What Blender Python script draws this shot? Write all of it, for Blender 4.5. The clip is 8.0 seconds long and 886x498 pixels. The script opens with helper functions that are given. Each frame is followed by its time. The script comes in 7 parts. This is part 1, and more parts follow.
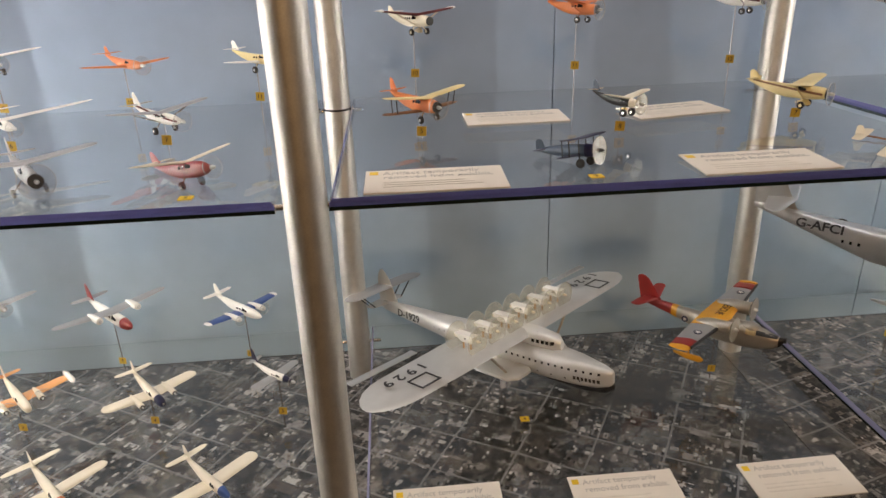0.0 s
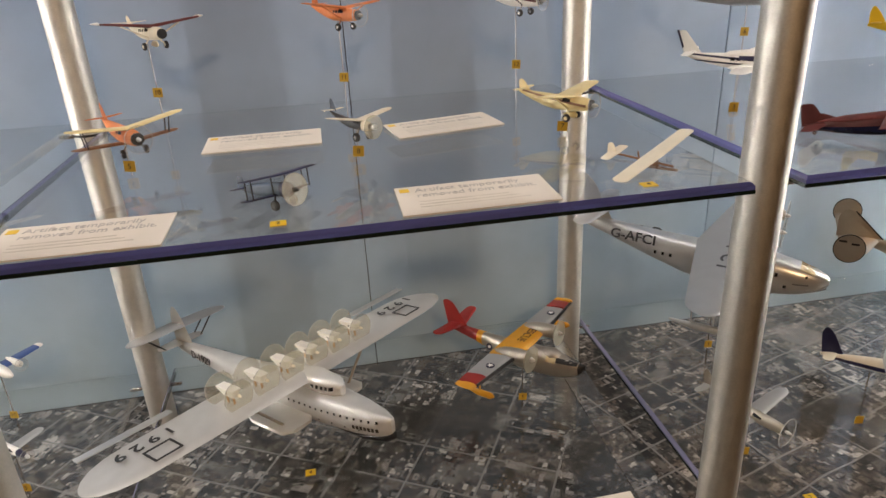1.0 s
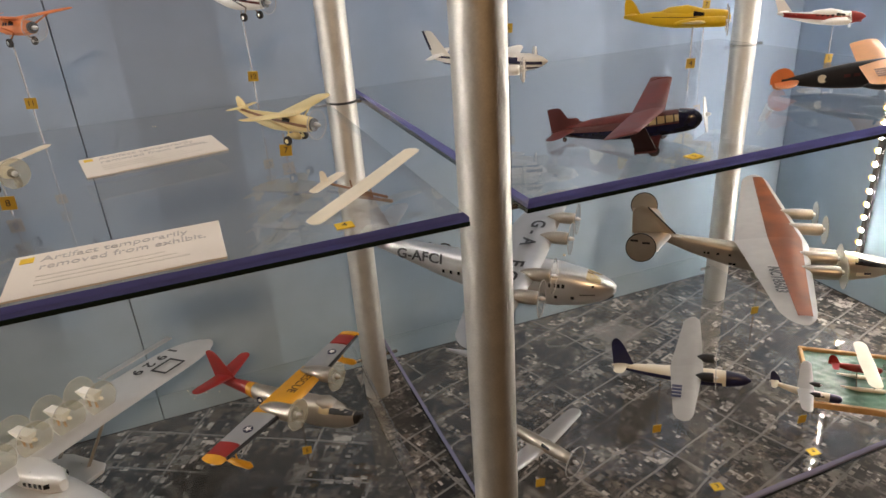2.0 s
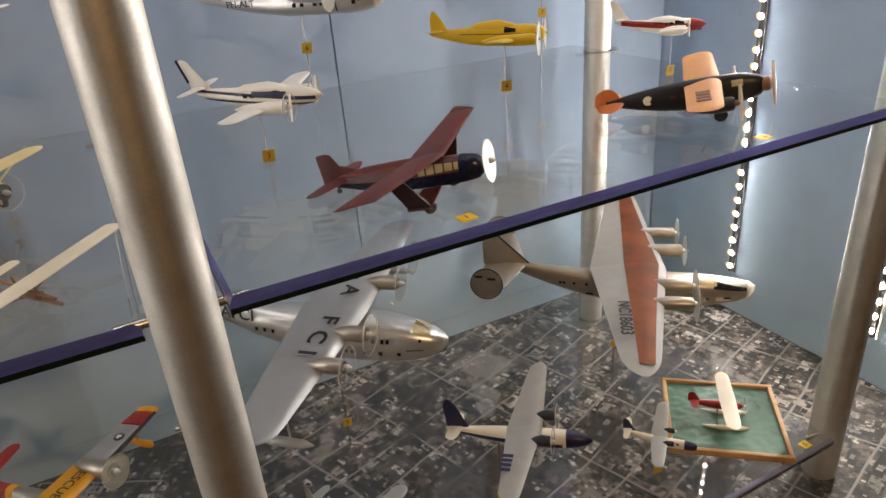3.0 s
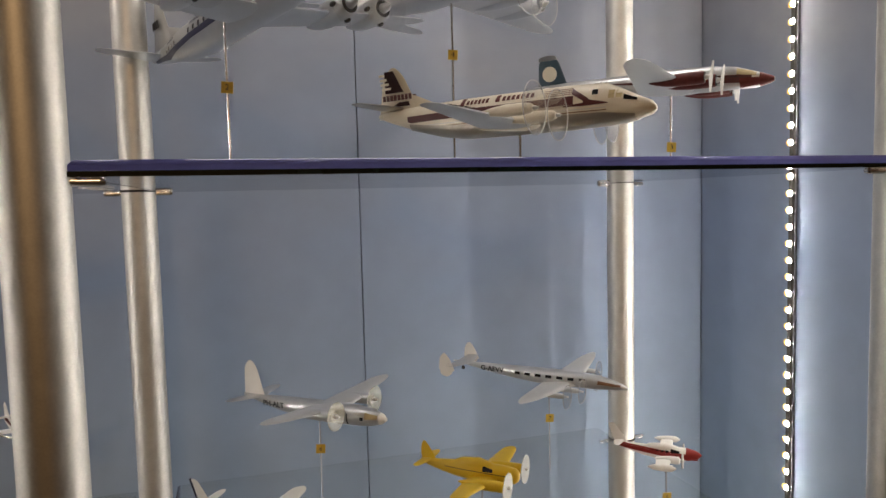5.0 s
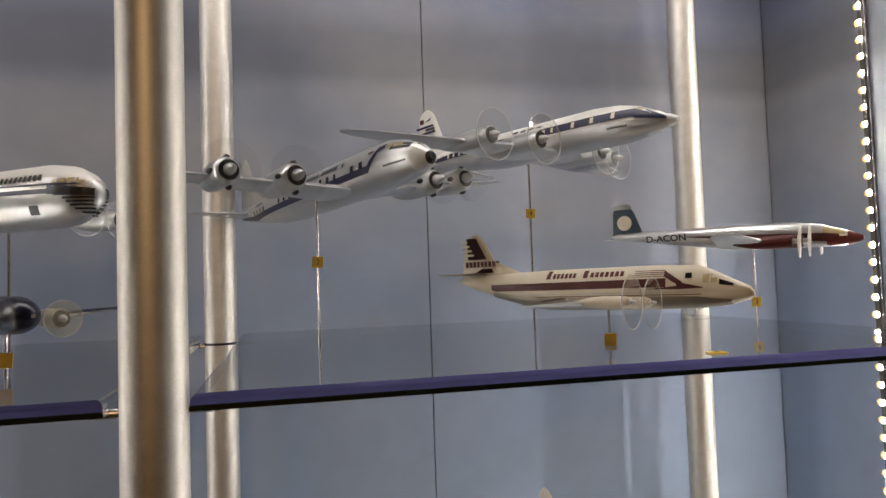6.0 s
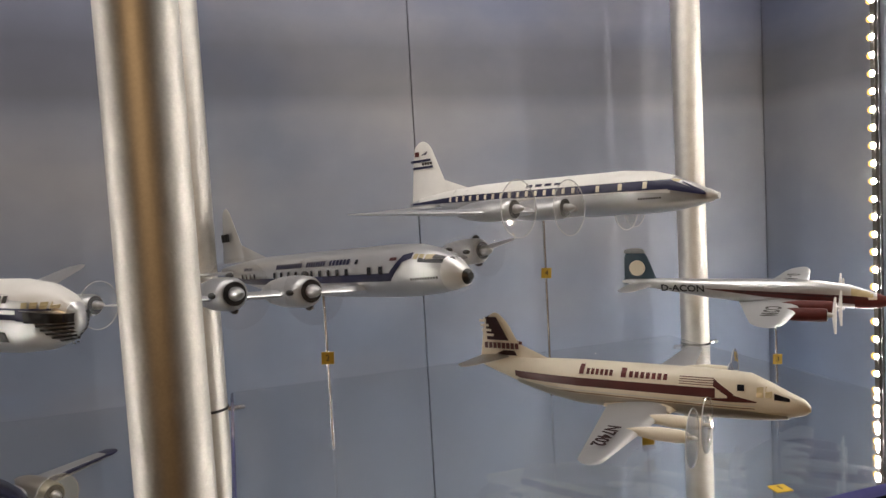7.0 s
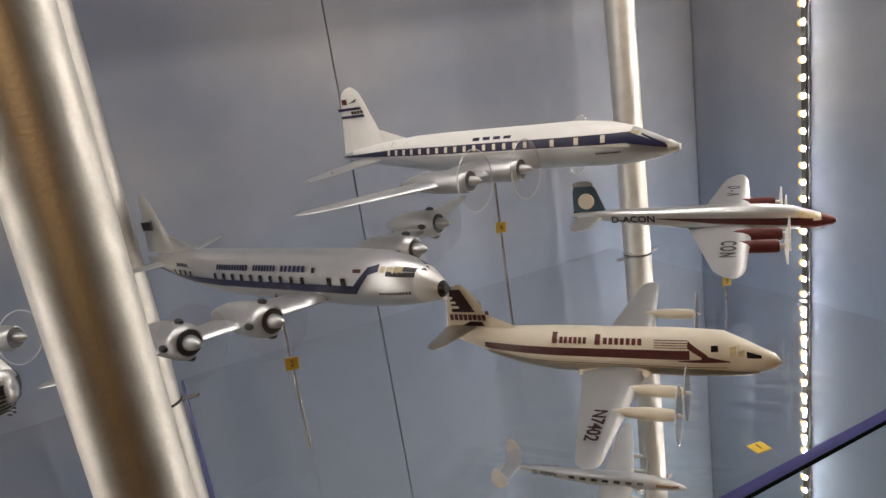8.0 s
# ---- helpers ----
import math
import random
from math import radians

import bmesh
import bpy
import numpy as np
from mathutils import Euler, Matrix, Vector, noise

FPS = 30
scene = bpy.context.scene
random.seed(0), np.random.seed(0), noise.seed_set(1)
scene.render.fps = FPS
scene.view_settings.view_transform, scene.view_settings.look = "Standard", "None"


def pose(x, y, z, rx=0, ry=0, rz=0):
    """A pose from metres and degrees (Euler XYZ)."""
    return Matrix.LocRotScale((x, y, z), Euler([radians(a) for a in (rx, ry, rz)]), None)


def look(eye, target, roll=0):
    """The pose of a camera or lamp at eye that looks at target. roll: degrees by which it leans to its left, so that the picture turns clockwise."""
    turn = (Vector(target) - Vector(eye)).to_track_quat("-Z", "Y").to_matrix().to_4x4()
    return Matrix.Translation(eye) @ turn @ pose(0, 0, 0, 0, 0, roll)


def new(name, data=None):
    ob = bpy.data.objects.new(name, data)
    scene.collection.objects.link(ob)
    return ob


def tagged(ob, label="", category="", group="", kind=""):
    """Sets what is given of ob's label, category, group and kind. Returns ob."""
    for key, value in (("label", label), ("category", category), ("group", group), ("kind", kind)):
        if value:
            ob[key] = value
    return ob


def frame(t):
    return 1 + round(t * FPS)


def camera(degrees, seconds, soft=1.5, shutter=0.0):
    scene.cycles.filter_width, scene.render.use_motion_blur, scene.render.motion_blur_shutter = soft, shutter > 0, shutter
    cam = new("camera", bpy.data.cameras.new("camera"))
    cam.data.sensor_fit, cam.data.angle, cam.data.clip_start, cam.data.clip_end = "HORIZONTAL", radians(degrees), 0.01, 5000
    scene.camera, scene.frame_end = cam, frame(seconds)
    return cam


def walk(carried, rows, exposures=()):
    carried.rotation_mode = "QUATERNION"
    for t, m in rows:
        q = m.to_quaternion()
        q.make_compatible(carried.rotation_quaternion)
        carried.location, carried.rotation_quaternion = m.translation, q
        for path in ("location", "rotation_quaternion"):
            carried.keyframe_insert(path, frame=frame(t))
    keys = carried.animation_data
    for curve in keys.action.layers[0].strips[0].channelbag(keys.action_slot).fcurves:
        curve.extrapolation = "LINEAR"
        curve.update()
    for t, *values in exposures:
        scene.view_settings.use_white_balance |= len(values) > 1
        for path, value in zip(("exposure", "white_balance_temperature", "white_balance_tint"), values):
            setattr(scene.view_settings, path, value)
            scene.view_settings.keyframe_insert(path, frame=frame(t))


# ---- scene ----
cam = camera(66.8, 8.0)
PATH = [
    (0, (-0.064, 0.042, 1.474), (0.064, 1.886, 0.711), -2.0),
    (0.5, (0.121, 0.112, 1.478), (0.348, 1.938, 0.694), -2.2),
    (1, (0.244, 0.148, 1.482), (0.543, 1.958, 0.684), -3.0),
    (1.5, (0.35, 0.17, 1.473), (0.777, 1.95, 0.666), -3.5),
    (2, (0.48, 0.241, 1.47), (1.101, 1.952, 0.639), -4.0),
    (2.2, (0.539, 0.281, 1.469), (1.216, 1.966, 0.632), -4.6),
    (3.3, (0.79, 0.318, 1.488), (1.606, 1.928, 0.626), -3.7),
    (3.5, (0.835, 0.307, 1.501), (1.667, 1.944, 0.707), -2.9),
    (4, (0.901, 0.256, 1.569), (1.724, 1.989, 1.003), -2.5),
    (4.5, (0.904, 0.224, 1.639), (1.594, 2.071, 1.301), -1.3),
    (5, (0.893, 0.213, 1.735), (1.478, 2.12, 1.586), -1.4),
    (5.2, (0.88, 0.211, 1.768), (1.421, 2.134, 1.676), -1.5),
    (6.3, (0.826, 0.245, 1.905), (1.29, 2.188, 2.017), -2.0),
    (6.5, (0.81, 0.263, 1.951), (1.293, 2.203, 2.02), -2.2),
    (7, (0.788, 0.327, 2.058), (1.391, 2.23, 1.93), -3.2),
    (7.5, (0.766, 0.364, 2.131), (1.437, 2.222, 1.82), -4.8),
    (8, (0.778, 0.409, 2.182), (1.556, 2.175, 1.655), -8.7),
]
walk(cam, [(t, look(eye, target, roll)) for t, eye, target, roll in PATH], [(0, 0.96), (1.0, 1.08), (2.0, 0.95), (3.4, 0.76), (4.0, 0.65), (4.5, 0.38), (5.1, 0.21), (6.5, 0.23), (8.0, 0.2)])

# ---------------------------------------------------------------- light and air
world = bpy.data.worlds.new("gallery_air")
world.use_nodes = True
world.node_tree.nodes["Background"].inputs[0].default_value = (0.75, 0.72, 0.7, 1)
world.node_tree.nodes["Background"].inputs[1].default_value = 0.02
scene.world = world

POSTS_X = (-1.088, -0.174, 0.74, 1.654)
FRONT_Y, REAR_Y, POST_R = 0.824, 1.436, 0.0268
BASE_Z, GLASS_LOW, SHELF_A, SHELF_B = 0.585, 0.692, 1.234, 1.772
WALL_Y, WALL_E, WALL_W, CASE_TOP = 1.545, 1.942, -1.376, 2.72
LED_COLOR = (1.0, 0.93, 0.89)

for bay_x in (-0.631, 0.283, 1.197):
    top_lamp = bpy.data.lights.new("case_top_light", "AREA")
    top_lamp.shape, top_lamp.size, top_lamp.size_y, top_lamp.energy, top_lamp.color = "RECTANGLE", 0.8, 0.1, 2.2, LED_COLOR
    new("case_top_light", top_lamp).matrix_world = look((bay_x, 1.15, 2.70), (bay_x, 1.151, 0))

room_lamp = bpy.data.lights.new("gallery_downlight", "AREA")
room_lamp.shape, room_lamp.size, room_lamp.energy, room_lamp.color = "DISK", 0.4, 34, (1.0, 0.64, 0.34)
new("gallery_downlight", room_lamp).matrix_world = look((0.2, -2.4, 3.15), (0.2, -2.2, 0))


# ---------------------------------------------------------------- materials
def material(name, color, rough=0.5, metal=0.0, vary=0.12, grain=60.0, bump=0.0, alpha=1.0, spec=0.5, rv=0.1):
    m = bpy.data.materials.new(name)
    m.use_nodes = True
    nt = m.node_tree
    b = nt.nodes["Principled BSDF"]
    tc = nt.nodes.new("ShaderNodeTexCoord")
    n1 = nt.nodes.new("ShaderNodeTexNoise")
    n1.inputs["Scale"].default_value, n1.inputs["Detail"].default_value = grain, 6
    n2 = nt.nodes.new("ShaderNodeTexNoise")
    n2.inputs["Scale"].default_value, n2.inputs["Detail"].default_value = grain * 0.13, 3
    nt.links.new(tc.outputs["Object"], n1.inputs["Vector"])
    nt.links.new(tc.outputs["Object"], n2.inputs["Vector"])
    add = nt.nodes.new("ShaderNodeMath")
    add.operation = "MULTIPLY_ADD"
    add.inputs[1].default_value = 0.5
    half = nt.nodes.new("ShaderNodeMath")
    half.operation = "MULTIPLY"
    half.inputs[1].default_value = 0.5
    nt.links.new(n2.outputs["Fac"], half.inputs[0])
    nt.links.new(n1.outputs["Fac"], add.inputs[0])
    nt.links.new(half.outputs[0], add.inputs[2])
    ramp = nt.nodes.new("ShaderNodeValToRGB")
    lo, hi = 1 - vary, 1 + vary
    ramp.color_ramp.elements[0].position, ramp.color_ramp.elements[1].position = 0.35, 0.65
    ramp.color_ramp.elements[0].color = tuple(min(1, c * lo) for c in color) + (1,)
    ramp.color_ramp.elements[1].color = tuple(min(1, c * hi) for c in color) + (1,)
    nt.links.new(add.outputs[0], ramp.inputs[0])
    nt.links.new(ramp.outputs[0], b.inputs["Base Color"])
    rr = nt.nodes.new("ShaderNodeMapRange")
    rr.inputs["To Min"].default_value, rr.inputs["To Max"].default_value = max(0.02, rough - rv), min(1, rough + rv)
    nt.links.new(add.outputs[0], rr.inputs["Value"])
    nt.links.new(rr.outputs[0], b.inputs["Roughness"])
    b.inputs["Metallic"].default_value = metal
    b.inputs["Specular IOR Level"].default_value = spec
    if bump:
        bp = nt.nodes.new("ShaderNodeBump")
        bp.inputs["Strength"].default_value, bp.inputs["Distance"].default_value = bump, 0.001
        nt.links.new(n1.outputs["Fac"], bp.inputs["Height"])
        nt.links.new(bp.outputs[0], b.inputs["Normal"])
    return m


def clear(name, tint, milk, milk_color=(0.9, 0.9, 0.88), gloss_rough=0.02):
    """Clear sheet: light passes, the sheen follows Fresnel, milk is the share of whitish haze in the plastic."""
    m = bpy.data.materials.new(name)
    m.use_nodes = True
    nt = m.node_tree
    nt.nodes.clear()
    out = nt.nodes.new("ShaderNodeOutputMaterial")
    tr = nt.nodes.new("ShaderNodeBsdfTransparent")
    tr.inputs[0].default_value = (*tint, 1)
    df = nt.nodes.new("ShaderNodeBsdfDiffuse")
    df.inputs[0].default_value = (*milk_color, 1)
    mix = nt.nodes.new("ShaderNodeMixShader")
    mix.inputs[0].default_value = milk
    nt.links.new(tr.outputs[0], mix.inputs[1])
    nt.links.new(df.outputs[0], mix.inputs[2])
    gl = nt.nodes.new("ShaderNodeBsdfGlossy")
    gl.inputs["Roughness"].default_value = gloss_rough
    lw = nt.nodes.new("ShaderNodeLayerWeight")
    lw.inputs[0].default_value = 0.5
    pw = nt.nodes.new("ShaderNodeMath")
    pw.operation = "POWER"
    pw.inputs[1].default_value = 4.2
    nt.links.new(lw.outputs["Facing"], pw.inputs[0])
    fr = nt.nodes.new("ShaderNodeMath")
    fr.operation = "MULTIPLY_ADD"
    fr.inputs[1].default_value, fr.inputs[2].default_value = 0.95, 0.04
    nt.links.new(pw.outputs[0], fr.inputs[0])
    mix2 = nt.nodes.new("ShaderNodeMixShader")
    nt.links.new(fr.outputs[0], mix2.inputs[0])
    nt.links.new(mix.outputs[0], mix2.inputs[1])
    nt.links.new(gl.outputs[0], mix2.inputs[2])
    nt.links.new(mix2.outputs[0], out.inputs[0])
    return m


GLASS = clear("shelf_glass", (0.99, 0.995, 0.995), 0.004)
ACETATE = clear("clear_acetate", (0.97, 0.97, 0.965), 0.03, gloss_rough=0.02)
CLEAR_DISC = clear("thin_clear_acetate", (1, 1, 1), 0.012, (0.9, 0.9, 0.86), 0.03)
AGED_ACETATE = clear("aged_acetate", (0.95, 0.945, 0.9), 0.1, (0.85, 0.83, 0.7), 0.12)
DISC_EDGE = clear("acetate_edge", (0.92, 0.92, 0.92), 0.42, (0.9, 0.9, 0.88), 0.1)
MILKY = clear("milky_acetate", (0.9, 0.9, 0.86), 0.2, (0.7, 0.69, 0.58), 0.3)
ACRYLIC = clear("acrylic_rod", (0.9, 0.92, 0.94), 0.35, (0.8, 0.82, 0.86), 0.05)
EDGE = material("polished_glass_edge", (0.09, 0.09, 0.25), 0.05, 0, 0.15, 25, spec=0.5, rv=0.02)
edge_tree = EDGE.node_tree
through_light = edge_tree.nodes.new("ShaderNodeBsdfTranslucent")
through_light.inputs[0].default_value = (0.15, 0.155, 0.4, 1)
edge_mix = edge_tree.nodes.new("ShaderNodeMixShader")
edge_mix.inputs[0].default_value = 0.4
edge_tree.links.new(edge_tree.nodes["Principled BSDF"].outputs[0], edge_mix.inputs[1])
edge_tree.links.new(through_light.outputs[0], edge_mix.inputs[2])
edge_tree.links.new(edge_mix.outputs[0], edge_tree.nodes["Material Output"].inputs[0])
EDGE_SIDE = clear("polished_side_bevel", (0.8, 0.8, 0.92), 0.7, (0.3, 0.3, 0.46), 0.1)
EDGE_FLANK = clear("blue_side_bevel", (0.6, 0.6, 0.8), 0.75, (0.13, 0.13, 0.36), 0.1)
EDGE_DARK_SIDE = clear("green_side_edge", (0.5, 0.56, 0.56), 0.6, (0.01, 0.016, 0.02), 0.1)
EDGE_DARK = material("green_glass_edge", (0.006, 0.016, 0.016), 0.12, 0, 0.2, 30)
ALU = material("brushed_aluminium", (0.7, 0.68, 0.63), 0.52, 0.95, 0.08, 420, 0.15)
STEEL = material("polished_steel", (0.62, 0.6, 0.57), 0.22, 0.95, 0.06, 90)
BLACK = material("black_paint", (0.012, 0.012, 0.014), 0.4)
TAPE = material("pale_diode_tape", (0.07, 0.066, 0.055), 0.5, 0, 0.1, 80)
PALE_TAPE = material("pale_channel_plastic", (0.45, 0.43, 0.38), 0.5, 0, 0.1, 80)
RUBBER = material("black_rubber", (0.015, 0.015, 0.016), 0.75, 0, 0.3)
SILVER = material("silver_model_paint", (0.6, 0.6, 0.595), 0.31, 0.78, 0.05, 45, 0.05)
BRIGHT = material("bright_silver_model_paint", (0.72, 0.72, 0.7), 0.3, 0.4, 0.05, 45, 0.05)
SILVER_WARM = material("aged_silver_model_paint", (0.42, 0.38, 0.32), 0.33, 0.8, 0.08, 40, 0.08)
WING_SILVER = material("satin_silver_wing_paint", (0.55, 0.55, 0.54), 0.36, 0.35, 0.06, 40)
DULL_GREY = material("dull_grey_model_paint", (0.3, 0.29, 0.275), 0.5, 0, 0.08, 50)
GREY_SILVER = material("pale_grey_model_paint", (0.4, 0.405, 0.41), 0.38, 0.5, 0.05, 40)
WHITE = material("white_model_paint", (0.84, 0.83, 0.79), 0.3, 0, 0.04, 50)
CREAM = material("yellowed_white_model_paint", (0.72, 0.66, 0.53), 0.4, 0, 0.06, 50)
CREAM_YEL = material("cream_yellow_model_paint", (0.72, 0.6, 0.3), 0.4, 0, 0.08, 50)
YELLOW = material("yellow_model_paint", (0.62, 0.41, 0.012), 0.38, 0, 0.08, 50)
RESCUE_YEL = material("golden_yellow_model_paint", (0.62, 0.3, 0.012), 0.38, 0, 0.1, 50)
ORANGE = material("orange_model_paint", (0.62, 0.19, 0.055), 0.45, 0, 0.12, 60)
PALE_ORANGE = material("faded_orange_model_paint", (0.68, 0.33, 0.13), 0.5, 0, 0.08, 60)
RUST = material("worn_orange_walkway_paint", (0.16, 0.046, 0.012), 0.5, 0, 0.5, 16, spec=0.25)
RED = material("red_model_paint", (0.25, 0.016, 0.013), 0.38, 0, 0.12, 60)
MAROON = material("maroon_model_paint", (0.105, 0.02, 0.017), 0.5, 0, 0.35, 90, 0.1, spec=0.3)
MAROON_DK = material("dark_maroon_model_paint", (0.075, 0.017, 0.016), 0.35, 0, 0.2, 70)
FIN_MAROON = material("blackish_maroon_model_paint", (0.022, 0.006, 0.006), 0.6, 0, 0.15, 70, spec=0.2)
NAVY = material("navy_model_paint", (0.012, 0.013, 0.05), 0.35, 0, 0.15, 60)
INKY = material("blackish_navy_model_paint", (0.007, 0.009, 0.028), 0.25, 0, 0.2, 60)
BLUE = material("blue_model_paint", (0.04, 0.085, 0.26), 0.38, 0, 0.12, 60)
TEAL = material("blue_grey_model_paint", (0.035, 0.07, 0.1), 0.45, 0, 0.15, 60)
SLATE = material("slate_blue_model_paint", (0.05, 0.08, 0.13), 0.45, 0, 0.15, 60)
DARK_GLASS = material("dark_window_paint", (0.012, 0.013, 0.017), 0.15, 0, 0.1, 60)
COCKPIT = material("amber_window_plastic", (0.5, 0.42, 0.25), 0.18, 0, 0.2, 90)
WOOD = material("varnished_wood", (0.42, 0.24, 0.09), 0.4, 0, 0.25, 70, 0.1)
BROWN = material("brown_wood_parts", (0.2, 0.1, 0.05), 0.55, 0, 0.25, 70)
CARD = material("printed_card", (0.72, 0.67, 0.6), 0.65, 0, 0.03, 30)
CARD_INK = material("grey_card_print", (0.45, 0.43, 0.41), 0.7, 0, 0.1)
CARD_BAR = material("pale_card_print", (0.67, 0.625, 0.56), 0.7, 0, 0.1)
TAG = material("yellow_tag", (0.75, 0.5, 0.02), 0.5, 0, 0.06, 60)
TAG_DIM = material("ochre_tag", (0.5, 0.33, 0.03), 0.5, 0, 0.1, 60)
INK = material("black_ink", (0.03, 0.025, 0.02), 0.6)
GREEN_WATER = material("green_painted_water", (0.06, 0.13, 0.085), 0.3, 0, 0.45, 45, 0.8)
CASE_PAINT = material("dark_cabinet_paint", (0.05, 0.05, 0.055), 0.5)
ROOM_PAINT = material("warm_gallery_paint", (0.2, 0.12, 0.06), 0.8, 0, 0.2, 3)
CARPET = material("gallery_carpet", (0.05, 0.045, 0.04), 0.95, 0, 0.3, 90, 0.4)


def glow(name, color, strength):
    m = bpy.data.materials.new(name)
    m.use_nodes = True
    b = m.node_tree.nodes["Principled BSDF"]
    b.inputs["Base Color"].default_value = (*[c * 0.04 for c in color], 1)
    b.inputs["Emission Color"].default_value, b.inputs["Emission Strength"].default_value = (*color, 1), strength
    return m


LED_GLOW = {(side, y): glow("diode_glow", (1.0, 0.92, 0.83), power) for side, y, power in ((-1, 0.935, 440.0), (-1, 1.275, 280.0), (1, 0.935, 480.0), (1, 1.275, 400.0))}
LED_GLOW_TOP = glow("top_diode_glow", (1.0, 0.95, 0.9), 420.0)
PHOSPHOR = glow("amber_phosphor_rim", (1.0, 0.6, 0.14), 1.3)


def sky_print():
    """Printed sky on the back panels: paler towards the bottom, grey-mauve cloud towards the top."""
    m = bpy.data.materials.new("printed_sky")
    m.use_nodes = True
    nt = m.node_tree
    b = nt.nodes["Principled BSDF"]
    b.inputs["Roughness"].default_value, b.inputs["Specular IOR Level"].default_value = 0.5, 0.3
    geo = nt.nodes.new("ShaderNodeNewGeometry")
    sep = nt.nodes.new("ShaderNodeSeparateXYZ")
    nt.links.new(geo.outputs["Position"], sep.inputs[0])
    zr = nt.nodes.new("ShaderNodeMapRange")
    zr.inputs["From Min"].default_value, zr.inputs["From Max"].default_value = 0.58, 2.72
    nt.links.new(sep.outputs["Z"], zr.inputs["Value"])
    ramp = nt.nodes.new("ShaderNodeValToRGB")
    els = ramp.color_ramp.elements
    els[0].position, els[0].color = 0.0, (0.36, 0.47, 0.55, 1)
    els[1].position, els[1].color = 1.0, (0.105, 0.122, 0.235, 1)
    for p, c in ((0.25, (0.33, 0.43, 0.57, 1)), (0.5, (0.27, 0.34, 0.48, 1)), (0.68, (0.245, 0.275, 0.345, 1)), (0.775, (0.225, 0.242, 0.295, 1)), (0.85, (0.195, 0.215, 0.295, 1))):
        e = els.new(p)
        e.color = c
    nt.links.new(zr.outputs[0], ramp.inputs[0])
    noi = nt.nodes.new("ShaderNodeTexNoise")
    noi.inputs["Scale"].default_value, noi.inputs["Detail"].default_value, noi.inputs["Roughness"].default_value = 2.3, 7, 0.5
    mp = nt.nodes.new("ShaderNodeMapping")
    mp.inputs["Scale"].default_value, mp.inputs["Location"].default_value = (0.8, 0.8, 1.5), (0.35, 0, 0.2)
    nt.links.new(geo.outputs["Position"], mp.inputs[0])
    nt.links.new(mp.outputs[0], noi.inputs["Vector"])
    cr = nt.nodes.new("ShaderNodeMapRange")
    cr.inputs["From Min"].default_value, cr.inputs["From Max"].default_value = 0.44, 0.66
    nt.links.new(noi.outputs["Fac"], cr.inputs["Value"])
    amt = nt.nodes.new("ShaderNodeMapRange")
    amt.inputs["From Min"].default_value, amt.inputs["From Max"].default_value = 1.55, 2.1
    amt.inputs["To Min"].default_value, amt.inputs["To Max"].default_value = 0.06, 0.4
    nt.links.new(sep.outputs["Z"], amt.inputs["Value"])
    mul = nt.nodes.new("ShaderNodeMath")
    mul.operation = "MULTIPLY"
    nt.links.new(cr.outputs[0], mul.inputs[0])
    nt.links.new(amt.outputs[0], mul.inputs[1])
    # one broad pale cloud
    off = nt.nodes.new("ShaderNodeMapping")
    off.inputs["Location"].default_value, off.inputs["Scale"].default_value = (-1.1 / 0.28, 0, -2.22 / 0.22), (1 / 0.28, 0, 1 / 0.22)
    nt.links.new(geo.outputs["Position"], off.inputs[0])
    far = nt.nodes.new("ShaderNodeVectorMath")
    far.operation = "LENGTH"
    nt.links.new(off.outputs[0], far.inputs[0])
    puff = nt.nodes.new("ShaderNodeMath")
    puff.operation = "MULTIPLY_ADD"
    puff.inputs[1].default_value = 1.6
    nt.links.new(noi.outputs["Fac"], puff.inputs[0])
    neg = nt.nodes.new("ShaderNodeMapRange")
    neg.inputs["From Min"].default_value, neg.inputs["From Max"].default_value = 0.0, 1.5
    neg.inputs["To Min"].default_value, neg.inputs["To Max"].default_value = 0.0, -0.95
    nt.links.new(far.outputs["Value"], neg.inputs["Value"])
    nt.links.new(neg.outputs[0], puff.inputs[2])
    cloud = nt.nodes.new("ShaderNodeMapRange")
    cloud.inputs["From Min"].default_value, cloud.inputs["From Max"].default_value = 0.15, 0.85
    cloud.inputs["To Max"].default_value = 0.75
    nt.links.new(puff.outputs[0], cloud.inputs["Value"])
    most = nt.nodes.new("ShaderNodeMath")
    most.operation = "MAXIMUM"
    nt.links.new(mul.outputs[0], most.inputs[0])
    nt.links.new(cloud.outputs[0], most.inputs[1])
    mix = nt.nodes.new("ShaderNodeMix")
    mix.data_type = "RGBA"
    mix.inputs["B"].default_value = (0.42, 0.4, 0.385, 1)
    nt.links.new(most.outputs[0], mix.inputs["Factor"])
    nt.links.new(ramp.outputs[0], mix.inputs["A"])
    fine = nt.nodes.new("ShaderNodeTexNoise")
    fine.inputs["Scale"].default_value, fine.inputs["Detail"].default_value = 14, 5
    nt.links.new(geo.outputs["Position"], fine.inputs["Vector"])
    fr = nt.nodes.new("ShaderNodeMapRange")
    fr.inputs["To Min"].default_value, fr.inputs["To Max"].default_value = 0.9, 1.1
    nt.links.new(fine.outputs["Fac"], fr.inputs["Value"])
    sc = nt.nodes.new("ShaderNodeVectorMath")
    sc.operation = "SCALE"
    nt.links.new(mix.outputs["Result"], sc.inputs[0])
    # a darker band across the upper sky, at a fixed height
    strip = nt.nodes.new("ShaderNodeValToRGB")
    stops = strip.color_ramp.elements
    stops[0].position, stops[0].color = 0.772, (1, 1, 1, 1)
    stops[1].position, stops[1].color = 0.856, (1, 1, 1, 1)
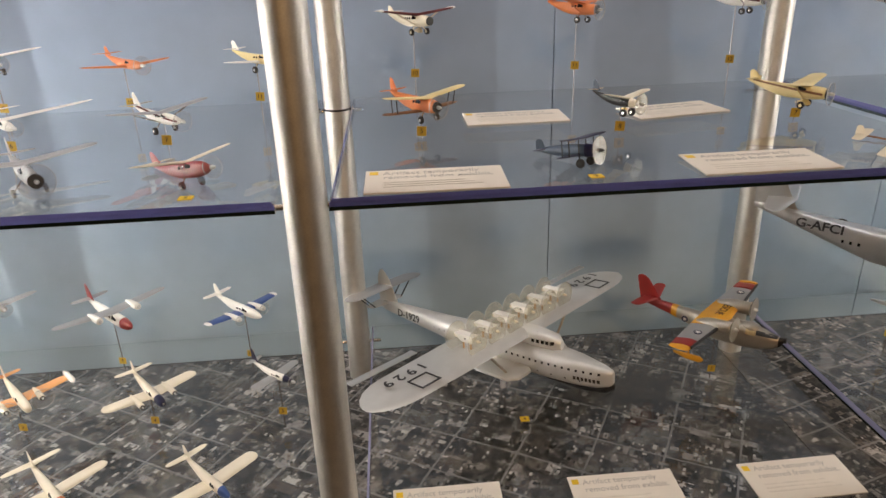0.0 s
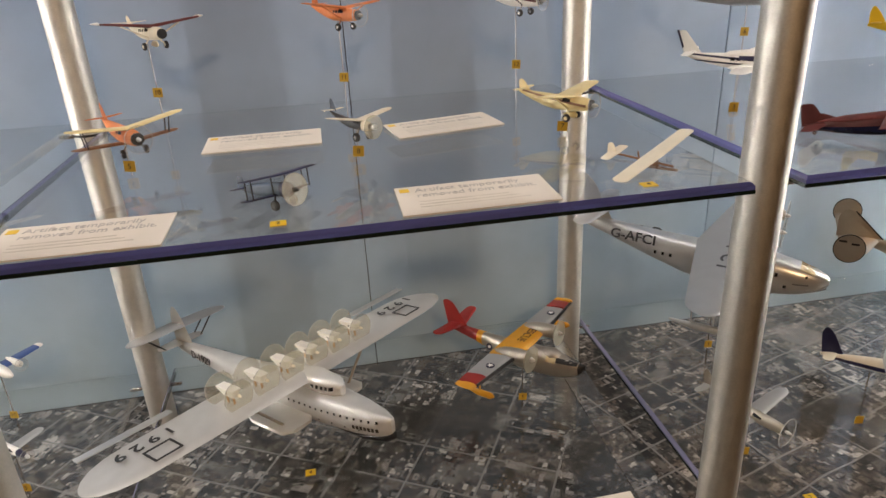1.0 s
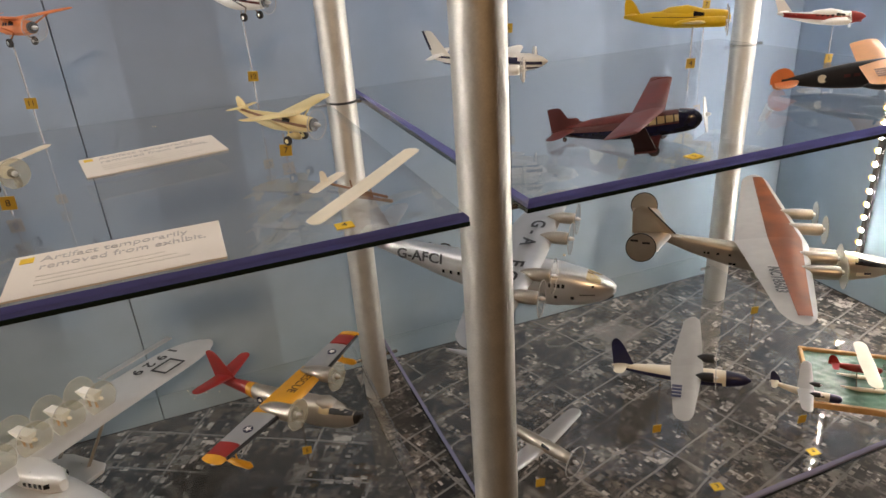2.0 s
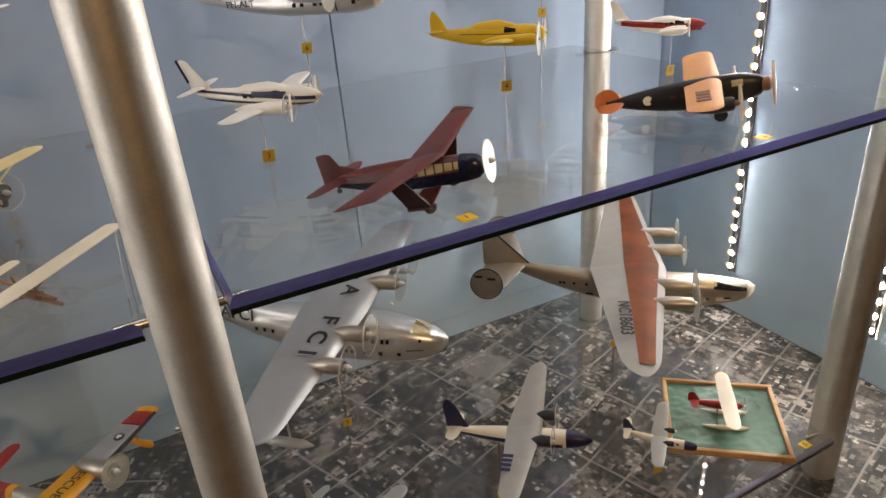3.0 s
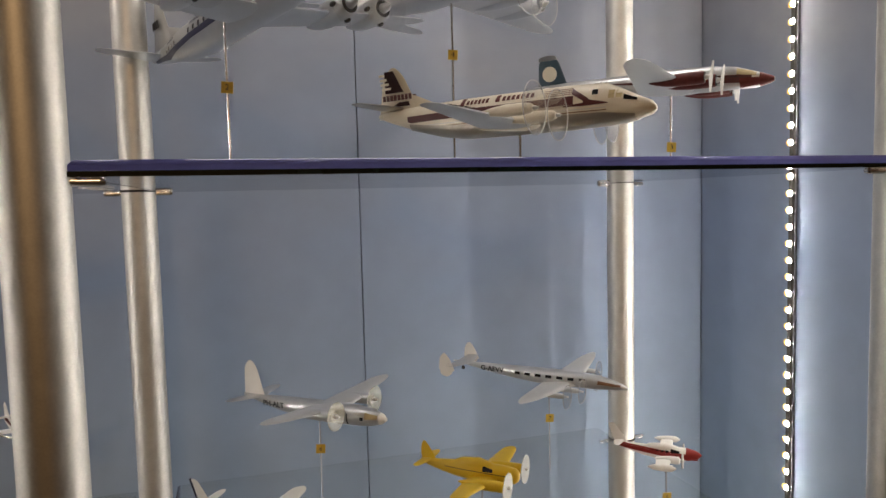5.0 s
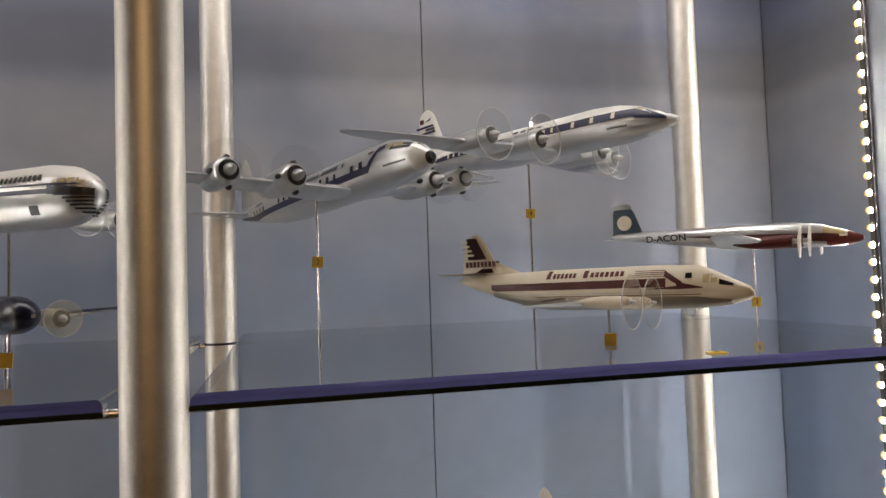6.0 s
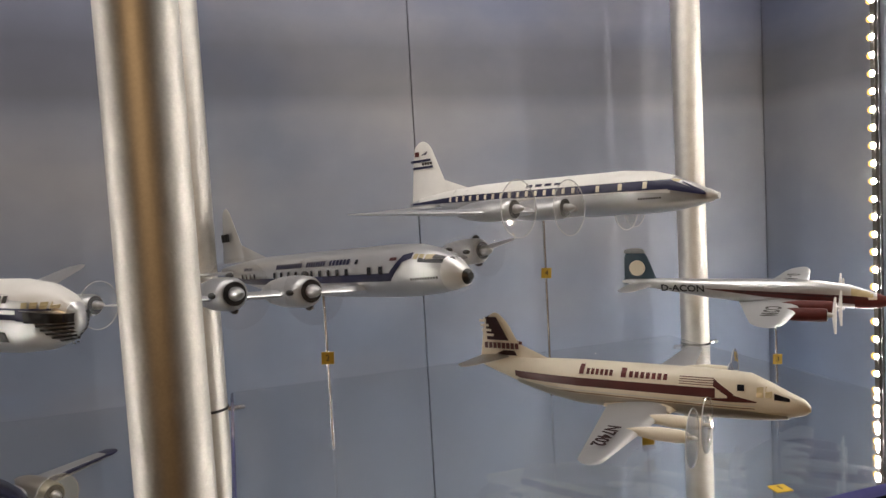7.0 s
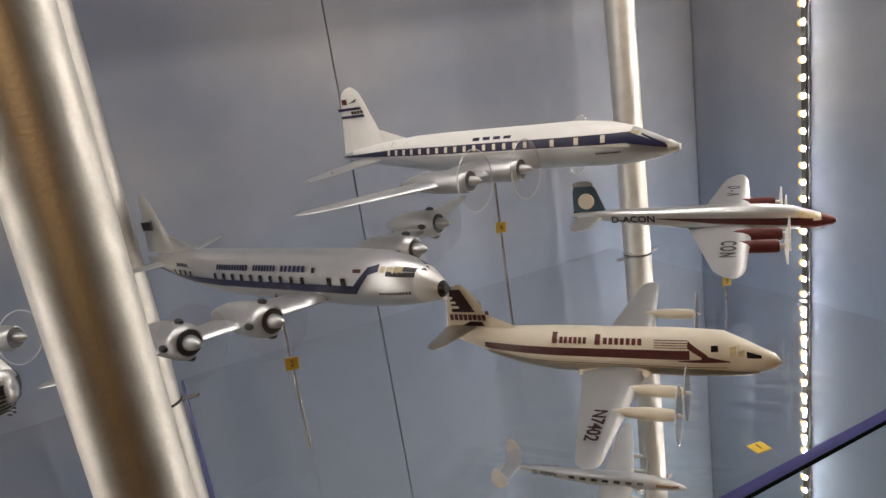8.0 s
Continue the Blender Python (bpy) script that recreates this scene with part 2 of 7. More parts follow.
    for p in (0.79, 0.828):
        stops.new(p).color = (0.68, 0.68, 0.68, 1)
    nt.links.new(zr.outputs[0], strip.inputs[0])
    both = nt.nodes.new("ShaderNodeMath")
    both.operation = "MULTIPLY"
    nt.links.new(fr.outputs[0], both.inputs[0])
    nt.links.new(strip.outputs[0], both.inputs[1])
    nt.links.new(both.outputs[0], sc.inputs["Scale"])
    nt.links.new(sc.outputs[0], b.inputs["Base Color"])
    return m


def town_print(name, turn, street, block, warm, shift, trees, bare, wander, wood_x=None):
    """Aerial photograph of a town, printed on the base board: streets, roofs of many sizes, yards, trees and bare lots."""
    m = bpy.data.materials.new(name)
    m.use_nodes = True
    nt = m.node_tree
    b = nt.nodes["Principled BSDF"]
    b.inputs["Roughness"].default_value, b.inputs["Specular IOR Level"].default_value = 0.6, 0.25
    geo = nt.nodes.new("ShaderNodeNewGeometry")
    mp = nt.nodes.new("ShaderNodeMapping")
    mp.inputs["Rotation"].default_value, mp.inputs["Location"].default_value = (0, 0, radians(turn)), (shift, shift * 0.7, 0)
    nt.links.new(geo.outputs["Position"], mp.inputs[0])

    def node(kind, **kw):
        x = nt.nodes.new(kind)
        for k, v in kw.items():
            x.inputs[k].default_value = v
        return x

    def noise_tex(scale, detail=4.0):
        x = node("ShaderNodeTexNoise", Scale=scale, Detail=detail)
        nt.links.new(mp.outputs[0], x.inputs["Vector"])
        return x

    wob = noise_tex(2.6, 2.0)
    bent = nt.nodes.new("ShaderNodeVectorMath")
    bent.operation = "MULTIPLY_ADD"
    bent.inputs[1].default_value = (wander, wander, 0)
    nt.links.new(wob.outputs["Color"], bent.inputs[0])
    nt.links.new(mp.outputs[0], bent.inputs[2])

    def math_node(op, a, bb):
        x = nt.nodes.new("ShaderNodeMath")
        x.operation = op
        for i, v in enumerate((a, bb)):
            if isinstance(v, float):
                x.inputs[i].default_value = v
            else:
                nt.links.new(v, x.inputs[i])
        return x.outputs[0]

    def mixc(fac, a, bb, mode="MIX"):
        x = nt.nodes.new("ShaderNodeMix")
        x.data_type, x.blend_type = "RGBA", mode
        for sock, v in (("Factor", fac), ("A", a), ("B", bb)):
            if isinstance(v, (tuple, float)):
                x.inputs[sock].default_value = v
            else:
                nt.links.new(v, x.inputs[sock])
        return x.outputs["Result"]

    def rng(v, lo, hi, a=0.0, bb=1.0):
        x = nt.nodes.new("ShaderNodeMapRange")
        x.inputs["From Min"].default_value, x.inputs["From Max"].default_value = lo, hi
        x.inputs["To Min"].default_value, x.inputs["To Max"].default_value = a, bb
        nt.links.new(v, x.inputs["Value"])
        return x.outputs[0]

    def ramp(v, stops, step=True):
        x = nt.nodes.new("ShaderNodeValToRGB")
        x.color_ramp.interpolation = "CONSTANT" if step else "LINEAR"
        e = x.color_ramp.elements
        e[0].position, e[0].color = stops[0][0], (*stops[0][1], 1)
        e[1].position, e[1].color = stops[1][0], (*stops[1][1], 1)
        for p, c in stops[2:]:
            e.new(p).color = (*c, 1)
        nt.links.new(v, x.inputs[0])
        return x.outputs[0]

    g = lambda v, k=0.0: (v * (1 + warm + k), v, v * (1 - (warm + k) * 0.8))
    ROOFS = ((0, g(0.02, -0.1)), (0.14, g(0.06)), (0.28, g(0.12, 0.14)), (0.42, g(0.035, -0.08)), (0.54, g(0.16)), (0.66, g(0.09, 0.18)), (0.76, g(0.26, 0.05)), (0.9, g(0.44, 0.04)))

    def buildings(under, scale, stretch, share, small, large):
        """Separate rectangular roofs, each of its own size and tone, over the ground below."""
        st = nt.nodes.new("ShaderNodeMapping")
        st.inputs["Scale"].default_value = (*stretch, 1)
        nt.links.new(bent.outputs[0], st.inputs[0])
        v = node("ShaderNodeTexVoronoi", Scale=scale, Randomness=0.45)
        v.voronoi_dimensions, v.distance, v.feature = "2D", "CHEBYCHEV", "F1"
        nt.links.new(st.outputs[0], v.inputs["Vector"])
        sep = nt.nodes.new("ShaderNodeSeparateColor")
        nt.links.new(v.outputs["Color"], sep.inputs[0])
        size = rng(sep.outputs["Red"], 0, 1, small, large)
        edge = rng(math_node("SUBTRACT", size, v.outputs["Distance"]), 0.0, 0.016)
        there = rng(sep.outputs["Green"], 1 - share, 1 - share + 0.01)
        return mixc(math_node("MULTIPLY", edge, there), under, ramp(sep.outputs["Blue"], ROOFS))

    def streets(scale, mortar, w, h, off):
        t = node("ShaderNodeTexBrick", Scale=scale)
        t.offset, t.squash = off, 1.0
        t.squash_frequency = 3
        t.inputs["Mortar Size"].default_value, t.inputs["Mortar Smooth"].default_value = mortar, 0.3
        t.inputs["Brick Width"].default_value, t.inputs["Row Height"].default_value = w, h
        t.inputs["Color1"].default_value, t.inputs["Color2"].default_value = (0, 0, 0, 1), (1, 1, 1, 1)
        nt.links.new(bent.outputs[0], t.inputs["Vector"])
        return t

    big, mid, fine = noise_tex(5.5), noise_tex(24, 5.0), noise_tex(95, 2.0)
    roads = streets(street, 0.026, block[0], block[1], 0.0)
    lanes = streets(street, 0.02, block[0] / 2, block[1] / 2, 0.0)
    ground = ramp(mid.outputs["Fac"], ((0.3, g(0.007, -0.12)), (0.44, g(0.022, -0.06)), (0.52, g(0.06, 0.06)), (0.64, g(0.14, 0.08))), False)
    blocks = rng(roads.outputs["Color"], 0, 1, 0.4, 1.7)
    scaled = nt.nodes.new("ShaderNodeVectorMath")
    scaled.operation = "SCALE"
    nt.links.new(ground, scaled.inputs[0])
    nt.links.new(blocks, scaled.inputs["Scale"])
    town = buildings(scaled.outputs[0], 12.0, (1.5, 1.0), 0.55, 0.16, 0.4)
    town = buildings(town, 19.0, (1.0, 1.9), 0.6, 0.16, 0.42)
    town = buildings(town, 31.0, (2.1, 1.0), 0.5, 0.16, 0.42)
    town = buildings(town, 46.0, (1.0, 1.6), 0.4, 0.18, 0.42)
    town = buildings(town, 78.0, (1.7, 1.0), 0.35, 0.2, 0.42)
    # trees between the houses
    town = mixc(rng(fine.outputs["Fac"], 0.5, 0.62, 0, trees), town, (*g(0.02, 0.12), 1))
    town = mixc(rng(lanes.outputs["Fac"], 0.3, 0.9, 0, 0.4 if wander < 0.03 else 0.15), town, (*g(0.06), 1))
    town = mixc(rng(roads.outputs["Fac"], 0.2, 0.8, 0, 0.85), town, (*g(0.24), 1))
    town = mixc(rng(big.outputs["Fac"], 0.56, 0.63, 0, 0.75), town, (*g(0.03, 0.06), 1))
    town = mixc(rng(big.outputs["Fac"], 0.33, 0.36, bare, 0.0), town, (*g(0.3), 1))
    if wood_x is not None:
        sx = nt.nodes.new("ShaderNodeSeparateXYZ")
        nt.links.new(geo.outputs["Position"], sx.inputs[0])
        edge_x = math_node("ADD", sx.outputs["X"], rng(big.outputs["Fac"], 0.3, 0.7, -0.06, 0.06))
        town = mixc(rng(edge_x, wood_x, wood_x + 0.012, 0, 0.85), town, ramp(fine.outputs["Fac"], ((0.4, g(0.012, 0.1)), (0.56, g(0.05, 0.16)), (0.62, g(0.16, 0.1)))))
    nt.links.new(town, b.inputs["Base Color"])
    return m


SKY = sky_print()
TOWN_A = town_print("aerial_print_grid_town", 30, 10.0, (1.35, 1.05), 0.0, 0.02, 0.3, 0.25, 0.012, 0.625)
TOWN_B = town_print("aerial_print_old_town", -18, 10.0, (1.7, 0.75), 0.08, 3.3, 0.75, 0.5, 0.05)


# ---------------------------------------------------------------- mesh tools
def part(name, bm, mat, parent=None, label="", smooth=40):
    me = bpy.data.meshes.new(name)
    bmesh.ops.recalc_face_normals(bm, faces=bm.faces[:])
    bm.to_mesh(me)
    bm.free()
    for mm in mat if isinstance(mat, (list, tuple)) else (mat,):
        me.materials.append(mm)
    if smooth:
        me.polygons.foreach_set("use_smooth", [True] * len(me.polygons))
        me.set_sharp_from_angle(angle=radians(smooth))
    ob = new(name, me)
    if parent:
        ob.parent = parent
    if label:
        ob["label"] = label
    return ob


def box(bm, x0, x1, y0, y1, z0, z1, bevel=0.0):
    r = bmesh.ops.create_cube(bm, size=1)
    for v in r["verts"]:
        v.co = Vector(((x0 + x1) / 2 + v.co.x * (x1 - x0), (y0 + y1) / 2 + v.co.y * (y1 - y0), (z0 + z1) / 2 + v.co.z * (z1 - z0)))
    if bevel:
        es = list({e for v in r["verts"] for e in v.link_edges})
        bmesh.ops.bevel(bm, geom=es, offset=bevel, segments=2, affect="EDGES", profile=0.5)
    return bm


def ring(bm, pts):
    return [bm.verts.new(p) for p in pts]


def skin(bm, rings, closed=True, cap0=True, cap1=True):
    vs = [ring(bm, r) for r in rings]
    n = len(vs[0])
    for a, b in zip(vs, vs[1:]):
        for i in range(n if closed else n - 1):
            j = (i + 1) % n
            bm.faces.new((a[i], a[j], b[j], b[i]))
    if cap0:
        bm.faces.new(vs[0])
    if cap1:
        bm.faces.new(vs[-1])
    return bm


def tube(bm, p0, p1, r0, r1=None, n=12, cap=True):
    """A round bar from p0 to p1."""
    r1 = r0 if r1 is None else r1
    p0, p1 = Vector(p0), Vector(p1)
    d = (p1 - p0).normalized()
    u = d.orthogonal().normalized()
    w = d.cross(u)
    rs = []
    for p, r in ((p0, r0), (p1, r1)):
        rs.append([p + r * (math.cos(a) * u + math.sin(a) * w) for a in (2 * math.pi * i / n for i in range(n))])
    return skin(bm, rs, True, cap, cap)


def spun(bm, y, z, profile, n=20, cap0=True, cap1=True):
    """A body turned about an axis along x through (y, z): profile of (x, radius)."""
    rs = [[(x, y + r * math.cos(a), z + r * math.sin(a)) for a in (2 * math.pi * i / n for i in range(n))] for x, r in profile]
    return skin(bm, rs, True, cap0, cap1)


def lettering(text, size, mat, parent, m, label="", name="lettering", align="CENTER", stretch=1.0, bold=0.0):
    cu = bpy.data.curves.new("lettering", "FONT")
    cu.body, cu.size, cu.extrude, cu.align_x, cu.align_y = text, size, 0.00015, align, "CENTER"
    cu.resolution_u, cu.offset = 3, bold
    tmp = new("lettering", cu)
    me = bpy.data.meshes.new_from_object(tmp.evaluated_get(bpy.context.evaluated_depsgraph_get()))
    bpy.data.objects.remove(tmp)
    bpy.data.curves.remove(cu)
    me.transform(m @ Matrix.Diagonal((stretch, 1, 1, 1)))
    me.materials.clear()
    me.materials.append(mat)
    ob = new(name, me)
    ob.parent = parent
    if label:
        ob["label"] = label
    return ob


def empty(name, m, label, category, group="", kind=""):
    ob = new(name)
    ob.empty_display_size = 0.02
    ob.matrix_world = m
    return tagged(ob, label, category, group, kind)


# ---------------------------------------------------------------- the gallery room, plain and closed
def slab(name, x0, x1, y0, y1, z0, z1, mat, label, category, parent=None):
    ob = part(name, box(bmesh.new(), x0, x1, y0, y1, z0, z1), mat, parent, smooth=0)
    return tagged(ob, label, category, kind="structure")


slab("floor", -4, 4.6, -4, 1.75, -0.1, 0, CARPET, "dark grey carpeted gallery floor", "floor")
slab("ceiling", -4, 4.6, -4, 1.75, 3.2, 3.3, ROOM_PAINT, "dim warm painted gallery ceiling", "ceiling")
slab("wall_south", -4, 4.6, -4.1, -4, 0, 3.2, ROOM_PAINT, "dim warm brown gallery wall", "wall")
slab("wall_east", 4.6, 4.7, -4, 1.75, 0, 3.2, ROOM_PAINT, "dim warm brown gallery wall", "wall")
slab("wall_west", -4.1, -4, -4, 1.75, 0, 3.2, ROOM_PAINT, "dim warm brown gallery wall", "wall")
slab("wall_north", -4, 4.6, WALL_Y + 0.03, WALL_Y + 0.13, 0, 3.2, CASE_PAINT, "dark painted wall behind the sky panels", "wall")

# ---------------------------------------------------------------- the display case
back = empty("back_panel", Matrix(), "blue printed sky panels lining the case back", "backdrop", kind="structure")
SEAMS = (WALL_W + 0.002, 0.299, 1.130, WALL_E - 0.002)
for a, b in zip(SEAMS, SEAMS[1:]):
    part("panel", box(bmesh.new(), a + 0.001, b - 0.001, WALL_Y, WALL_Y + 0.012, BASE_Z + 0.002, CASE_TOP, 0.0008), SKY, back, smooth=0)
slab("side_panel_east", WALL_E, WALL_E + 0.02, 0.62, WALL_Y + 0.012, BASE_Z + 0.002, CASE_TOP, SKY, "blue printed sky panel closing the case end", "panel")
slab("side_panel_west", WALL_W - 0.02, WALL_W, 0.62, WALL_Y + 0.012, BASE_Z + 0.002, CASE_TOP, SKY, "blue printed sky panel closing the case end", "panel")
slab("case_top", WALL_W - 0.02, WALL_E + 0.02, 0.62, WALL_Y + 0.012, CASE_TOP, CASE_TOP + 0.04, CASE_PAINT, "dark painted top of the display case", "case top")
slab("plinth", WALL_W - 0.02, WALL_E + 0.02, 0.62, WALL_Y + 0.012, 0, BASE_Z - 0.012, CASE_PAINT, "dark painted plinth under the display case", "plinth")
base = empty("base_board", Matrix(), "flat base boards printed with an aerial town photograph", "base board", kind="structure")
part("board", box(bmesh.new(), WALL_W, 0.711, 0.62, WALL_Y, BASE_Z - 0.012, BASE_Z), TOWN_A, base, "grey aerial photograph of a street grid", 0)
part("board", box(bmesh.new(), 0.713, WALL_E, 0.62, WALL_Y, BASE_Z - 0.012, BASE_Z), TOWN_B, base, "brown-grey aerial photograph of a dense town", 0)


def post(x, y):
    ob = empty("post", Matrix.Translation((x, y, BASE_Z)), "brushed aluminium tube post holding the glass shelves", "post", "posts of the case")
    bm = bmesh.new()
    skin(bm, [[(POST_R * math.cos(a), POST_R * math.sin(a), z) for a in (2 * math.pi * i / 40 for i in range(40))] for z in (0, CASE_TOP - BASE_Z)])
    part("tube", bm, ALU, ob)
    for z in (GLASS_LOW, SHELF_A, SHELF_B):
        bm = bmesh.new()
        zz = z - BASE_Z - 0.012
        prof = [(zz - 0.002, POST_R + 0.0002), (zz - 0.002, POST_R + 0.0016), (zz + 0.002, POST_R + 0.0016), (zz + 0.002, POST_R + 0.0002)]
        if z == GLASS_LOW or y < 1:
            bm.free()
        else:
            skin(bm, [[(r * math.cos(a), r * math.sin(a), h) for a in (2 * math.pi * i / 32 for i in range(32))] for h, r in prof], cap0=False, cap1=False)
            part("collar", bm, RUBBER, ob, "thin black collar")
        for s in (-1, 1):
            bm = bmesh.new()
            tube(bm, (s * (POST_R - 0.002), 0, zz - 0.004), (s * (POST_R + 0.022), 0, zz - 0.004), 0.0042)
            tube(bm, (s * (POST_R + 0.022), 0, zz - 0.004), (s * (POST_R + 0.026), 0, zz - 0.004), 0.0042, 0.003)
            part("shelf_pin", bm, STEEL, ob, "polished steel pin")
    return ob


for px in POSTS_X:
    for py in (FRONT_Y, REAR_Y):
        post(px, py)


def glass_shelf(x0, x1, z, label):
    """A thick pane with a polished, bluish bevel and a dark green edge."""
    y0, y1, t, c, d = 0.791, 1.478, 0.0135, 0.005, 0.0088
    low = z < 0.8
    ob = empty("glass_shelf", Matrix.Translation((x0, y0, z)), label, "shelf", "glass shelves")
    w, h = x1 - x0, y1 - y0
    bm = bmesh.new()
    box(bm, c, w - c, c, h - c, -t, 0)
    pane = part("pane", bm, GLASS, ob, "clear glass", 0)
    pane.visible_shadow = False
    q = lambda k, zz: [(k, k, zz), (w - k, k, zz), (w - k, h - k, zz), (k, h - k, zz)]
    for side, word in ((0, "front"), (1, "side"), (3, "side"), (2, "rear")):
        j = (side + 1) % 4
        bm = bmesh.new()
        # a polished face under a slightly rounded chamfer
        arc = [(0.0006 + 0.0172 * (0.788 - math.sin(radians(w))), -0.0172 * (0.848 - math.cos(radians(w)))) for w in (32, 36, 40, 44, 48, 52)]
        arc += [(0.0004, -0.0078), (0.0008, -d)]
        skin(bm, [[q(k, zz)[i] for i in (side, j)] for k, zz in arc], False, False, False)
        front = EDGE_SIDE if low else EDGE
        ob2 = part("polished_bevel", bm, front if side == 0 else (EDGE_SIDE if low else EDGE_FLANK) if side == 3 else GLASS, ob, "lavender-blue polished bevel" if side in (0, 3) else "clear bevel", 30)
        ob2.visible_shadow = False
        bm = bmesh.new()
        skin(bm, [[r[i] for i in (side, j)] for r in (q(0.0008, -d), q(0, -d - 0.0005), q(0, -t), q(c, -t - 0.0002))], False, False, False)
        ob2 = part("edge", bm, EDGE_DARK if side == 0 and not low else EDGE_DARK_SIDE if side in (0, 3) else GLASS, ob, "dark green glass edge" if side in (0, 3) else "clear edge", 0)
        ob2.visible_shadow = False
    return ob


for i, (a, b) in enumerate(zip(POSTS_X, POSTS_X[1:])):
    for z, word in ((GLASS_LOW, "lowest clear glass shelf just above the aerial print"), (SHELF_A, "clear glass shelf carrying small model aircraft"), (SHELF_B, "clear glass shelf carrying model airliners")):
        glass_shelf(a + 0.031, b - 0.031, z, word)


def led_strip(x, y, side):
    ob = empty("led_strip", Matrix.Translation((x, y, 0)), "vertical strip of warm white diodes on the case end panel", "light strip", "diode strips")
    part("tape", box(bmesh.new(), min(0, side * 0.008), max(0, side * 0.008), -0.0047, 0.0047, 0.69, 2.69, 0.0008), TAPE, ob, "pale translucent tape", 0)
    part("channel_lip", box(bmesh.new(), min(0, side * 0.005), max(0, side * 0.005), -0.0105, -0.0072, 0.69, 2.69, 0.0008), CASE_PAINT if y > 1.0 else PALE_TAPE, ob, "dark channel lip" if y > 1.0 else "pale channel lip", 0)
    bm = bmesh.new()
    bmesh.ops.create_uvsphere(bm, u_segments=12, v_segments=8, radius=0.0054)
    bmesh.ops.scale(bm, vec=(0.42, 0.92, 0.95), verts=bm.verts)
    first = part("diode", bm, LED_GLOW[side, y], ob)
    bm = bmesh.new()
    tube(bm, (side * -0.0006, 0.0045, 0), (side * 0.0012, 0.0045, 0), 0.0068, 0.006, n=16)
    rim = part("phosphor_rim", bm, PHOSPHOR, first, "amber rim of the diode")
    first.location = (side * 0.0088, 0, 0.706)
    for k in range(1, 60):
        d = new("diode", first.data)
        d.parent = ob
        d.location = (side * 0.0088, 0, 0.706 + 0.033 * k)
        r = new("phosphor_rim", rim.data)
        r.parent = d
    return ob


for led_y in (0.935, 1.275):
    led_strip(WALL_E, led_y, -1)
    led_strip(WALL_W, led_y, 1)

top_strip = empty("led_strip", Matrix.Translation((0.96, 0.9, CASE_TOP - 0.002)), "short horizontal strip of white diodes under the case top", "light strip", "diode strips")
part("tape", box(bmesh.new(), -0.01, 0.292, -0.012, 0.012, -0.006, 0, 0.001), TAPE, top_strip, "pale translucent tape", 0)
for row in (-0.006, 0.006):
    for k in range(12):
        bm = bmesh.new()
        bmesh.ops.create_icosphere(bm, subdivisions=1, radius=0.0036)
        bmesh.ops.translate(bm, vec=(0.0256 * k, row, -0.0062), verts=bm.verts)
        part("diode", bm, LED_GLOW_TOP, top_strip)


# ---------------------------------------------------------------- model aircraft: tools
# In a model's own space the nose points along +x, the left wing along +y.
def stations(nose, tail, w, h, zt=0.0, blunt=0.25, taper=0.12, zn=0.0, fat=0.32):
    """Fuselage sections: x, centre height, half width, upper and lower half height."""
    L = nose - tail
    out = []
    for f, k in ((0.0, blunt * 0.35), (0.012, blunt * 0.75), (0.04, blunt + (1 - blunt) * 0.32), (0.09, blunt + (1 - blunt) * 0.62), (0.16, blunt + (1 - blunt) * 0.88), (fat * 0.75, 0.98), (fat, 1.0), (0.5, 0.97), (0.64, 0.84), (0.78, 0.62), (0.9, 0.38), (0.97, 0.22), (1.0, taper)):
        lift = zt * max(0, (f - 0.45) / 0.55) ** 1.5 + zn * max(0, 1 - f / 0.3) ** 2
        out.append((nose - f * L, lift, w * k, h * k, h * k))
    return out


def interp(st, x):
    s = sorted(st)
    if x <= s[0][0]:
        return s[0]
    for a, b in zip(s, s[1:]):
        if a[0] <= x <= b[0]:
            t = (x - a[0]) / max(1e-9, b[0] - a[0])
            return tuple(p + (q - p) * t for p, q in zip(a, b))
    return s[-1]


def fuselage(bm, st, e=2.2, n=24, x0=None, x1=None, grow=0.0):
    lo = min(s[0] for s in st) if x0 is None else x0
    hi = max(s[0] for s in st) if x1 is None else x1
    xs = sorted({lo, hi, *(s[0] for s in st if lo < s[0] < hi)})
    rs = []
    for x in xs:
        _, zc, w, hu, hd = interp(st, x)
        r = []
        for i in range(n):
            a = 2 * math.pi * i / n
            c, s = math.cos(a), math.sin(a)
            yy = (w + grow) * math.copysign(abs(c) ** (2 / e), c)
            zz = ((hu if s > 0 else hd) + grow) * math.copysign(abs(s) ** (2 / e), s)
            r.append((x, yy, zc + zz))
        rs.append(r)
    return skin(bm, rs)


def side_y(st, x, z, e=2.2):
    _, zc, w, hu, hd = interp(st, x)
    h = hu if z > zc else hd
    k = min(0.999, abs(z - zc) / max(h, 1e-6))
    return w * (1 - k ** e) ** (1 / e)


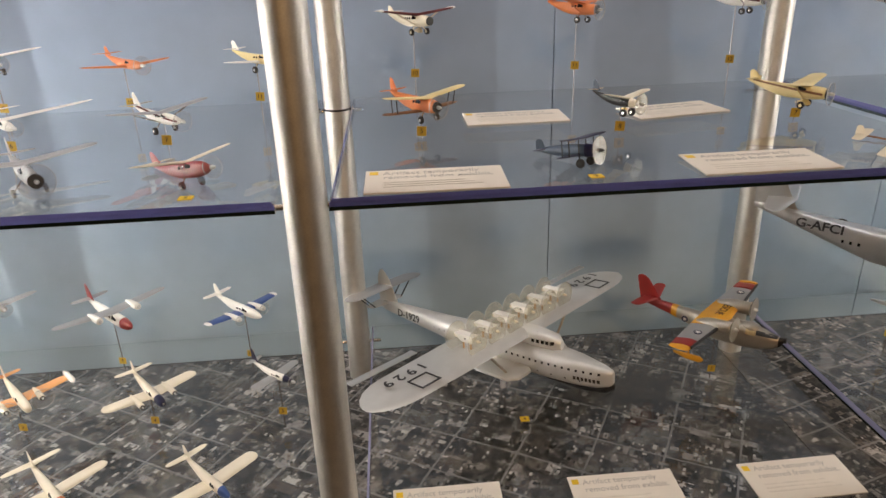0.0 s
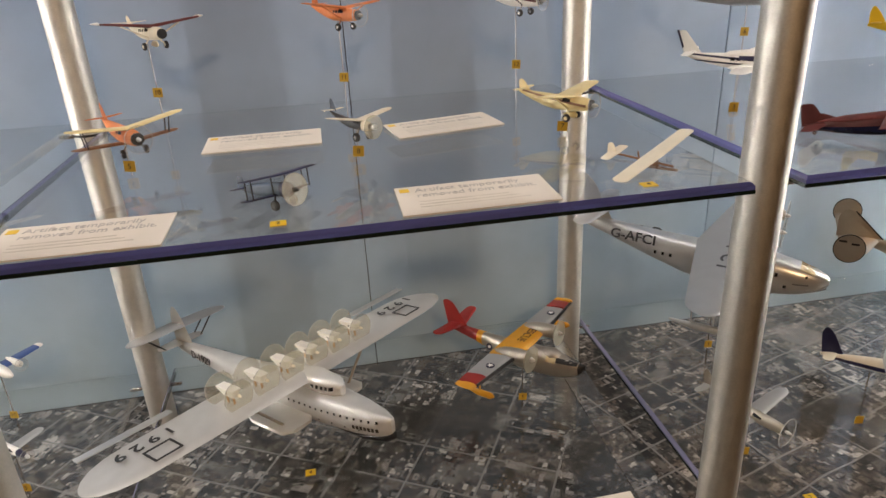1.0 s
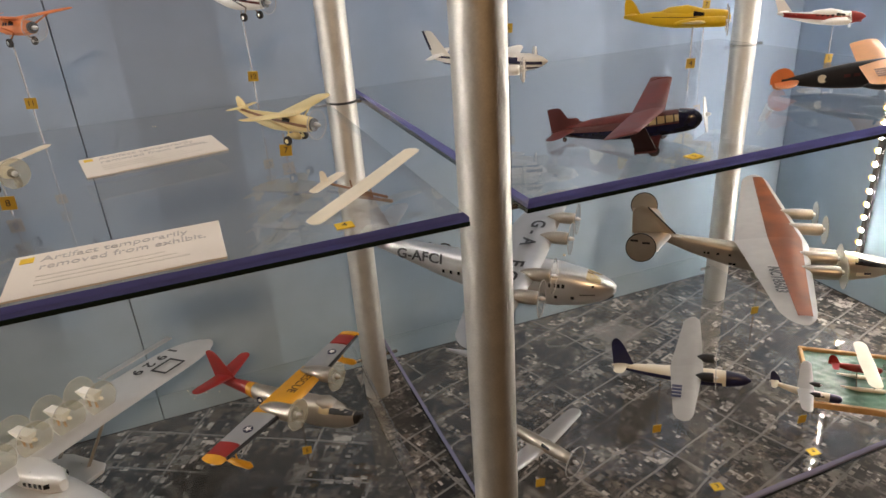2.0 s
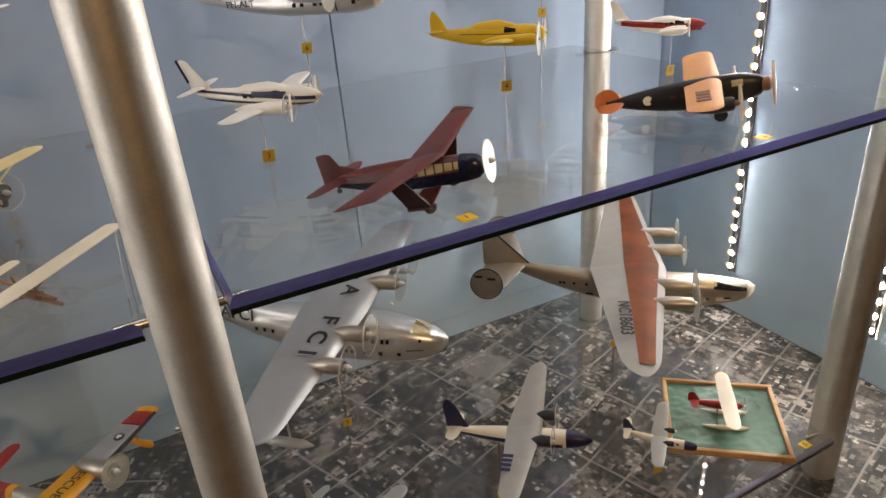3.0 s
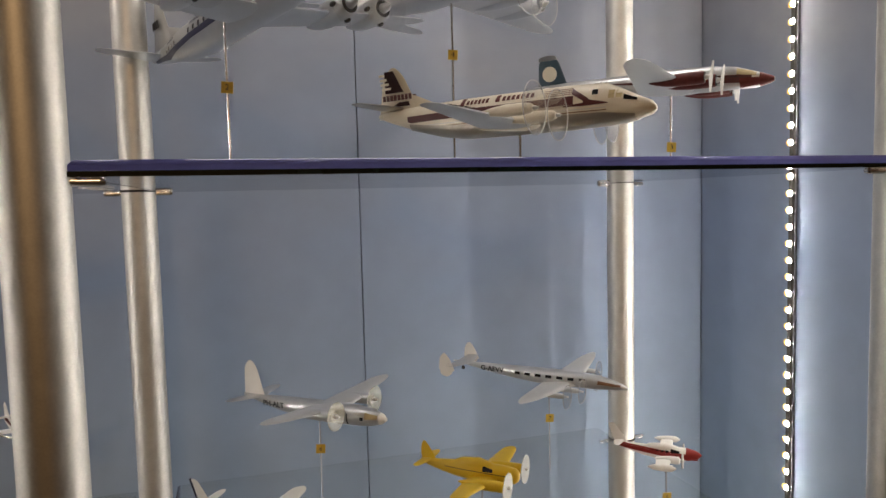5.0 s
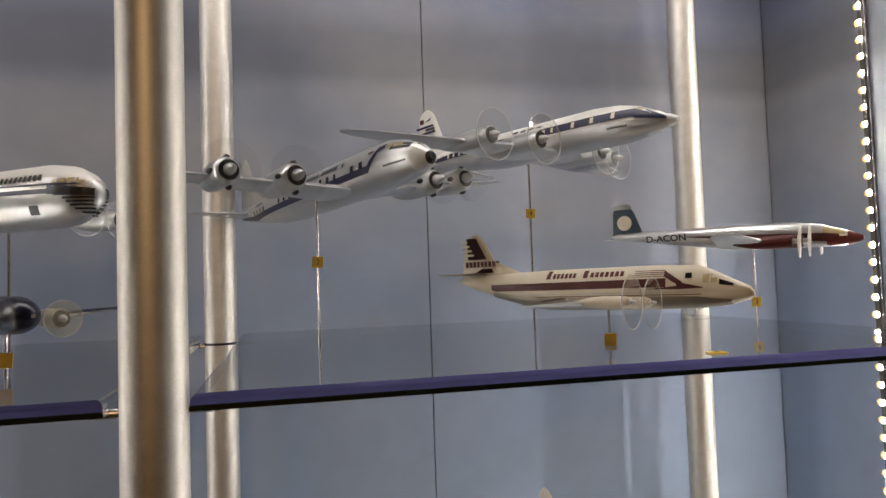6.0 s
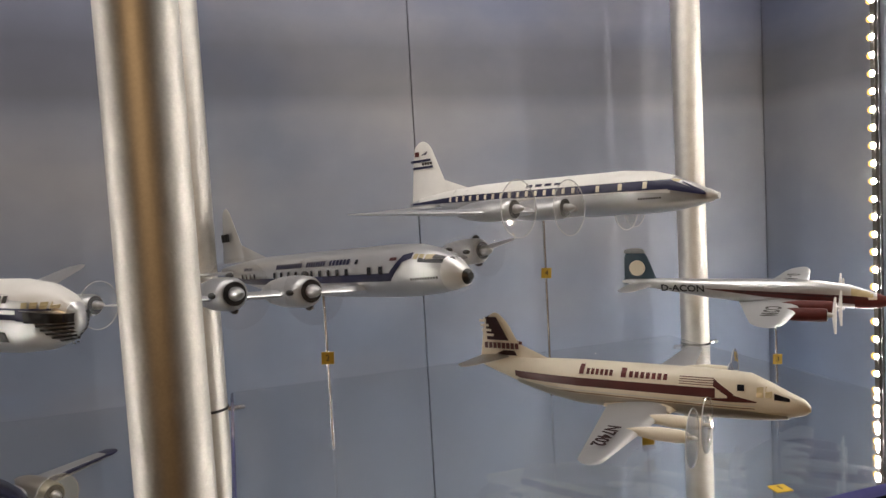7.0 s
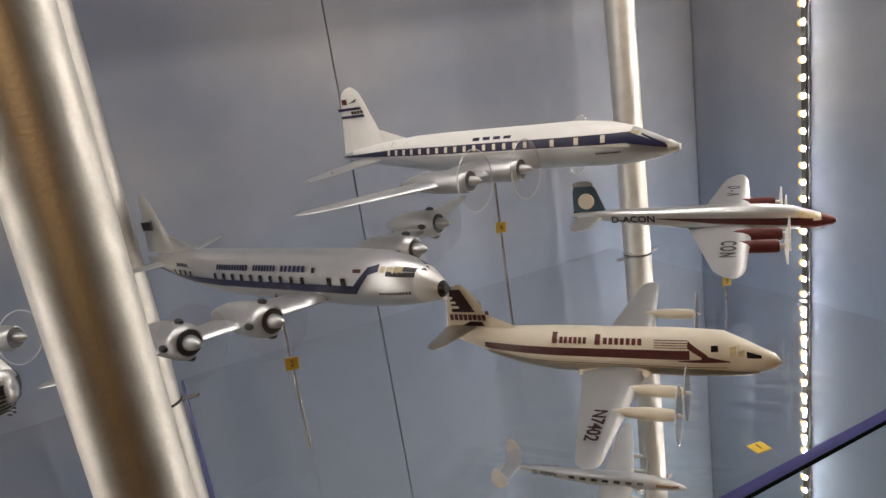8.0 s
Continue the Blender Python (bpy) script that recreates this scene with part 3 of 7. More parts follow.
def band(bm, st, x0, x1, lo, hi, side, e=2.2, nx=6, nz=3, lift=0.0005):
    """A painted patch on the fuselage side; lo and hi are heights, or pairs for both ends."""
    lo = lo if isinstance(lo, tuple) else (lo, lo)
    hi = hi if isinstance(hi, tuple) else (hi, hi)
    grid = []
    for i in range(nx + 1):
        t = i / nx
        x = x0 + (x1 - x0) * t
        a, b = lo[0] + (lo[1] - lo[0]) * t, hi[0] + (hi[1] - hi[0]) * t
        grid.append([bm.verts.new((x, side * (side_y(st, x, a + (b - a) * j / nz, e) + lift), a + (b - a) * j / nz)) for j in range(nz + 1)])
    for p, q in zip(grid, grid[1:]):
        for j in range(nz):
            bm.faces.new((p[j], q[j], q[j + 1], p[j + 1]))
    return bm


def plane_half(bm, xr, cr, xt, ct, b0, b1, z0, z1, th, rnd=0.15, upright=False, y=0.0, lean=0.0):
    """One wing, tailplane half or fin: leading edge xr and chord cr at b0, xt and ct at b1."""
    secs = [0, 0.2, 0.4, 0.6, 0.75, 1 - rnd, 1 - rnd * 0.7, 1 - rnd * 0.4, 1 - rnd * 0.18, 1 - rnd * 0.05, 1.0]
    foil = ((0, 0), (0.05, 0.55), (0.15, 0.88), (0.32, 1), (0.6, 0.72), (0.85, 0.28), (1, 0.03), (0.85, -0.16), (0.6, -0.4), (0.3, -0.55), (0.08, -0.4))
    rs = []
    for s in secs:
        c = cr + (ct - cr) * s
        le = xr + (xt - xr) * s
        if s > 1 - rnd:
            k = (s - (1 - rnd)) / rnd
            f = max(0.12, math.sqrt(max(0, 1 - k * k)))
            le, c = le - c * (1 - f) * 0.42, c * f
        t = th * c * (1.0 if s < 1 - rnd else 0.8) * (1 - 0.25 * s)
        b = b0 + (b1 - b0) * s
        z = z0 + (z1 - z0) * s
        if upright:
            rs.append([(le - u * c, y + lean * (b - b0) + v * t * 0.7, b) for u, v in foil])
        else:
            rs.append([(le - u * c, b, z + v * t) for u, v in foil])
    return skin(bm, rs)


def wing_pair(parent, mat, xr, cr, xt, ct, half, zr, zt, th=0.11, rnd=0.15, name="wing", label="", y0=0.0):
    for s in (1, -1):
        part(name, plane_half(bmesh.new(), xr, cr, xt, ct, s * y0, s * half, zr, zt, th, rnd), mat, parent, label)


def fin(parent, mat, xr, cr, xt, ct, z0, z1, y=0.0, th=0.09, rnd=0.25, name="fin", label="", lean=0.0):
    return part(name, plane_half(bmesh.new(), xr, cr, xt, ct, z0, z1, 0, 0, th, rnd, True, y, lean), mat, parent, label)


def disc(parent, x, y, z, r, mat, hub=0.004, hub_mat=None, rim=True, blade=None):
    """A thin clear disc that stands for the turning airscrew, with its boss."""
    bm = bmesh.new()
    spun(bm, y, z, [(x - 0.0003, r * 0.97), (x - 0.0003, r), (x + 0.0003, r), (x + 0.0003, r * 0.97)], 40)
    ob = part("propeller_disc", bm, mat, parent, "clear round propeller disc")
    ob.visible_shadow = False
    if blade:
        bm = bmesh.new()
        for a in (75, 255):
            d = Vector((0, math.cos(radians(a)), math.sin(radians(a)))) * r * 0.96
            tube(bm, (x + 0.0012, y, z), (x + 0.0012, y + d.y, z + d.z), 0.0018, 0.001, 8)
        part("propeller_blade", bm, blade, ob, "pale two-bladed propeller")
    bm = bmesh.new()
    spun(bm, y, z, [(x - 0.0005, r * 0.978), (x - 0.0006, r), (x, r * 1.008), (x + 0.0006, r), (x + 0.0005, r * 0.978)], 40, False, False)
    if rim:
        part("disc_rim", bm, MILKY if mat is MILKY else DISC_EDGE, ob)
    else:
        bm.free()
    bm = bmesh.new()
    spun(bm, y, z, [(x - hub, hub * 0.9), (x + hub * 0.3, hub), (x + hub * 1.6, hub * 0.6), (x + hub * 2.2, hub * 0.08)], 14)
    part("boss", bm, hub_mat or SILVER, ob)


def nacelle(parent, mat, x0, x1, y, z, r, open_nose=True, prop=0.0, prop_mat=None, mouth=0.88, hub=None, rim=True, blade=None):
    L = x1 - x0
    bm = bmesh.new()
    spun(bm, y, z, [(x0, r * 0.12), (x0 + L * 0.12, r * 0.45), (x0 + L * 0.3, r * 0.8), (x0 + L * 0.5, r * 0.97), (x0 + L * 0.66, r), (x0 + L * 0.9, r * 1.0), (x1 - L * 0.04, r * (0.97 if mouth > 0.8 else 0.9)), (x1, r * mouth if open_nose else r * 0.5)])
    ob = part("engine_nacelle", bm, mat, parent)
    if open_nose:
        bm = bmesh.new()
        spun(bm, y, z, [(x1 + 0.0001, r * (mouth - 0.04)), (x1 + 0.0005, r * (mouth - 0.06))], 18)
        part("intake", bm, BLACK, ob, "dark cowling mouth")
        bm = bmesh.new()
        spun(bm, y, z, [(x1, r * 0.42), (x1 + r * 0.4, r * 0.38), (x1 + r * 0.75, r * 0.27), (x1 + r * 1.05, r * 0.08)], 14)
        part("spinner", bm, hub or SILVER, ob)
    else:
        bm = bmesh.new()
        spun(bm, y, z, [(x1 - 0.0004, r * 0.5), (x1 + r * 0.5, r * 0.38), (x1 + r * 1.0, r * 0.1)], 14)
        part("spinner", bm, hub or SILVER, ob)
    if prop:
        disc(parent, x1 + r * 0.45, y, z, prop, prop_mat or ACETATE, r * 0.22, hub or SILVER, rim, blade)
    return ob


def wheel(parent, x, y, z, r, w, top, leg_mat=STEEL, spat=None):
    bm = bmesh.new()
    rs = [(-w, r * 0.72), (-w * 0.8, r * 0.94), (0, r), (w * 0.8, r * 0.94), (w, r * 0.72)]
    skin(bm, [[(x + q * math.cos(a), y + d, z + q * math.sin(a)) for a in (2 * math.pi * i / 16 for i in range(16))] for d, q in rs])
    ob = part("wheel", bm, RUBBER, parent)
    part("hub", tube(bmesh.new(), (x, y - w - 0.0004, z), (x, y + w + 0.0004, z), r * 0.45, n=10), leg_mat, ob)
    part("gear_leg", tube(bmesh.new(), (x, y, z), top, 0.0011, n=8), leg_mat, parent)
    if spat:
        bm = bmesh.new()
        fuselage(bm, [(x + r * 1.5, z + r * 0.2, w * 0.5, r * 0.4, r * 0.3), (x + r * 0.8, z + r * 0.25, w * 1.6, r * 1.0, r * 0.6), (x - r * 0.4, z + r * 0.3, w * 1.7, r, r * 0.6), (x - r * 2.4, z + r * 0.3, w * 0.3, r * 0.2, r * 0.2)], n=12)
        part("wheel_fairing", bm, spat, parent)


def windows(parent, st, xs, z, w, h, mat=DARK_GLASS, e=2.2, sides=(-1, 1), slope=0.0):
    for s in sides:
        for x in xs:
            bm = bmesh.new()
            zz = z + slope * (x - xs[0])
            band(bm, st, x - w / 2, x + w / 2, zz - h / 2, zz + h / 2, s, e, 1, 2, 0.0021 if mat is CREAM else 0.0008)
            part("window", bm, mat, parent, smooth=0)


def stripe(parent, st, x0, x1, lo, hi, mat, e=2.2, label="", name="stripe", sides=(-1, 1), nx=14, lift=0.0005):
    for s in sides:
        part(name, band(bmesh.new(), st, x0, x1, lo, hi, s, e, nx, 4, lift), mat, parent, label)


def bars(parent, st, x0, x1, z, h, n, mat, e=2.2, sides=(-1, 1)):
    """Small plain bars where a maker's or airline's name stands."""
    step = (x1 - x0) / n
    for s in sides:
        for i in range(n):
            a = x0 + i * step
            part("name_bar", band(bmesh.new(), st, a, a + step * 0.68, z - h / 2, z + h / 2, s, e, 1, 2, 0.0009), mat, parent, smooth=0)


def side_text(parent, text, st, x, z, size, mat=BLACK, e=2.2, stretch=1.0):
    y = side_y(st, x, z, e)
    y2 = side_y(st, x, z + size * 0.4, e)
    y1 = side_y(st, x, z - size * 0.4, e)
    lean = math.degrees(math.atan2(y1 - y2, size * 0.8))
    taper = math.degrees(math.atan2(side_y(st, x + size, z, e) - side_y(st, x - size, z, e), 2 * size))
    m = pose(x, -y - 0.0016, z, 0, 0, -taper) @ pose(0, 0, 0, 90 - lean, 0, 0)
    lettering(text, size, mat, parent, m, "black registration lettering", stretch=stretch, bold=size * 0.022)
    m = pose(x, y + 0.0016, z, 0, 0, 180 + taper) @ pose(0, 0, 0, 90 - lean, 0, 0)
    lettering(text, size, mat, parent, m, "black registration lettering", stretch=stretch, bold=size * 0.022)


def wing_text(parent, text, x, y, z, size, mat=BLACK, roll=0.0, stretch=1.0):
    """Lettering on the upper wing surface, read from the root outwards on the right wing, tops to the nose."""
    m = Matrix.Translation((x, y, z)) @ Matrix(((0, 1, 0, 0), (-1, 0, 0, 0), (0, 0, 1, 0), (0, 0, 0, 1))) @ pose(0, 0, 0, 0, -roll, 0)
    lettering(text, size, mat, parent, m, "painted wing lettering", stretch=stretch, bold=size * 0.02)


def wing_bars(parent, x, y0, y1, z, h, n, mat):
    """Plain bars where wing lettering cannot be read."""
    step = (y1 - y0) / n
    for i in range(n):
        a, b = y0 + i * step, y0 + (i + 0.65) * step
        part("name_bar", box(bmesh.new(), x - h / 2, x + h / 2, min(a, b), max(a, b), z, z + 0.0004), mat, parent, smooth=0)


def rod(parent, world_xy, floor_z, tag_z, top_z, number, dim=True):
    """Clear rod from the shelf to the belly, with a small numbered tag; given in the world, kept in the model's space."""
    inv = parent.matrix_world.inverted()
    x, y = world_xy
    ob = part("stand_rod", tube(bmesh.new(), inv @ Vector((x, y, floor_z)), inv @ Vector((x, y, top_z)), 0.0012 if floor_z < 1.5 else 0.0017, n=8), ACRYLIC if abs(floor_z - SHELF_A) < 0.01 else STEEL, parent, "thin stand rod")
    ob.visible_shadow = False
    bm = bmesh.new()
    box(bm, -0.0075, 0.0075, -0.0006, 0.0006, -0.0075, 0.0075, 0.0003)
    face = inv @ (Matrix.Translation((x, y - 0.002, tag_z)) @ pose(0, 0, 0, 0, 3, -8))
    bmesh.ops.transform(bm, matrix=face, verts=bm.verts)
    tag = part("number_tag", bm, TAG_DIM if dim else TAG, parent, "small ochre number tag", 0)
    if number:
        lettering(number, 0.0105, INK, tag, face @ pose(0, -0.0009, 0, 90, 0, 0), "printed number", "numeral")


def model(name, label, pos, yaw, pitch=0.0, roll=0.0, group="model aircraft"):
    return empty(name, Matrix.Translation(pos) @ Matrix.Rotation(radians(yaw), 4, "Z") @ Matrix.Rotation(radians(-pitch), 4, "Y") @ Matrix.Rotation(radians(roll), 4, "X"), label, "model aircraft", group)


def cabin(parent, st, x0, x1, lo, hi, mat=DARK_GLASS, e=2.2, name="cockpit_glazing", label="dark cockpit windows"):
    for s in (-1, 1):
        part(name, band(bmesh.new(), st, x0, x1, lo, hi, s, e, 5, 4, 0.0006), mat, parent, label)


def fairing(parent, x0, x1, z, w, h, mat):
    bm = bmesh.new()
    L = x1 - x0
    fuselage(bm, [(x0, z, w * 0.25, h * 0.1, h * 0.1), (x0 + L * 0.25, z, w * 0.8, h * 0.8, h * 0.4), (x0 + L * 0.6, z, w, h, h * 0.4), (x0 + L * 0.85, z, w * 0.8, h * 0.6, h * 0.4), (x1, z, w * 0.4, h * 0.08, h * 0.1)], n=16)
    part("cabin_fairing", bm, mat, parent)


# ---------------------------------------------------------------- lower glass: flying boats and amphibians
def twelve_engined_flying_boat():
    ob = model("twelve_engined_flying_boat", "silver flying boat with six tandem engine pairs over the wing", (0.121, 1.194, 0.781), -47.2, 5.6, -2.4)
    st = [(0.254, 0.008, 0.004, 0.01, 0.018), (0.248, 0.007, 0.01, 0.013, 0.021), (0.228, 0.006, 0.0185, 0.0178, 0.026), (0.185, 0.006, 0.0268, 0.0238, 0.0295), (0.12, 0.006, 0.033, 0.0295, 0.031), (0.0, 0.006, 0.033, 0.03, 0.033), (-0.06, 0.008, 0.03, 0.027, 0.029), (-0.15, 0.011, 0.023, 0.021, 0.021), (-0.26, 0.015, 0.0135, 0.016, 0.015), (-0.33, 0.018, 0.006, 0.012, 0.011), (-0.352, 0.019, 0.002, 0.006, 0.006)]
    part("hull", fuselage(bmesh.new(), st, 2.6), WING_SILVER, ob, "satin silver hull")
    bm = bmesh.new()
    fuselage(bm, [(0.256, -0.008, 0.003, 0.004, 0.009), (0.242, -0.014, 0.012, 0.004, 0.012), (0.2, -0.021, 0.018, 0.004, 0.011), (0.12, -0.024, 0.014, 0.004, 0.008)], 2, 14)
    part("keel", bm, BLACK, ob, "black painted bow keel")
    windows(ob, st, [0.234 - 0.0135 * i for i in range(15)], 0.013, 0.0042, 0.0042, e=2.6)
    windows(ob, st, [0.2 - 0.028 * i for i in range(7)], -0.006, 0.003, 0.003, e=2.6)
    windows(ob, st, [-0.06 - 0.016 * i for i in range(7)], 0.012, 0.0025, 0.0025, e=2.6)
    bars(ob, st, 0.188, 0.238, -0.001, 0.007, 7, INK, 2.6)
    side_text(ob, "D-1929", st, -0.24, 0.0155, 0.0225, e=2.6, stretch=1.1)
    cst = [(0.15, 0.043, 0.006, 0.006, 0.012), (0.135, 0.044, 0.018, 0.015, 0.015), (0.09, 0.046, 0.023, 0.018, 0.017), (0.02, 0.047, 0.02, 0.013, 0.014), (-0.04, 0.035, 0.01, 0.008, 0.012)]
    part("bridge_cabin", fuselage(bmesh.new(), cst, 2.3, 18), BRIGHT, ob)
    windows(ob, cst, [0.138, 0.129, 0.12, 0.11, 0.1], 0.047, 0.006, 0.0065, e=2.3)
    before = set(ob.children)
    # one deep, nearly straight wing
    for s in (1, -1):
        part("wing", plane_half(bmesh.new(), 0.085, 0.118, 0.078, 0.1, 0, s * 0.378, 0.052, 0.05, 0.085, 0.22), WING_SILVER, ob, "long straight silver wing")
        part("aileron", box(bmesh.new(), -0.046, -0.03, min(s * 0.2, s * 0.35), max(s * 0.2, s * 0.35), 0.0585, 0.0605, 0.0006), SILVER, ob)
        wing_text(ob, "1 9 2 9", 0.014, s * 0.272, 0.0605, 0.029, roll=0, stretch=1.15)
        bm = bmesh.new()
        yy = s * 0.266 - 0.0225
        for a, b, c, d in ((0.036, 0.0395, 0, 0.044), (0.0695, 0.073, 0, 0.044), (0.0395, 0.0695, 0, 0.0035), (0.0395, 0.0695, 0.0405, 0.044)):
            box(bm, a, b, yy + c, yy + d, 0.0605, 0.0614)
        part("nationality_letter", bm, BLACK, ob, "black outlined letter D", 0)
        bm = bmesh.new()
        fuselage(bm, [(0.1, -0.01, 0.02, 0.003, 0.003), (0.085, -0.011, 0.034, 0.005, 0.005), (0.01, -0.011, 0.034, 0.005, 0.005), (-0.03, -0.01, 0.02, 0.003, 0.003)], 3, 14)
        bmesh.ops.translate(bm, vec=(0, s * 0.06, 0.004), verts=bm.verts)
        part("stub_wing", bm, BRIGHT, ob, "short silver water stabiliser")
        for xx in (0.07, 0.0):
            part("strut", tube(bmesh.new(), (xx, s * 0.075, -0.004), (xx, s * 0.125, 0.053), 0.0025, n=8), SILVER_WARM, ob)
    for k in range(6):
        y = -0.135 + 0.054 * k
        # thin legs under a short, flat-topped engine car, narrower towards its foot
        bm = bmesh.new()
        for xx in (0.024, 0.041):
            tube(bm, (xx, y, 0.056), (xx, y, 0.073), 0.0018, n=6)
        part("engine_pylon", bm, WOOD, ob, "thin wooden legs")
        bm = bmesh.new()
        skin(bm, [[(0.046, y - 0.0028, 0.0715), (0.019, y - 0.0028, 0.0715), (0.019, y + 0.0028, 0.0715), (0.046, y + 0.0028, 0.0715)], [(0.051, y - 0.0062, 0.081), (0.013, y - 0.0062, 0.081), (0.013, y + 0.0062, 0.081), (0.051, y + 0.0062, 0.081)], [(0.054, y - 0.008, 0.0865), (0.01, y - 0.008, 0.0865), (0.01, y + 0.008, 0.0865), (0.054, y + 0.008, 0.0865)], [(0.054, y - 0.008, 0.0882), (0.01, y - 0.008, 0.0882), (0.01, y + 0.008, 0.0882), (0.054, y + 0.008, 0.0882)]])
        part("engine_car", bm, WHITE, ob, "white engine car", 20)
        for q in (-1, 1):
            part("exhaust_hole", tube(bmesh.new(), (0.034, y + q * 0.004, 0.0812), (0.034, y + q * 0.0068, 0.0812), 0.0019, n=10), BLACK, ob)
        disc(ob, 0.058, y, 0.079, 0.0265, AGED_ACETATE, 0.003, CREAM)
        disc(ob, 0.006, y, 0.079, 0.0265, AGED_ACETATE, 0.003, CREAM)
    # the wing sits slightly skewed on the hull
    for child in set(ob.children) - before:
        child.matrix_basis = Matrix.Translation((0.008, 0, 0)) @ Matrix.Rotation(radians(-0.6), 4, "Z")
    fin(ob, BRIGHT, -0.285, 0.065, -0.318, 0.034, 0.022, 0.104, th=0.07, rnd=0.4)
    wing_pair(ob, GREY_SILVER, -0.303, 0.05, -0.312, 0.042, 0.112, 0.066, 0.062, 0.06, 0.3, "tailplane")
    wing_pair(ob, BRIGHT, -0.315, 0.04, -0.32, 0.03, 0.05, 0.026, 0.026, 0.06, 0.2, "lower_tailplane")
    for s in (-1, 1):
        for xx in (-0.322, -0.345):
            part("tail_strut", tube(bmesh.new(), (xx, s * 0.04, 0.026), (xx, s * 0.075, 0.063), 0.0015, n=6), BLACK, ob)
    part("support_block", tube(bmesh.new(), (0.01, 0, -0.02), (0.004, 0, -0.089), 0.006, n=12), ACRYLIC, ob, "clear support under the hull")


def rescue_amphibian():
    ob = model("rescue_amphibian", "silver amphibian with yellow wing centre and red tail", (0.548, 1.143, 0.818), -46.4, 2.6, -0.8)
    st = [(0.114, 0.008, 0.002, 0.003, 0.006), (0.11, 0.004, 0.006, 0.006, 0.01), (0.095, 0.001, 0.013, 0.012, 0.017), (0.07, 0.0, 0.0175, 0.02, 0.023), (0.04, 0.0, 0.0185, 0.024, 0.026), (-0.01, 0.0, 0.0185, 0.023, 0.026), (-0.05, 0.005, 0.015, 0.017, 0.017), (-0.1, 0.012, 0.009, 0.012, 0.009), (-0.15, 0.018, 0.004, 0.009, 0.005), (-0.162, 0.02, 0.0015, 0.004, 0.003)]
    part("hull", fuselage(bmesh.new(), st, 2.3), SILVER_WARM, ob)
    part("rear_fuselage", fuselage(bmesh.new(), st, 2.3, 20, -0.16, -0.098, 0.0006), RED, ob, "red painted rear fuselage")
    part("tail_band", fuselage(bmesh.new(), st, 2.3, 20, -0.098, -0.086, 0.0009), RESCUE_YEL, ob, "yellow band")
    part("nose_cone", fuselage(bmesh.new(), st, 2.3, 16, 0.106, 0.118, 0.0008), BLACK, ob)
    cabin(ob, st, 0.066, 0.104, (0.011, 0.009), (0.0185, 0.0125), BLACK, 2.3, "anti_glare_panel", "black nose panel")
    cabin(ob, st, 0.05, 0.068, (0.009, 0.009), (0.0205, 0.0185), COCKPIT, 2.3)
    fairing(ob, 0.03, 0.074, 0.016, 0.014, 0.012, SILVER_WARM)
    windows(ob, st, [0.02, -0.02, -0.04], 0.006, 0.006, 0.006, e=2.3)
    # wing: yellow centre, silver outer panels, red and yellow ends
    for s in (1, -1):
        f = lambda a, b, mat, label, k=0.0: part("wing_panel", plane_half(bmesh.new(), 0.018 - 0.01 * a, 0.056 - 0.02 * a, 0.018 - 0.01 * b, 0.056 - 0.02 * b, s * 0.182 * a, s * 0.182 * b, 0.024 + 0.007 * a, 0.024 + 0.007 * b, 0.12, 0.02 if b < 1 else 0.4), mat, ob, label)
        f(0, 0.36, RESCUE_YEL, "golden yellow wing centre")
        f(0.36, 0.76, GREY_SILVER, "silver wing panel")
        f(0.76, 0.92, RED, "red wing panel")
        f(0.92, 1.0, RESCUE_YEL, "yellow wing end")
        part("deicer_boot", tube(bmesh.new(), (0.0145, s * 0.066, 0.0285), (0.0088, s * 0.168, 0.0325), 0.0034, 0.0026, n=8), BLACK, ob, "black leading edge boot")
        nacelle(ob, SILVER_WARM, -0.03, 0.036, s * 0.052, 0.029, 0.0128, True, 0.0235, MILKY)
        bm = bmesh.new()
        fuselage(bm, [(0.03, -0.002, 0.001, 0.002, 0.002), (0.024, -0.002, 0.005, 0.005, 0.006), (0.0, -0.002, 0.005, 0.005, 0.006), (-0.025, 0.0, 0.001, 0.002, 0.002)], 2.2, 12)
        bmesh.ops.translate(bm, vec=(-0.01, s * 0.138, 0.0), verts=bm.verts)
        part("wing_float", bm, RESCUE_YEL, ob, "yellow wing float")
        part("float_strut", tube(bmesh.new(), (-0.007, s * 0.138, 0.002), (-0.007, s * 0.138, 0.028), 0.0014, n=6), RESCUE_YEL, ob)
    for s in (-1, 1):
        part("wing_roundel", tube(bmesh.new(), (-0.004, s * 0.108, 0.0335), (-0.004, s * 0.108, 0.0345), 0.0075, n=20), NAVY, ob, "dark blue round wing marking")
        bm = bmesh.new()
        pts = [bm.verts.new((-0.004 + (0.0068 if i % 2 == 0 else 0.0028) * math.cos(math.pi * i / 5), s * 0.108 + (0.0068 if i % 2 == 0 else 0.0028) * math.sin(math.pi * i / 5), 0.0348)) for i in range(10)]
        bm.faces.new(pts)
        part("wing_star", bm, WHITE, ob, "white star", 0)
    lettering("RESCUE", 0.021, INK, ob, Matrix.Translation((-0.004, 0.02, 0.0318)) @ Matrix(((0, 1, 0, 0), (-1, 0, 0, 0), (0, 0, 1, 0), (0, 0, 0, 1))), "black word on the yellow wing", stretch=0.85)
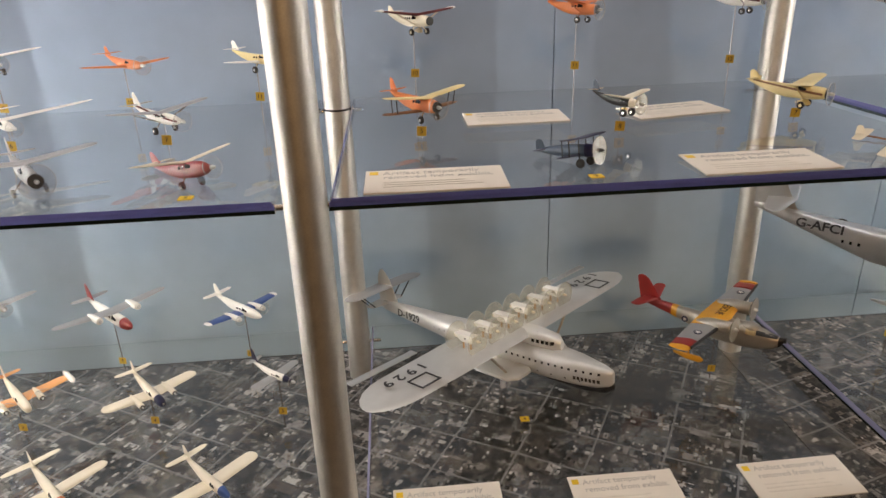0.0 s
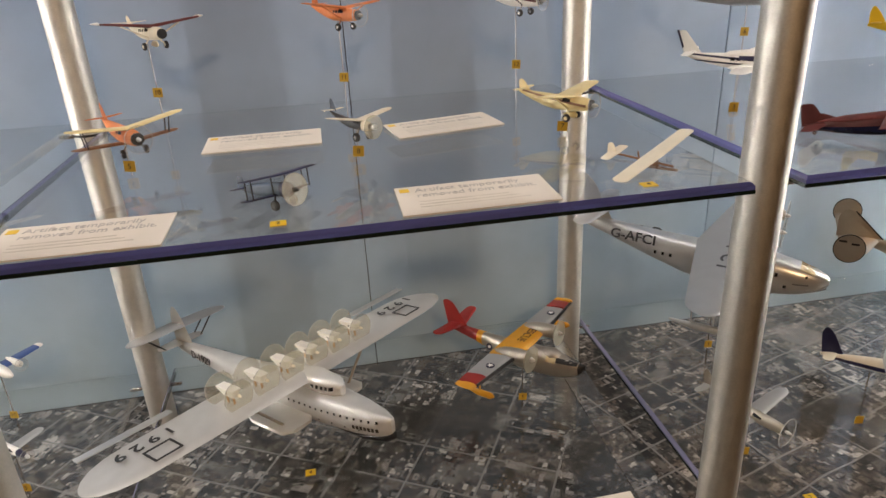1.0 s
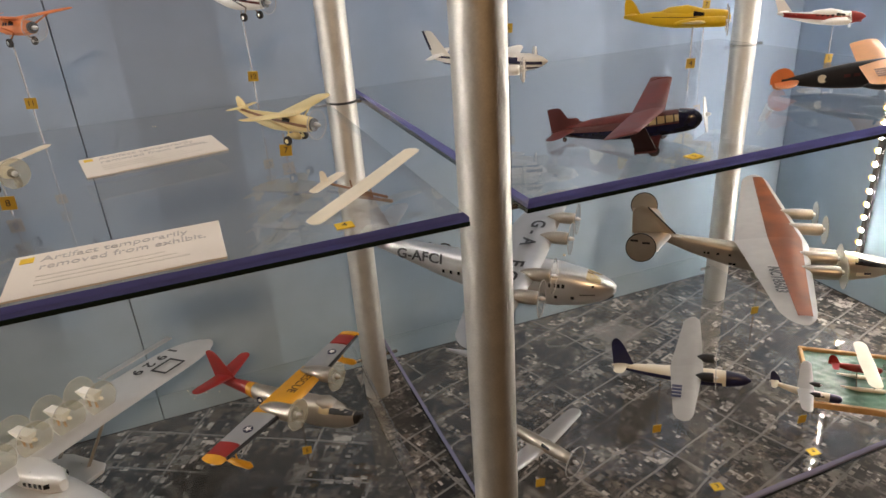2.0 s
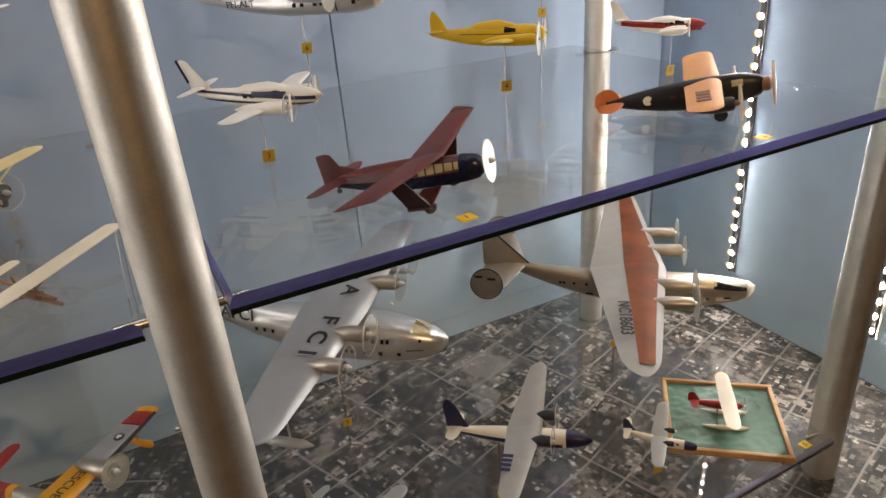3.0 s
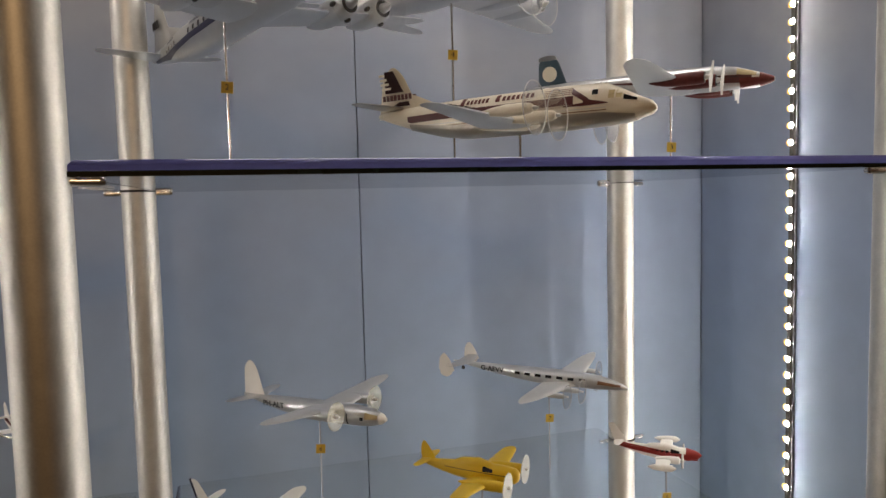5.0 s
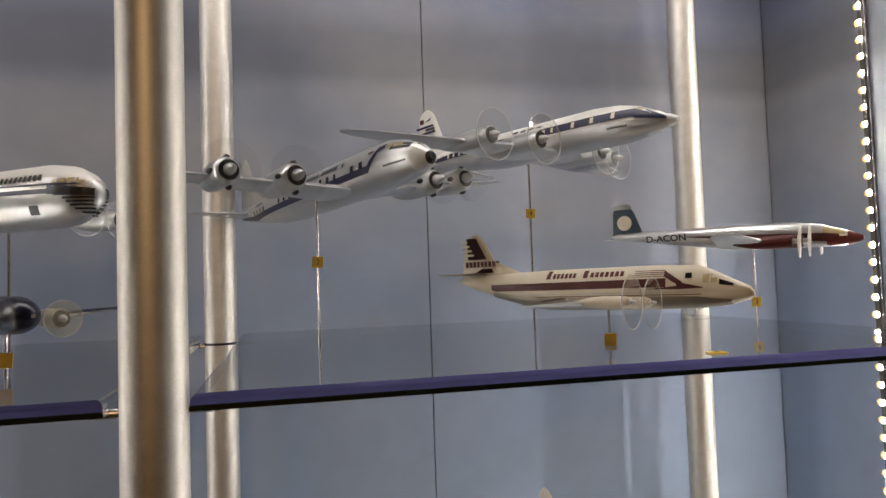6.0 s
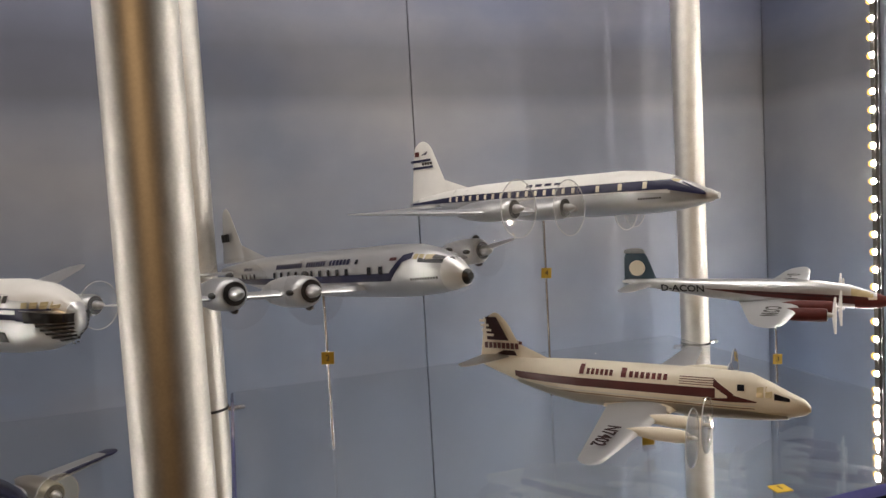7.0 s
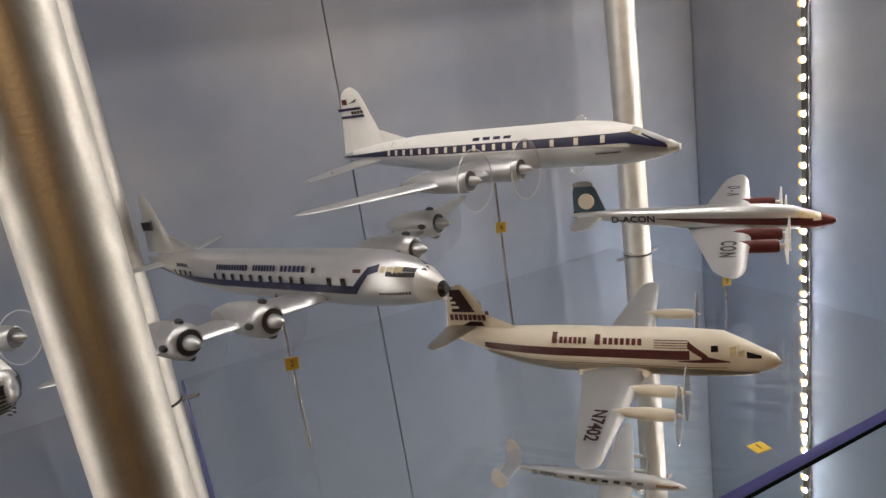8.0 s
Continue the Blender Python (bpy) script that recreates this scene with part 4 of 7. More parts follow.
    for s in (-1, 1):
        bm = bmesh.new()
        tube(bm, (-0.067, s * 0.0131, 0.005), (-0.067, s * 0.0138, 0.005), 0.0065, n=20)
        part("roundel", bm, NAVY, ob, "dark blue round marking")
        bm = bmesh.new()
        tube(bm, (-0.067, s * 0.0138, 0.005), (-0.067, s * 0.0142, 0.005), 0.0035, n=5)
        part("roundel_star", bm, WHITE, ob)
    fin(ob, RED, -0.118, 0.05, -0.156, 0.022, 0.02, 0.074, rnd=0.15)
    wing_pair(ob, RED, -0.128, 0.034, -0.142, 0.02, 0.064, 0.028, 0.034, 0.1, 0.15, "tailplane")
    rod(ob, (0.548, 1.16), GLASS_LOW, 0.716, 0.795, "5")


def four_engined_flying_boat():
    ob = model("tall_finned_flying_boat", "silver four-engined flying boat with a tall fin", (0.943, 1.209, 0.926), -42.0, -0.5, 1.4)
    st = [(0.196, -0.004, 0.004, 0.005, 0.006), (0.19, -0.005, 0.012, 0.012, 0.013), (0.175, -0.007, 0.021, 0.021, 0.02), (0.145, -0.009, 0.029, 0.032, 0.028), (0.1, -0.009, 0.033, 0.042, 0.034), (0.03, -0.008, 0.034, 0.043, 0.036), (-0.05, 0.0, 0.031, 0.036, 0.034), (-0.12, 0.012, 0.024, 0.028, 0.024), (-0.2, 0.028, 0.013, 0.02, 0.014), (-0.26, 0.04, 0.006, 0.014, 0.007), (-0.29, 0.046, 0.002, 0.005, 0.003)]
    part("hull", fuselage(bmesh.new(), st, 2.5), SILVER, ob)
    bm = bmesh.new()
    fuselage(bm, [(0.193, -0.017, 0.003, 0.003, 0.004), (0.17, -0.025, 0.012, 0.003, 0.006), (0.1, -0.04, 0.014, 0.003, 0.008), (0.0, -0.042, 0.01, 0.003, 0.008)], 2, 12)
    part("keel", bm, BLACK, ob, "dark painted keel")
    windows(ob, st, [0.112, 0.104, 0.09, -0.075, -0.09, -0.105], 0.006, 0.005, 0.007, e=2.5)
    windows(ob, st, [0.128, 0.1, 0.055, 0.045, 0.075], -0.015, 0.0055, 0.006, e=2.5)
    windows(ob, st, [0.16], 0.007, 0.004, 0.004, e=2.5)
    cabin(ob, st, 0.148, 0.172, (0.017, 0.01), (0.026, 0.014), COCKPIT, 2.5, label="amber cockpit glazing")
    bars(ob, st, 0.14, 0.165, -0.0075, 0.0025, 9, INK, 2.5)
    side_text(ob, "G-AFCI", st, -0.152, 0.0275, 0.026, e=2.5, stretch=1.15)
    for s in (1, -1):
        part("wing", plane_half(bmesh.new(), 0.074, 0.108, 0.066, 0.056, 0, s * 0.302, 0.036, 0.046, 0.13, 0.12), GREY_SILVER, ob, "thick tapered silver wing")
        nacelle(ob, SILVER_WARM, 0.045, 0.1, s * 0.072, 0.046, 0.0115, True, 0.029)
        nacelle(ob, SILVER_WARM, 0.045, 0.098, s * 0.152, 0.05, 0.0108, True, 0.029)
        bm = bmesh.new()
        fuselage(bm, [(0.075, -0.02, 0.001, 0.002, 0.002), (0.06, -0.02, 0.006, 0.006, 0.006), (0.02, -0.02, 0.007, 0.006, 0.006), (-0.025, -0.016, 0.001, 0.002, 0.002)], 2.2, 12)
        bmesh.ops.translate(bm, vec=(0, s * 0.225, 0), verts=bm.verts)
        part("wing_float", bm, SILVER, ob)
        for xx in (0.045, 0.01):
            part("float_strut", tube(bmesh.new(), (xx, s * 0.225, -0.015), (xx, s * 0.225, 0.042), 0.0013, n=6), SILVER, ob)
        part("beacon", tube(bmesh.new(), (0.1, s * 0.03, 0.034), (0.104, s * 0.03, 0.034), 0.002, n=8), CREAM, ob)
    for ch, y in (("F", -0.054), ("C", -0.097), ("I", -0.134), ("A", 0.03), ("-", 0.07), ("G", 0.108)):
        wing_text(ob, ch, 0.037, y, 0.0535, 0.036, stretch=1.25)
    fin(ob, SILVER, -0.2, 0.09, -0.25, 0.04, 0.045, 0.142, rnd=0.3)
    wing_pair(ob, SILVER, -0.205, 0.058, -0.218, 0.032, 0.105, 0.07, 0.074, 0.08, 0.2, "tailplane")
    rod(ob, (0.95, 1.205), GLASS_LOW, 0.74, 0.9, "3")


def twin_finned_flying_boat():
    ob = model("triple_finned_flying_boat", "silver flying boat with rust-orange walkway and three fins", (1.511, 1.122, 0.856), -38.4, -0.5, 0.4)
    st = [(0.19, 0.004, 0.004, 0.006, 0.007), (0.184, 0.002, 0.012, 0.013, 0.013), (0.16, -0.001, 0.019, 0.021, 0.02), (0.115, -0.003, 0.024, 0.028, 0.027), (0.05, -0.003, 0.0255, 0.031, 0.031), (-0.03, -0.001, 0.025, 0.03, 0.031), (-0.1, 0.008, 0.0205, 0.024, 0.026), (-0.17, 0.02, 0.013, 0.018, 0.017), (-0.225, 0.033, 0.006, 0.011, 0.008), (-0.25, 0.037, 0.002, 0.004, 0.003)]
    part("hull", fuselage(bmesh.new(), st, 2.5), SILVER_WARM, ob, "dull brassy silver hull")
    part("nose_cap", fuselage(bmesh.new(), st, 2.5, 18, 0.178, 0.192, 0.0006), CREAM, ob)
    cabin(ob, st, 0.12, 0.176, (0.011, 0.005), (0.0225, 0.0115), DARK_GLASS, 2.5, "anti_glare_panel", "dark nose panel")
    cabin(ob, st, 0.1, 0.125, (0.016, 0.015), (0.025, 0.023), COCKPIT, 2.5, label="amber cockpit glazing")
    windows(ob, st, [0.085, 0.078, -0.065, -0.072, -0.1, -0.122, -0.14, -0.147], 0.012, 0.005, 0.005, e=2.5)
    windows(ob, st, [0.11, 0.075, 0.068, -0.05, -0.057, -0.09, -0.097], -0.008, 0.006, 0.006, e=2.5)
    stripe(ob, st, 0.125, 0.15, -0.0125, -0.0045, CREAM, 2.5, "small painted flag patch", "flag_patch", nx=3)
    stripe(ob, st, 0.138, 0.15, -0.0085, -0.0045, NAVY, 2.5, "", "flag_canton", nx=2, lift=0.0009)
    xr, cr, xt, ct, half, z0, z1 = 0.04, 0.134, -0.004, 0.046, 0.348, 0.036, 0.057
    for s in (1, -1):
        wing = part("wing", plane_half(bmesh.new(), xr, cr, xt, ct, 0, s * half, z0, z1, 0.1, 0.14), DULL_GREY, ob, "broad tapered dull silver wing")
        # worn walkway paint: straight rear edge, front edge a little behind the leading edge
        bm = bmesh.new()
        rs = []
        for k in range(13):
            t = k / 12 * 0.93
            le, c = xr + (xt - xr) * t, cr + (ct - cr) * t
            th, zz = 0.1 * c * (1 - 0.25 * t), z0 + (z1 - z0) * t
            rear = min(0.9, (le + 0.034 - 0.004 * t) / c)
            front = min(0.1 + 0.06 * t, rear - 0.02)
            row = []
            for q in range(7):
                u = front + (rear - front) * q / 6
                v = 0.55 + (u - 0.05) * 3.3 if u < 0.15 else 0.88 + (u - 0.15) * 0.706 if u < 0.32 else 1 - (u - 0.32) if u < 0.6 else 0.72 - (u - 0.6) * 1.76
                row.append((le - u * c, s * half * t, zz + v * th + 0.0008))
            rs.append(row)
        skin(bm, rs, False, False, False)
        part("walkway", bm, RUST, wing, "worn rust-orange walkway paint")
        for y, x1, z, r in ((0.067, 0.074, 0.041, 0.0125), (0.134, 0.067, 0.046, 0.0115)):
            nacelle(ob, SILVER_WARM, -0.01, x1, s * y, z, r, True, 0.0)
            disc(ob, x1 + 0.006, s * y, z, 0.0285, MILKY, 0.003)
        bm = bmesh.new()
        fuselage(bm, [(0.05, -0.022, 0.01, 0.002, 0.002), (0.03, -0.022, 0.022, 0.005, 0.004), (-0.04, -0.022, 0.022, 0.005, 0.004), (-0.06, -0.02, 0.01, 0.002, 0.002)], 2.6, 12)
        bmesh.ops.translate(bm, vec=(0, s * 0.036, 0), verts=bm.verts)
        part("sponson", bm, SILVER_WARM, ob, "low silver sponson")
        for yy, rad, mat, label in ((0.111, 0.0285, BLACK, "dark fin outline"), (0.111, 0.0268, SILVER_WARM, "round outer fin")):
            w = 0.0008 if mat is BLACK else 0.0015
            bm = bmesh.new()
            rs = [[(-0.27 + rad * k * math.cos(a), s * yy + d, 0.057 + 1.06 * rad * k * math.sin(a)) for a in (2 * math.pi * i / 28 for i in range(28))] for d, k in ((-w - 0.0004, 0.8), (-w, 1.0), (w, 1.0), (w + 0.0004, 0.8))]
            part("fin", skin(bm, rs), mat, ob, label)
        for a, zz in ((-0.29, 0.07), (-0.268, 0.066)):
            part("fin_mark", box(bmesh.new(), a, a + 0.014, s * 0.1135 - 0.0006, s * 0.1135 + 0.0006, zz, zz + 0.004), BLACK, ob, "plain bars of unread lettering", 0)
    fin(ob, SILVER_WARM, -0.2, 0.09, -0.262, 0.03, 0.038, 0.1, 0, rnd=0.35)
    part("fin_line", tube(bmesh.new(), (-0.205, 0, 0.042), (-0.262, 0, 0.097), 0.0016, n=6), BLACK, ob, "dark leading edge line")
    wing_pair(ob, SILVER_WARM, -0.21, 0.075, -0.24, 0.055, 0.112, 0.038, 0.05, 0.08, 0.05, "tailplane")
    wing_text(ob, "NC18603", -0.043, -0.2, 0.0575, 0.027, roll=3, stretch=1.0)
    rod(ob, (1.43, 1.1), GLASS_LOW, 0.776, 0.83, "")


def light_model(name, label, pos, yaw, L, span, body, wing_mat, pitch=0.0, roll=0.0, high=False, twin=False, low_z=None, w=None, h=None, chord=None, tip=None, prop=0.02, prop_mat=None, nose_mat=None, tail_mat=None, nac_mat=None, spat=None, gear=False, tip_mat=None, htail_mat=None, stripe_mat=None, windows_n=3, radial=False, tail_z=0.012, nose_f=0.42, fin_h=0.035, wing_x=0.0, struts=False, tanks=None, ceil=None, wheel_z=None, htail_half=None, sweep=0.0, blunt=None, fin_sweep=0.0, fin_rnd=0.3, hump=None, blade=None, nac=(1.05, 0.5), nac_y=0.17, nose_len=0.17):
    """A small one- or two-engined model; all sizes in metres."""
    ob = model(name, label, pos, yaw, pitch, roll)
    xn, xt = L * nose_f, -L * (1 - nose_f)
    w = w or L * 0.055
    h = h or L * 0.068
    st = stations(xn, xt, w, h, tail_z, blunt if blunt is not None else 0.7 if radial else 0.22, 0.15, 0.0)
    part("fuselage", fuselage(bmesh.new(), st, 2.3, 20), body, ob)
    if nose_mat:
        part("nose", fuselage(bmesh.new(), st, 2.3, 18, xn - L * nose_len, xn, 0.0006), nose_mat, ob)
    c = chord or span * 0.17
    ct = tip or c * 0.7
    zw = h * 0.95 if high else -h * 0.55
    zt = zw + (0.01 if high else span * 0.045)
    x0 = wing_x + c * 0.5
    for s in (1, -1):
        part("wing", plane_half(bmesh.new(), x0, c, x0 - (c - ct) * 0.4 - sweep, ct, 0, s * span / 2, zw, zt, 0.12, 0.14), wing_mat, ob)
        if tip_mat:
            part("wing_tip", plane_half(bmesh.new(), x0 - (c - ct) * 0.36 - sweep, ct * 1.06, x0 - (c - ct) * 0.4 - sweep, ct * 1.02, s * span * 0.45, s * span * 0.503, zw + (zt - zw) * 0.9 + 0.0003, zt + 0.0003, 0.13, 0.6), tip_mat, ob)
        if tanks:
            bm = bmesh.new()
            spun(bm, s * span / 2, zt, [(x0 - c * 1.3, 0.0008), (x0 - c, 0.004), (x0 - c * 0.4, 0.0055), (x0 + c * 0.1, 0.005), (x0 + c * 0.35, 0.0008)], 14)
            part("tip_tank", bm, tanks, ob)
        if struts:
            part("wing_strut", tube(bmesh.new(), (x0 - c * 0.3, s * w * 0.8, -h * 0.6), (x0 - c * 0.35, s * span * 0.27, zw + 0.004), 0.0012, n=6), struts, ob)
        if twin:
            ny = s * span * nac_y
            nacelle(ob, nac_mat or body, x0 - c * nac[0], x0 + c * nac[1], ny, zw + (zt - zw) * 0.34 + 0.001, h * 0.55, radial, prop, prop_mat, blade=blade)
        if gear:
            wz = (wheel_z if wheel_z is not None else -h - 0.014)
            wheel(ob, wing_x + c * 0.25, s * span * 0.1, wz + 0.006, 0.006, 0.0022, (wing_x + c * 0.15, s * w * 0.7, -h * 0.6), body if spat else STEEL, spat)
    tz = tail_z + h * 0.1
    fin(ob, tail_mat or body, xt + L * 0.17, L * 0.16, xt + L * (0.07 - fin_sweep), L * 0.075, tz, tz + fin_h, rnd=fin_rnd)
    if hump:
        fairing(ob, xt + L * 0.3, xn - L * 0.2, h * 0.55, w * 0.85, h * 0.95, hump)
    hh = htail_half or span * 0.17
    wing_pair(ob, htail_mat or wing_mat, xt + L * 0.13, L * 0.11, xt + L * 0.1, L * 0.075, hh, tz + 0.002, tz + 0.003, 0.09, 0.25, "tailplane")
    if not twin:
        if radial:
            bm = bmesh.new()
            spun(bm, 0, 0, [(xn - 0.002, h * 0.72), (xn + 0.0006, h * 0.72)], 18)
            part("engine_face", bm, BLACK, ob, "dark engine face")
        if prop:
            disc(ob, xn + 0.004, 0, 0, prop, prop_mat or ACETATE, 0.003)
    cabin(ob, st, xn - L * 0.34, xn - L * 0.24, h * 0.3, (h * 0.86, h * 0.62), DARK_GLASS, 2.3)
    if windows_n:
        windows(ob, st, [xn - L * (0.38 + 0.055 * i) for i in range(windows_n)], h * 0.45, L * 0.035, h * 0.35, e=2.3)
    if stripe_mat:
        stripe(ob, st, xt + L * 0.06, xn - L * 0.04, (tail_z - h * 0.02, -h * 0.25), (tail_z + h * 0.16, h * 0.1), stripe_mat, 2.3, "painted side stripe")
    return ob


twelve_engined_flying_boat()
rescue_amphibian()
four_engined_flying_boat()
twin_finned_flying_boat()

m = light_model("navy_nosed_amphibian", "cream twin-engined model with navy tail and nose", (1.117, 0.958, 0.815), -42.7, 0.21, 0.3, CREAM, DULL_GREY, 4.0, -0.5, high=True, twin=True, chord=0.05, tip=0.025, wing_x=0.022, nose_f=0.552, fin_h=0.05, tail_z=0.006, nose_mat=NAVY, tail_mat=NAVY, nac_mat=BLACK, nac=(0.25, 0.3), nac_y=0.09, htail_mat=CREAM, radial=True, prop=0.018, windows_n=0, h=0.0135, w=0.0115, htail_half=0.03, blunt=0.3)
wing_bars(m, 0.012, -0.066, -0.1, 0.0245, 0.014, 4, NAVY)
st = stations(0.116, -0.094, 0.0115, 0.0135, 0.006, 0.3, 0.15)
stripe(m, st, -0.088, 0.075, (0.0, -0.0125), (0.006, -0.002), NAVY, 2.3, "navy lower side")
rod(m, (1.105, 0.97), GLASS_LOW, 0.7, 0.8, "")

m = light_model("small_navy_finned_twin", "small white twin-engined model with navy tail", (1.345, 0.895, 0.742), -47, 0.11, 0.15, CREAM, DULL_GREY, high=True, twin=True, chord=0.026, tip=0.016, nose_mat=NAVY, tail_mat=NAVY, nac=(0.3, 0.3), nac_y=0.1, nac_mat=BLACK, htail_mat=CREAM, prop=0.0, radial=True, windows_n=0, fin_h=0.02, nose_f=0.5)
rod(m, (1.335, 0.885), GLASS_LOW, 0.7, 0.735, "")
m = light_model("bare_silver_monoplane", "bare silver monoplane with a large clear propeller disc", (0.868, 0.945, 0.777), -66, 0.15, 0.2, SILVER_WARM, GREY_SILVER, chord=0.032, tip=0.022, radial=True, prop=0.024, windows_n=0, nose_f=0.4, fin_h=0.03, high=False, tail_z=0.008)
rod(m, (0.868, 0.945), GLASS_LOW, 0.7, 0.77, "")

# ---------------------------------------------------------------- framed seaplane scene
fr = empty("framed_water_base", Matrix.Translation((1.5105, 0.9165, GLASS_LOW)) @ Matrix.Rotation(radians(-40.3), 4, "Z"), "wooden frame holding green painted water", "diorama base")
for x0, x1, y0, y1 in ((-0.092, 0.092, -0.092, -0.085), (-0.092, 0.092, 0.085, 0.092), (-0.092, -0.085, -0.085, 0.085), (0.085, 0.092, -0.085, 0.085)):
    part("frame_rail", box(bmesh.new(), x0, x1, y0, y1, 0.0005, 0.012, 0.0012), WOOD, fr)
bm = bmesh.new()
bmesh.ops.create_grid(bm, x_segments=40, y_segments=40, size=0.0848)
for v in bm.verts:
    v.co.z = 0.0065 + 0.0016 * noise.noise(v.co * 90) + 0.001 * noise.noise(v.co * 210)
part("water", bm, GREEN_WATER, fr, "rippled green painted water")
m = model("red_float_plane", "red model floatplane with a cream wing", (1.499, 0.914, 0.731), -40, 0)
st = stations(0.034, -0.05, 0.006, 0.0075, 0.005, 0.55)
part("fuselage", fuselage(bmesh.new(), st, 2.2, 18), RED, m)
cabin(m, st, 0.006, 0.016, 0.001, 0.006, DARK_GLASS)
wing_pair(m, CREAM, 0.022, 0.026, 0.02, 0.022, 0.075, 0.011, 0.012, 0.11, 0.2)
fin(m, RED, -0.032, 0.02, -0.042, 0.01, 0.004, 0.022)
wing_pair(m, RED, -0.034, 0.014, -0.038, 0.01, 0.022, 0.006, 0.006, 0.08, 0.25, "tailplane")
for s in (-1, 1):
    bm = bmesh.new()
    fuselage(bm, [(0.044, -0.028, 0.001, 0.001, 0.001), (0.036, -0.029, 0.004, 0.003, 0.004), (0.0, -0.03, 0.0045, 0.003, 0.004), (-0.03, -0.028, 0.001, 0.001, 0.001)], 2.3, 12)
    bmesh.ops.translate(bm, vec=(0, s * 0.02, 0), verts=bm.verts)
    part("float", bm, CREAM, m)
    for xx in (0.022, -0.006):
        part("float_strut", tube(bmesh.new(), (xx, s * 0.02, -0.027), (xx, s * 0.005, -0.004), 0.0009, n=6), STEEL, m)
disc(m, 0.038, 0, 0, 0.014, ACETATE, 0.002)

# ---------------------------------------------------------------- upper glass: airliners
def airliner_turboprop():
    """The tall white and silver airliner with a blue window band."""
    ob = model("blue_banded_airliner", "white-topped silver airliner with a blue window band", (1.224, 1.209, 2.046), -61.4, 1.0, -0.8)
    st = [(0.25, 0.002, 0.003, 0.003, 0.003), (0.243, 0.003, 0.007, 0.006, 0.007), (0.225, 0.005, 0.0135, 0.0135, 0.0145), (0.2, 0.0085, 0.02, 0.021, 0.022), (0.17, 0.011, 0.0245, 0.0265, 0.0265), (0.13, 0.013, 0.0265, 0.0285, 0.028), (-0.06, 0.0145, 0.0265, 0.0285, 0.028), (-0.12, 0.018, 0.024, 0.0245, 0.0245), (-0.19, 0.0205, 0.016, 0.017, 0.0165), (-0.25, 0.0215, 0.007, 0.0085, 0.008), (-0.276, 0.0215, 0.002, 0.003, 0.003)]
    part("fuselage", fuselage(bmesh.new(), st, 2.1, 28), SILVER, ob)
    bm = bmesh.new()
    fuselage(bm, [(x, z + 0.0001, w * 1.012 + 0.0003, hu + 0.0007, -hu * 0.18) for x, z, w, hu, hd in st if -0.27 < x < 0.205], 2.1, 24)
    part("roof_cap", bm, WHITE, ob, "white cabin roof")
    stripe(ob, st, -0.268, -0.15, (0.02, 0.0185), (0.0225, 0.0285), NAVY, 2.1, "blue window band", nx=10, lift=0.0016)
    stripe(ob, st, -0.15, 0.2, (0.0185, 0.0135), (0.0285, 0.0255), NAVY, 2.1, "blue window band", nx=24, lift=0.0016)
    stripe(ob, st, 0.198, 0.24, (0.0125, 0.0035), (0.0255, 0.0065), NAVY, 2.1, "blue nose flash", nx=8, lift=0.0014)
    stripe(ob, st, 0.212, 0.238, (0.0205, 0.0055), (0.0225, 0.0085), NAVY, 2.1, "blue nose flash", nx=8, lift=0.0014)
    part("nose_cap", fuselage(bmesh.new(), st, 2.1, 16, 0.24, 0.252, 0.001), BRIGHT, ob)
    windows(ob, st, [-0.165 + 0.0155 * i for i in range(16)], 0.0237, 0.005, 0.0075, CREAM, 2.1, slope=-0.011)
    windows(ob, st, [0.105, 0.137, 0.17], 0.0205, 0.0055, 0.0085, CREAM, 2.1)
    cabin(ob, st, 0.183, 0.209, (0.0255, 0.0215), (0.031, 0.0245), COCKPIT, 2.1, label="amber flight deck windows")
    bars(ob, st, -0.014, 0.05, 0.0345, 0.0075, 4, NAVY, 2.1)
    bars(ob, st, 0.16, 0.19, 0.0035, 0.0022, 9, INK, 2.1)
    fin(ob, WHITE, -0.178, 0.095, -0.226, 0.034, 0.024, 0.126, th=0.1, rnd=0.15)
    fin(ob, WHITE, -0.115, 0.1, -0.2, 0.03, 0.032, 0.06, th=0.06, rnd=0.05, name="fin_fillet")
    for z0, z1 in ((0.08, 0.084), (0.0915, 0.0955)):
        for s in (-1, 1):
            bm = bmesh.new()
            f = lambda z: -0.19 - 0.04 * (z - 0.024) / 0.102
            vs = [bm.verts.new(p) for p in ((f(z0) - 0.002, s * 0.0046, z0), (f(z0) - 0.052, s * 0.0024, z0), (f(z1) - 0.051, s * 0.0024, z1), (f(z1) - 0.002, s * 0.0046, z1))]
            bm.faces.new(vs)
            part("fin_stripe", bm, NAVY, ob, smooth=0)
    for s in (-1, 1):
        part("fin_flag", box(bmesh.new(), -0.257, -0.248, s * 0.003 - 0.0008, s * 0.003 + 0.0008, 0.101, 0.109), MAROON, ob, smooth=0)
        for k in range(4):
            part("name_bar", box(bmesh.new(), -0.24 + k * 0.0062, -0.236 + k * 0.0062, s * 0.0042 - 0.0006, s * 0.0042 + 0.0006, 0.0855, 0.09), INK, ob, smooth=0)
        bm = bmesh.new()
        vs = [bm.verts.new(p) for p in ((-0.243, s * 0.0046, 0.102), (-0.225, s * 0.0046, 0.1085), (-0.229, s * 0.0046, 0.103))]
        bm.faces.new(vs)
        part("fin_emblem", bm, NAVY, ob, "small dark wedge", 0)
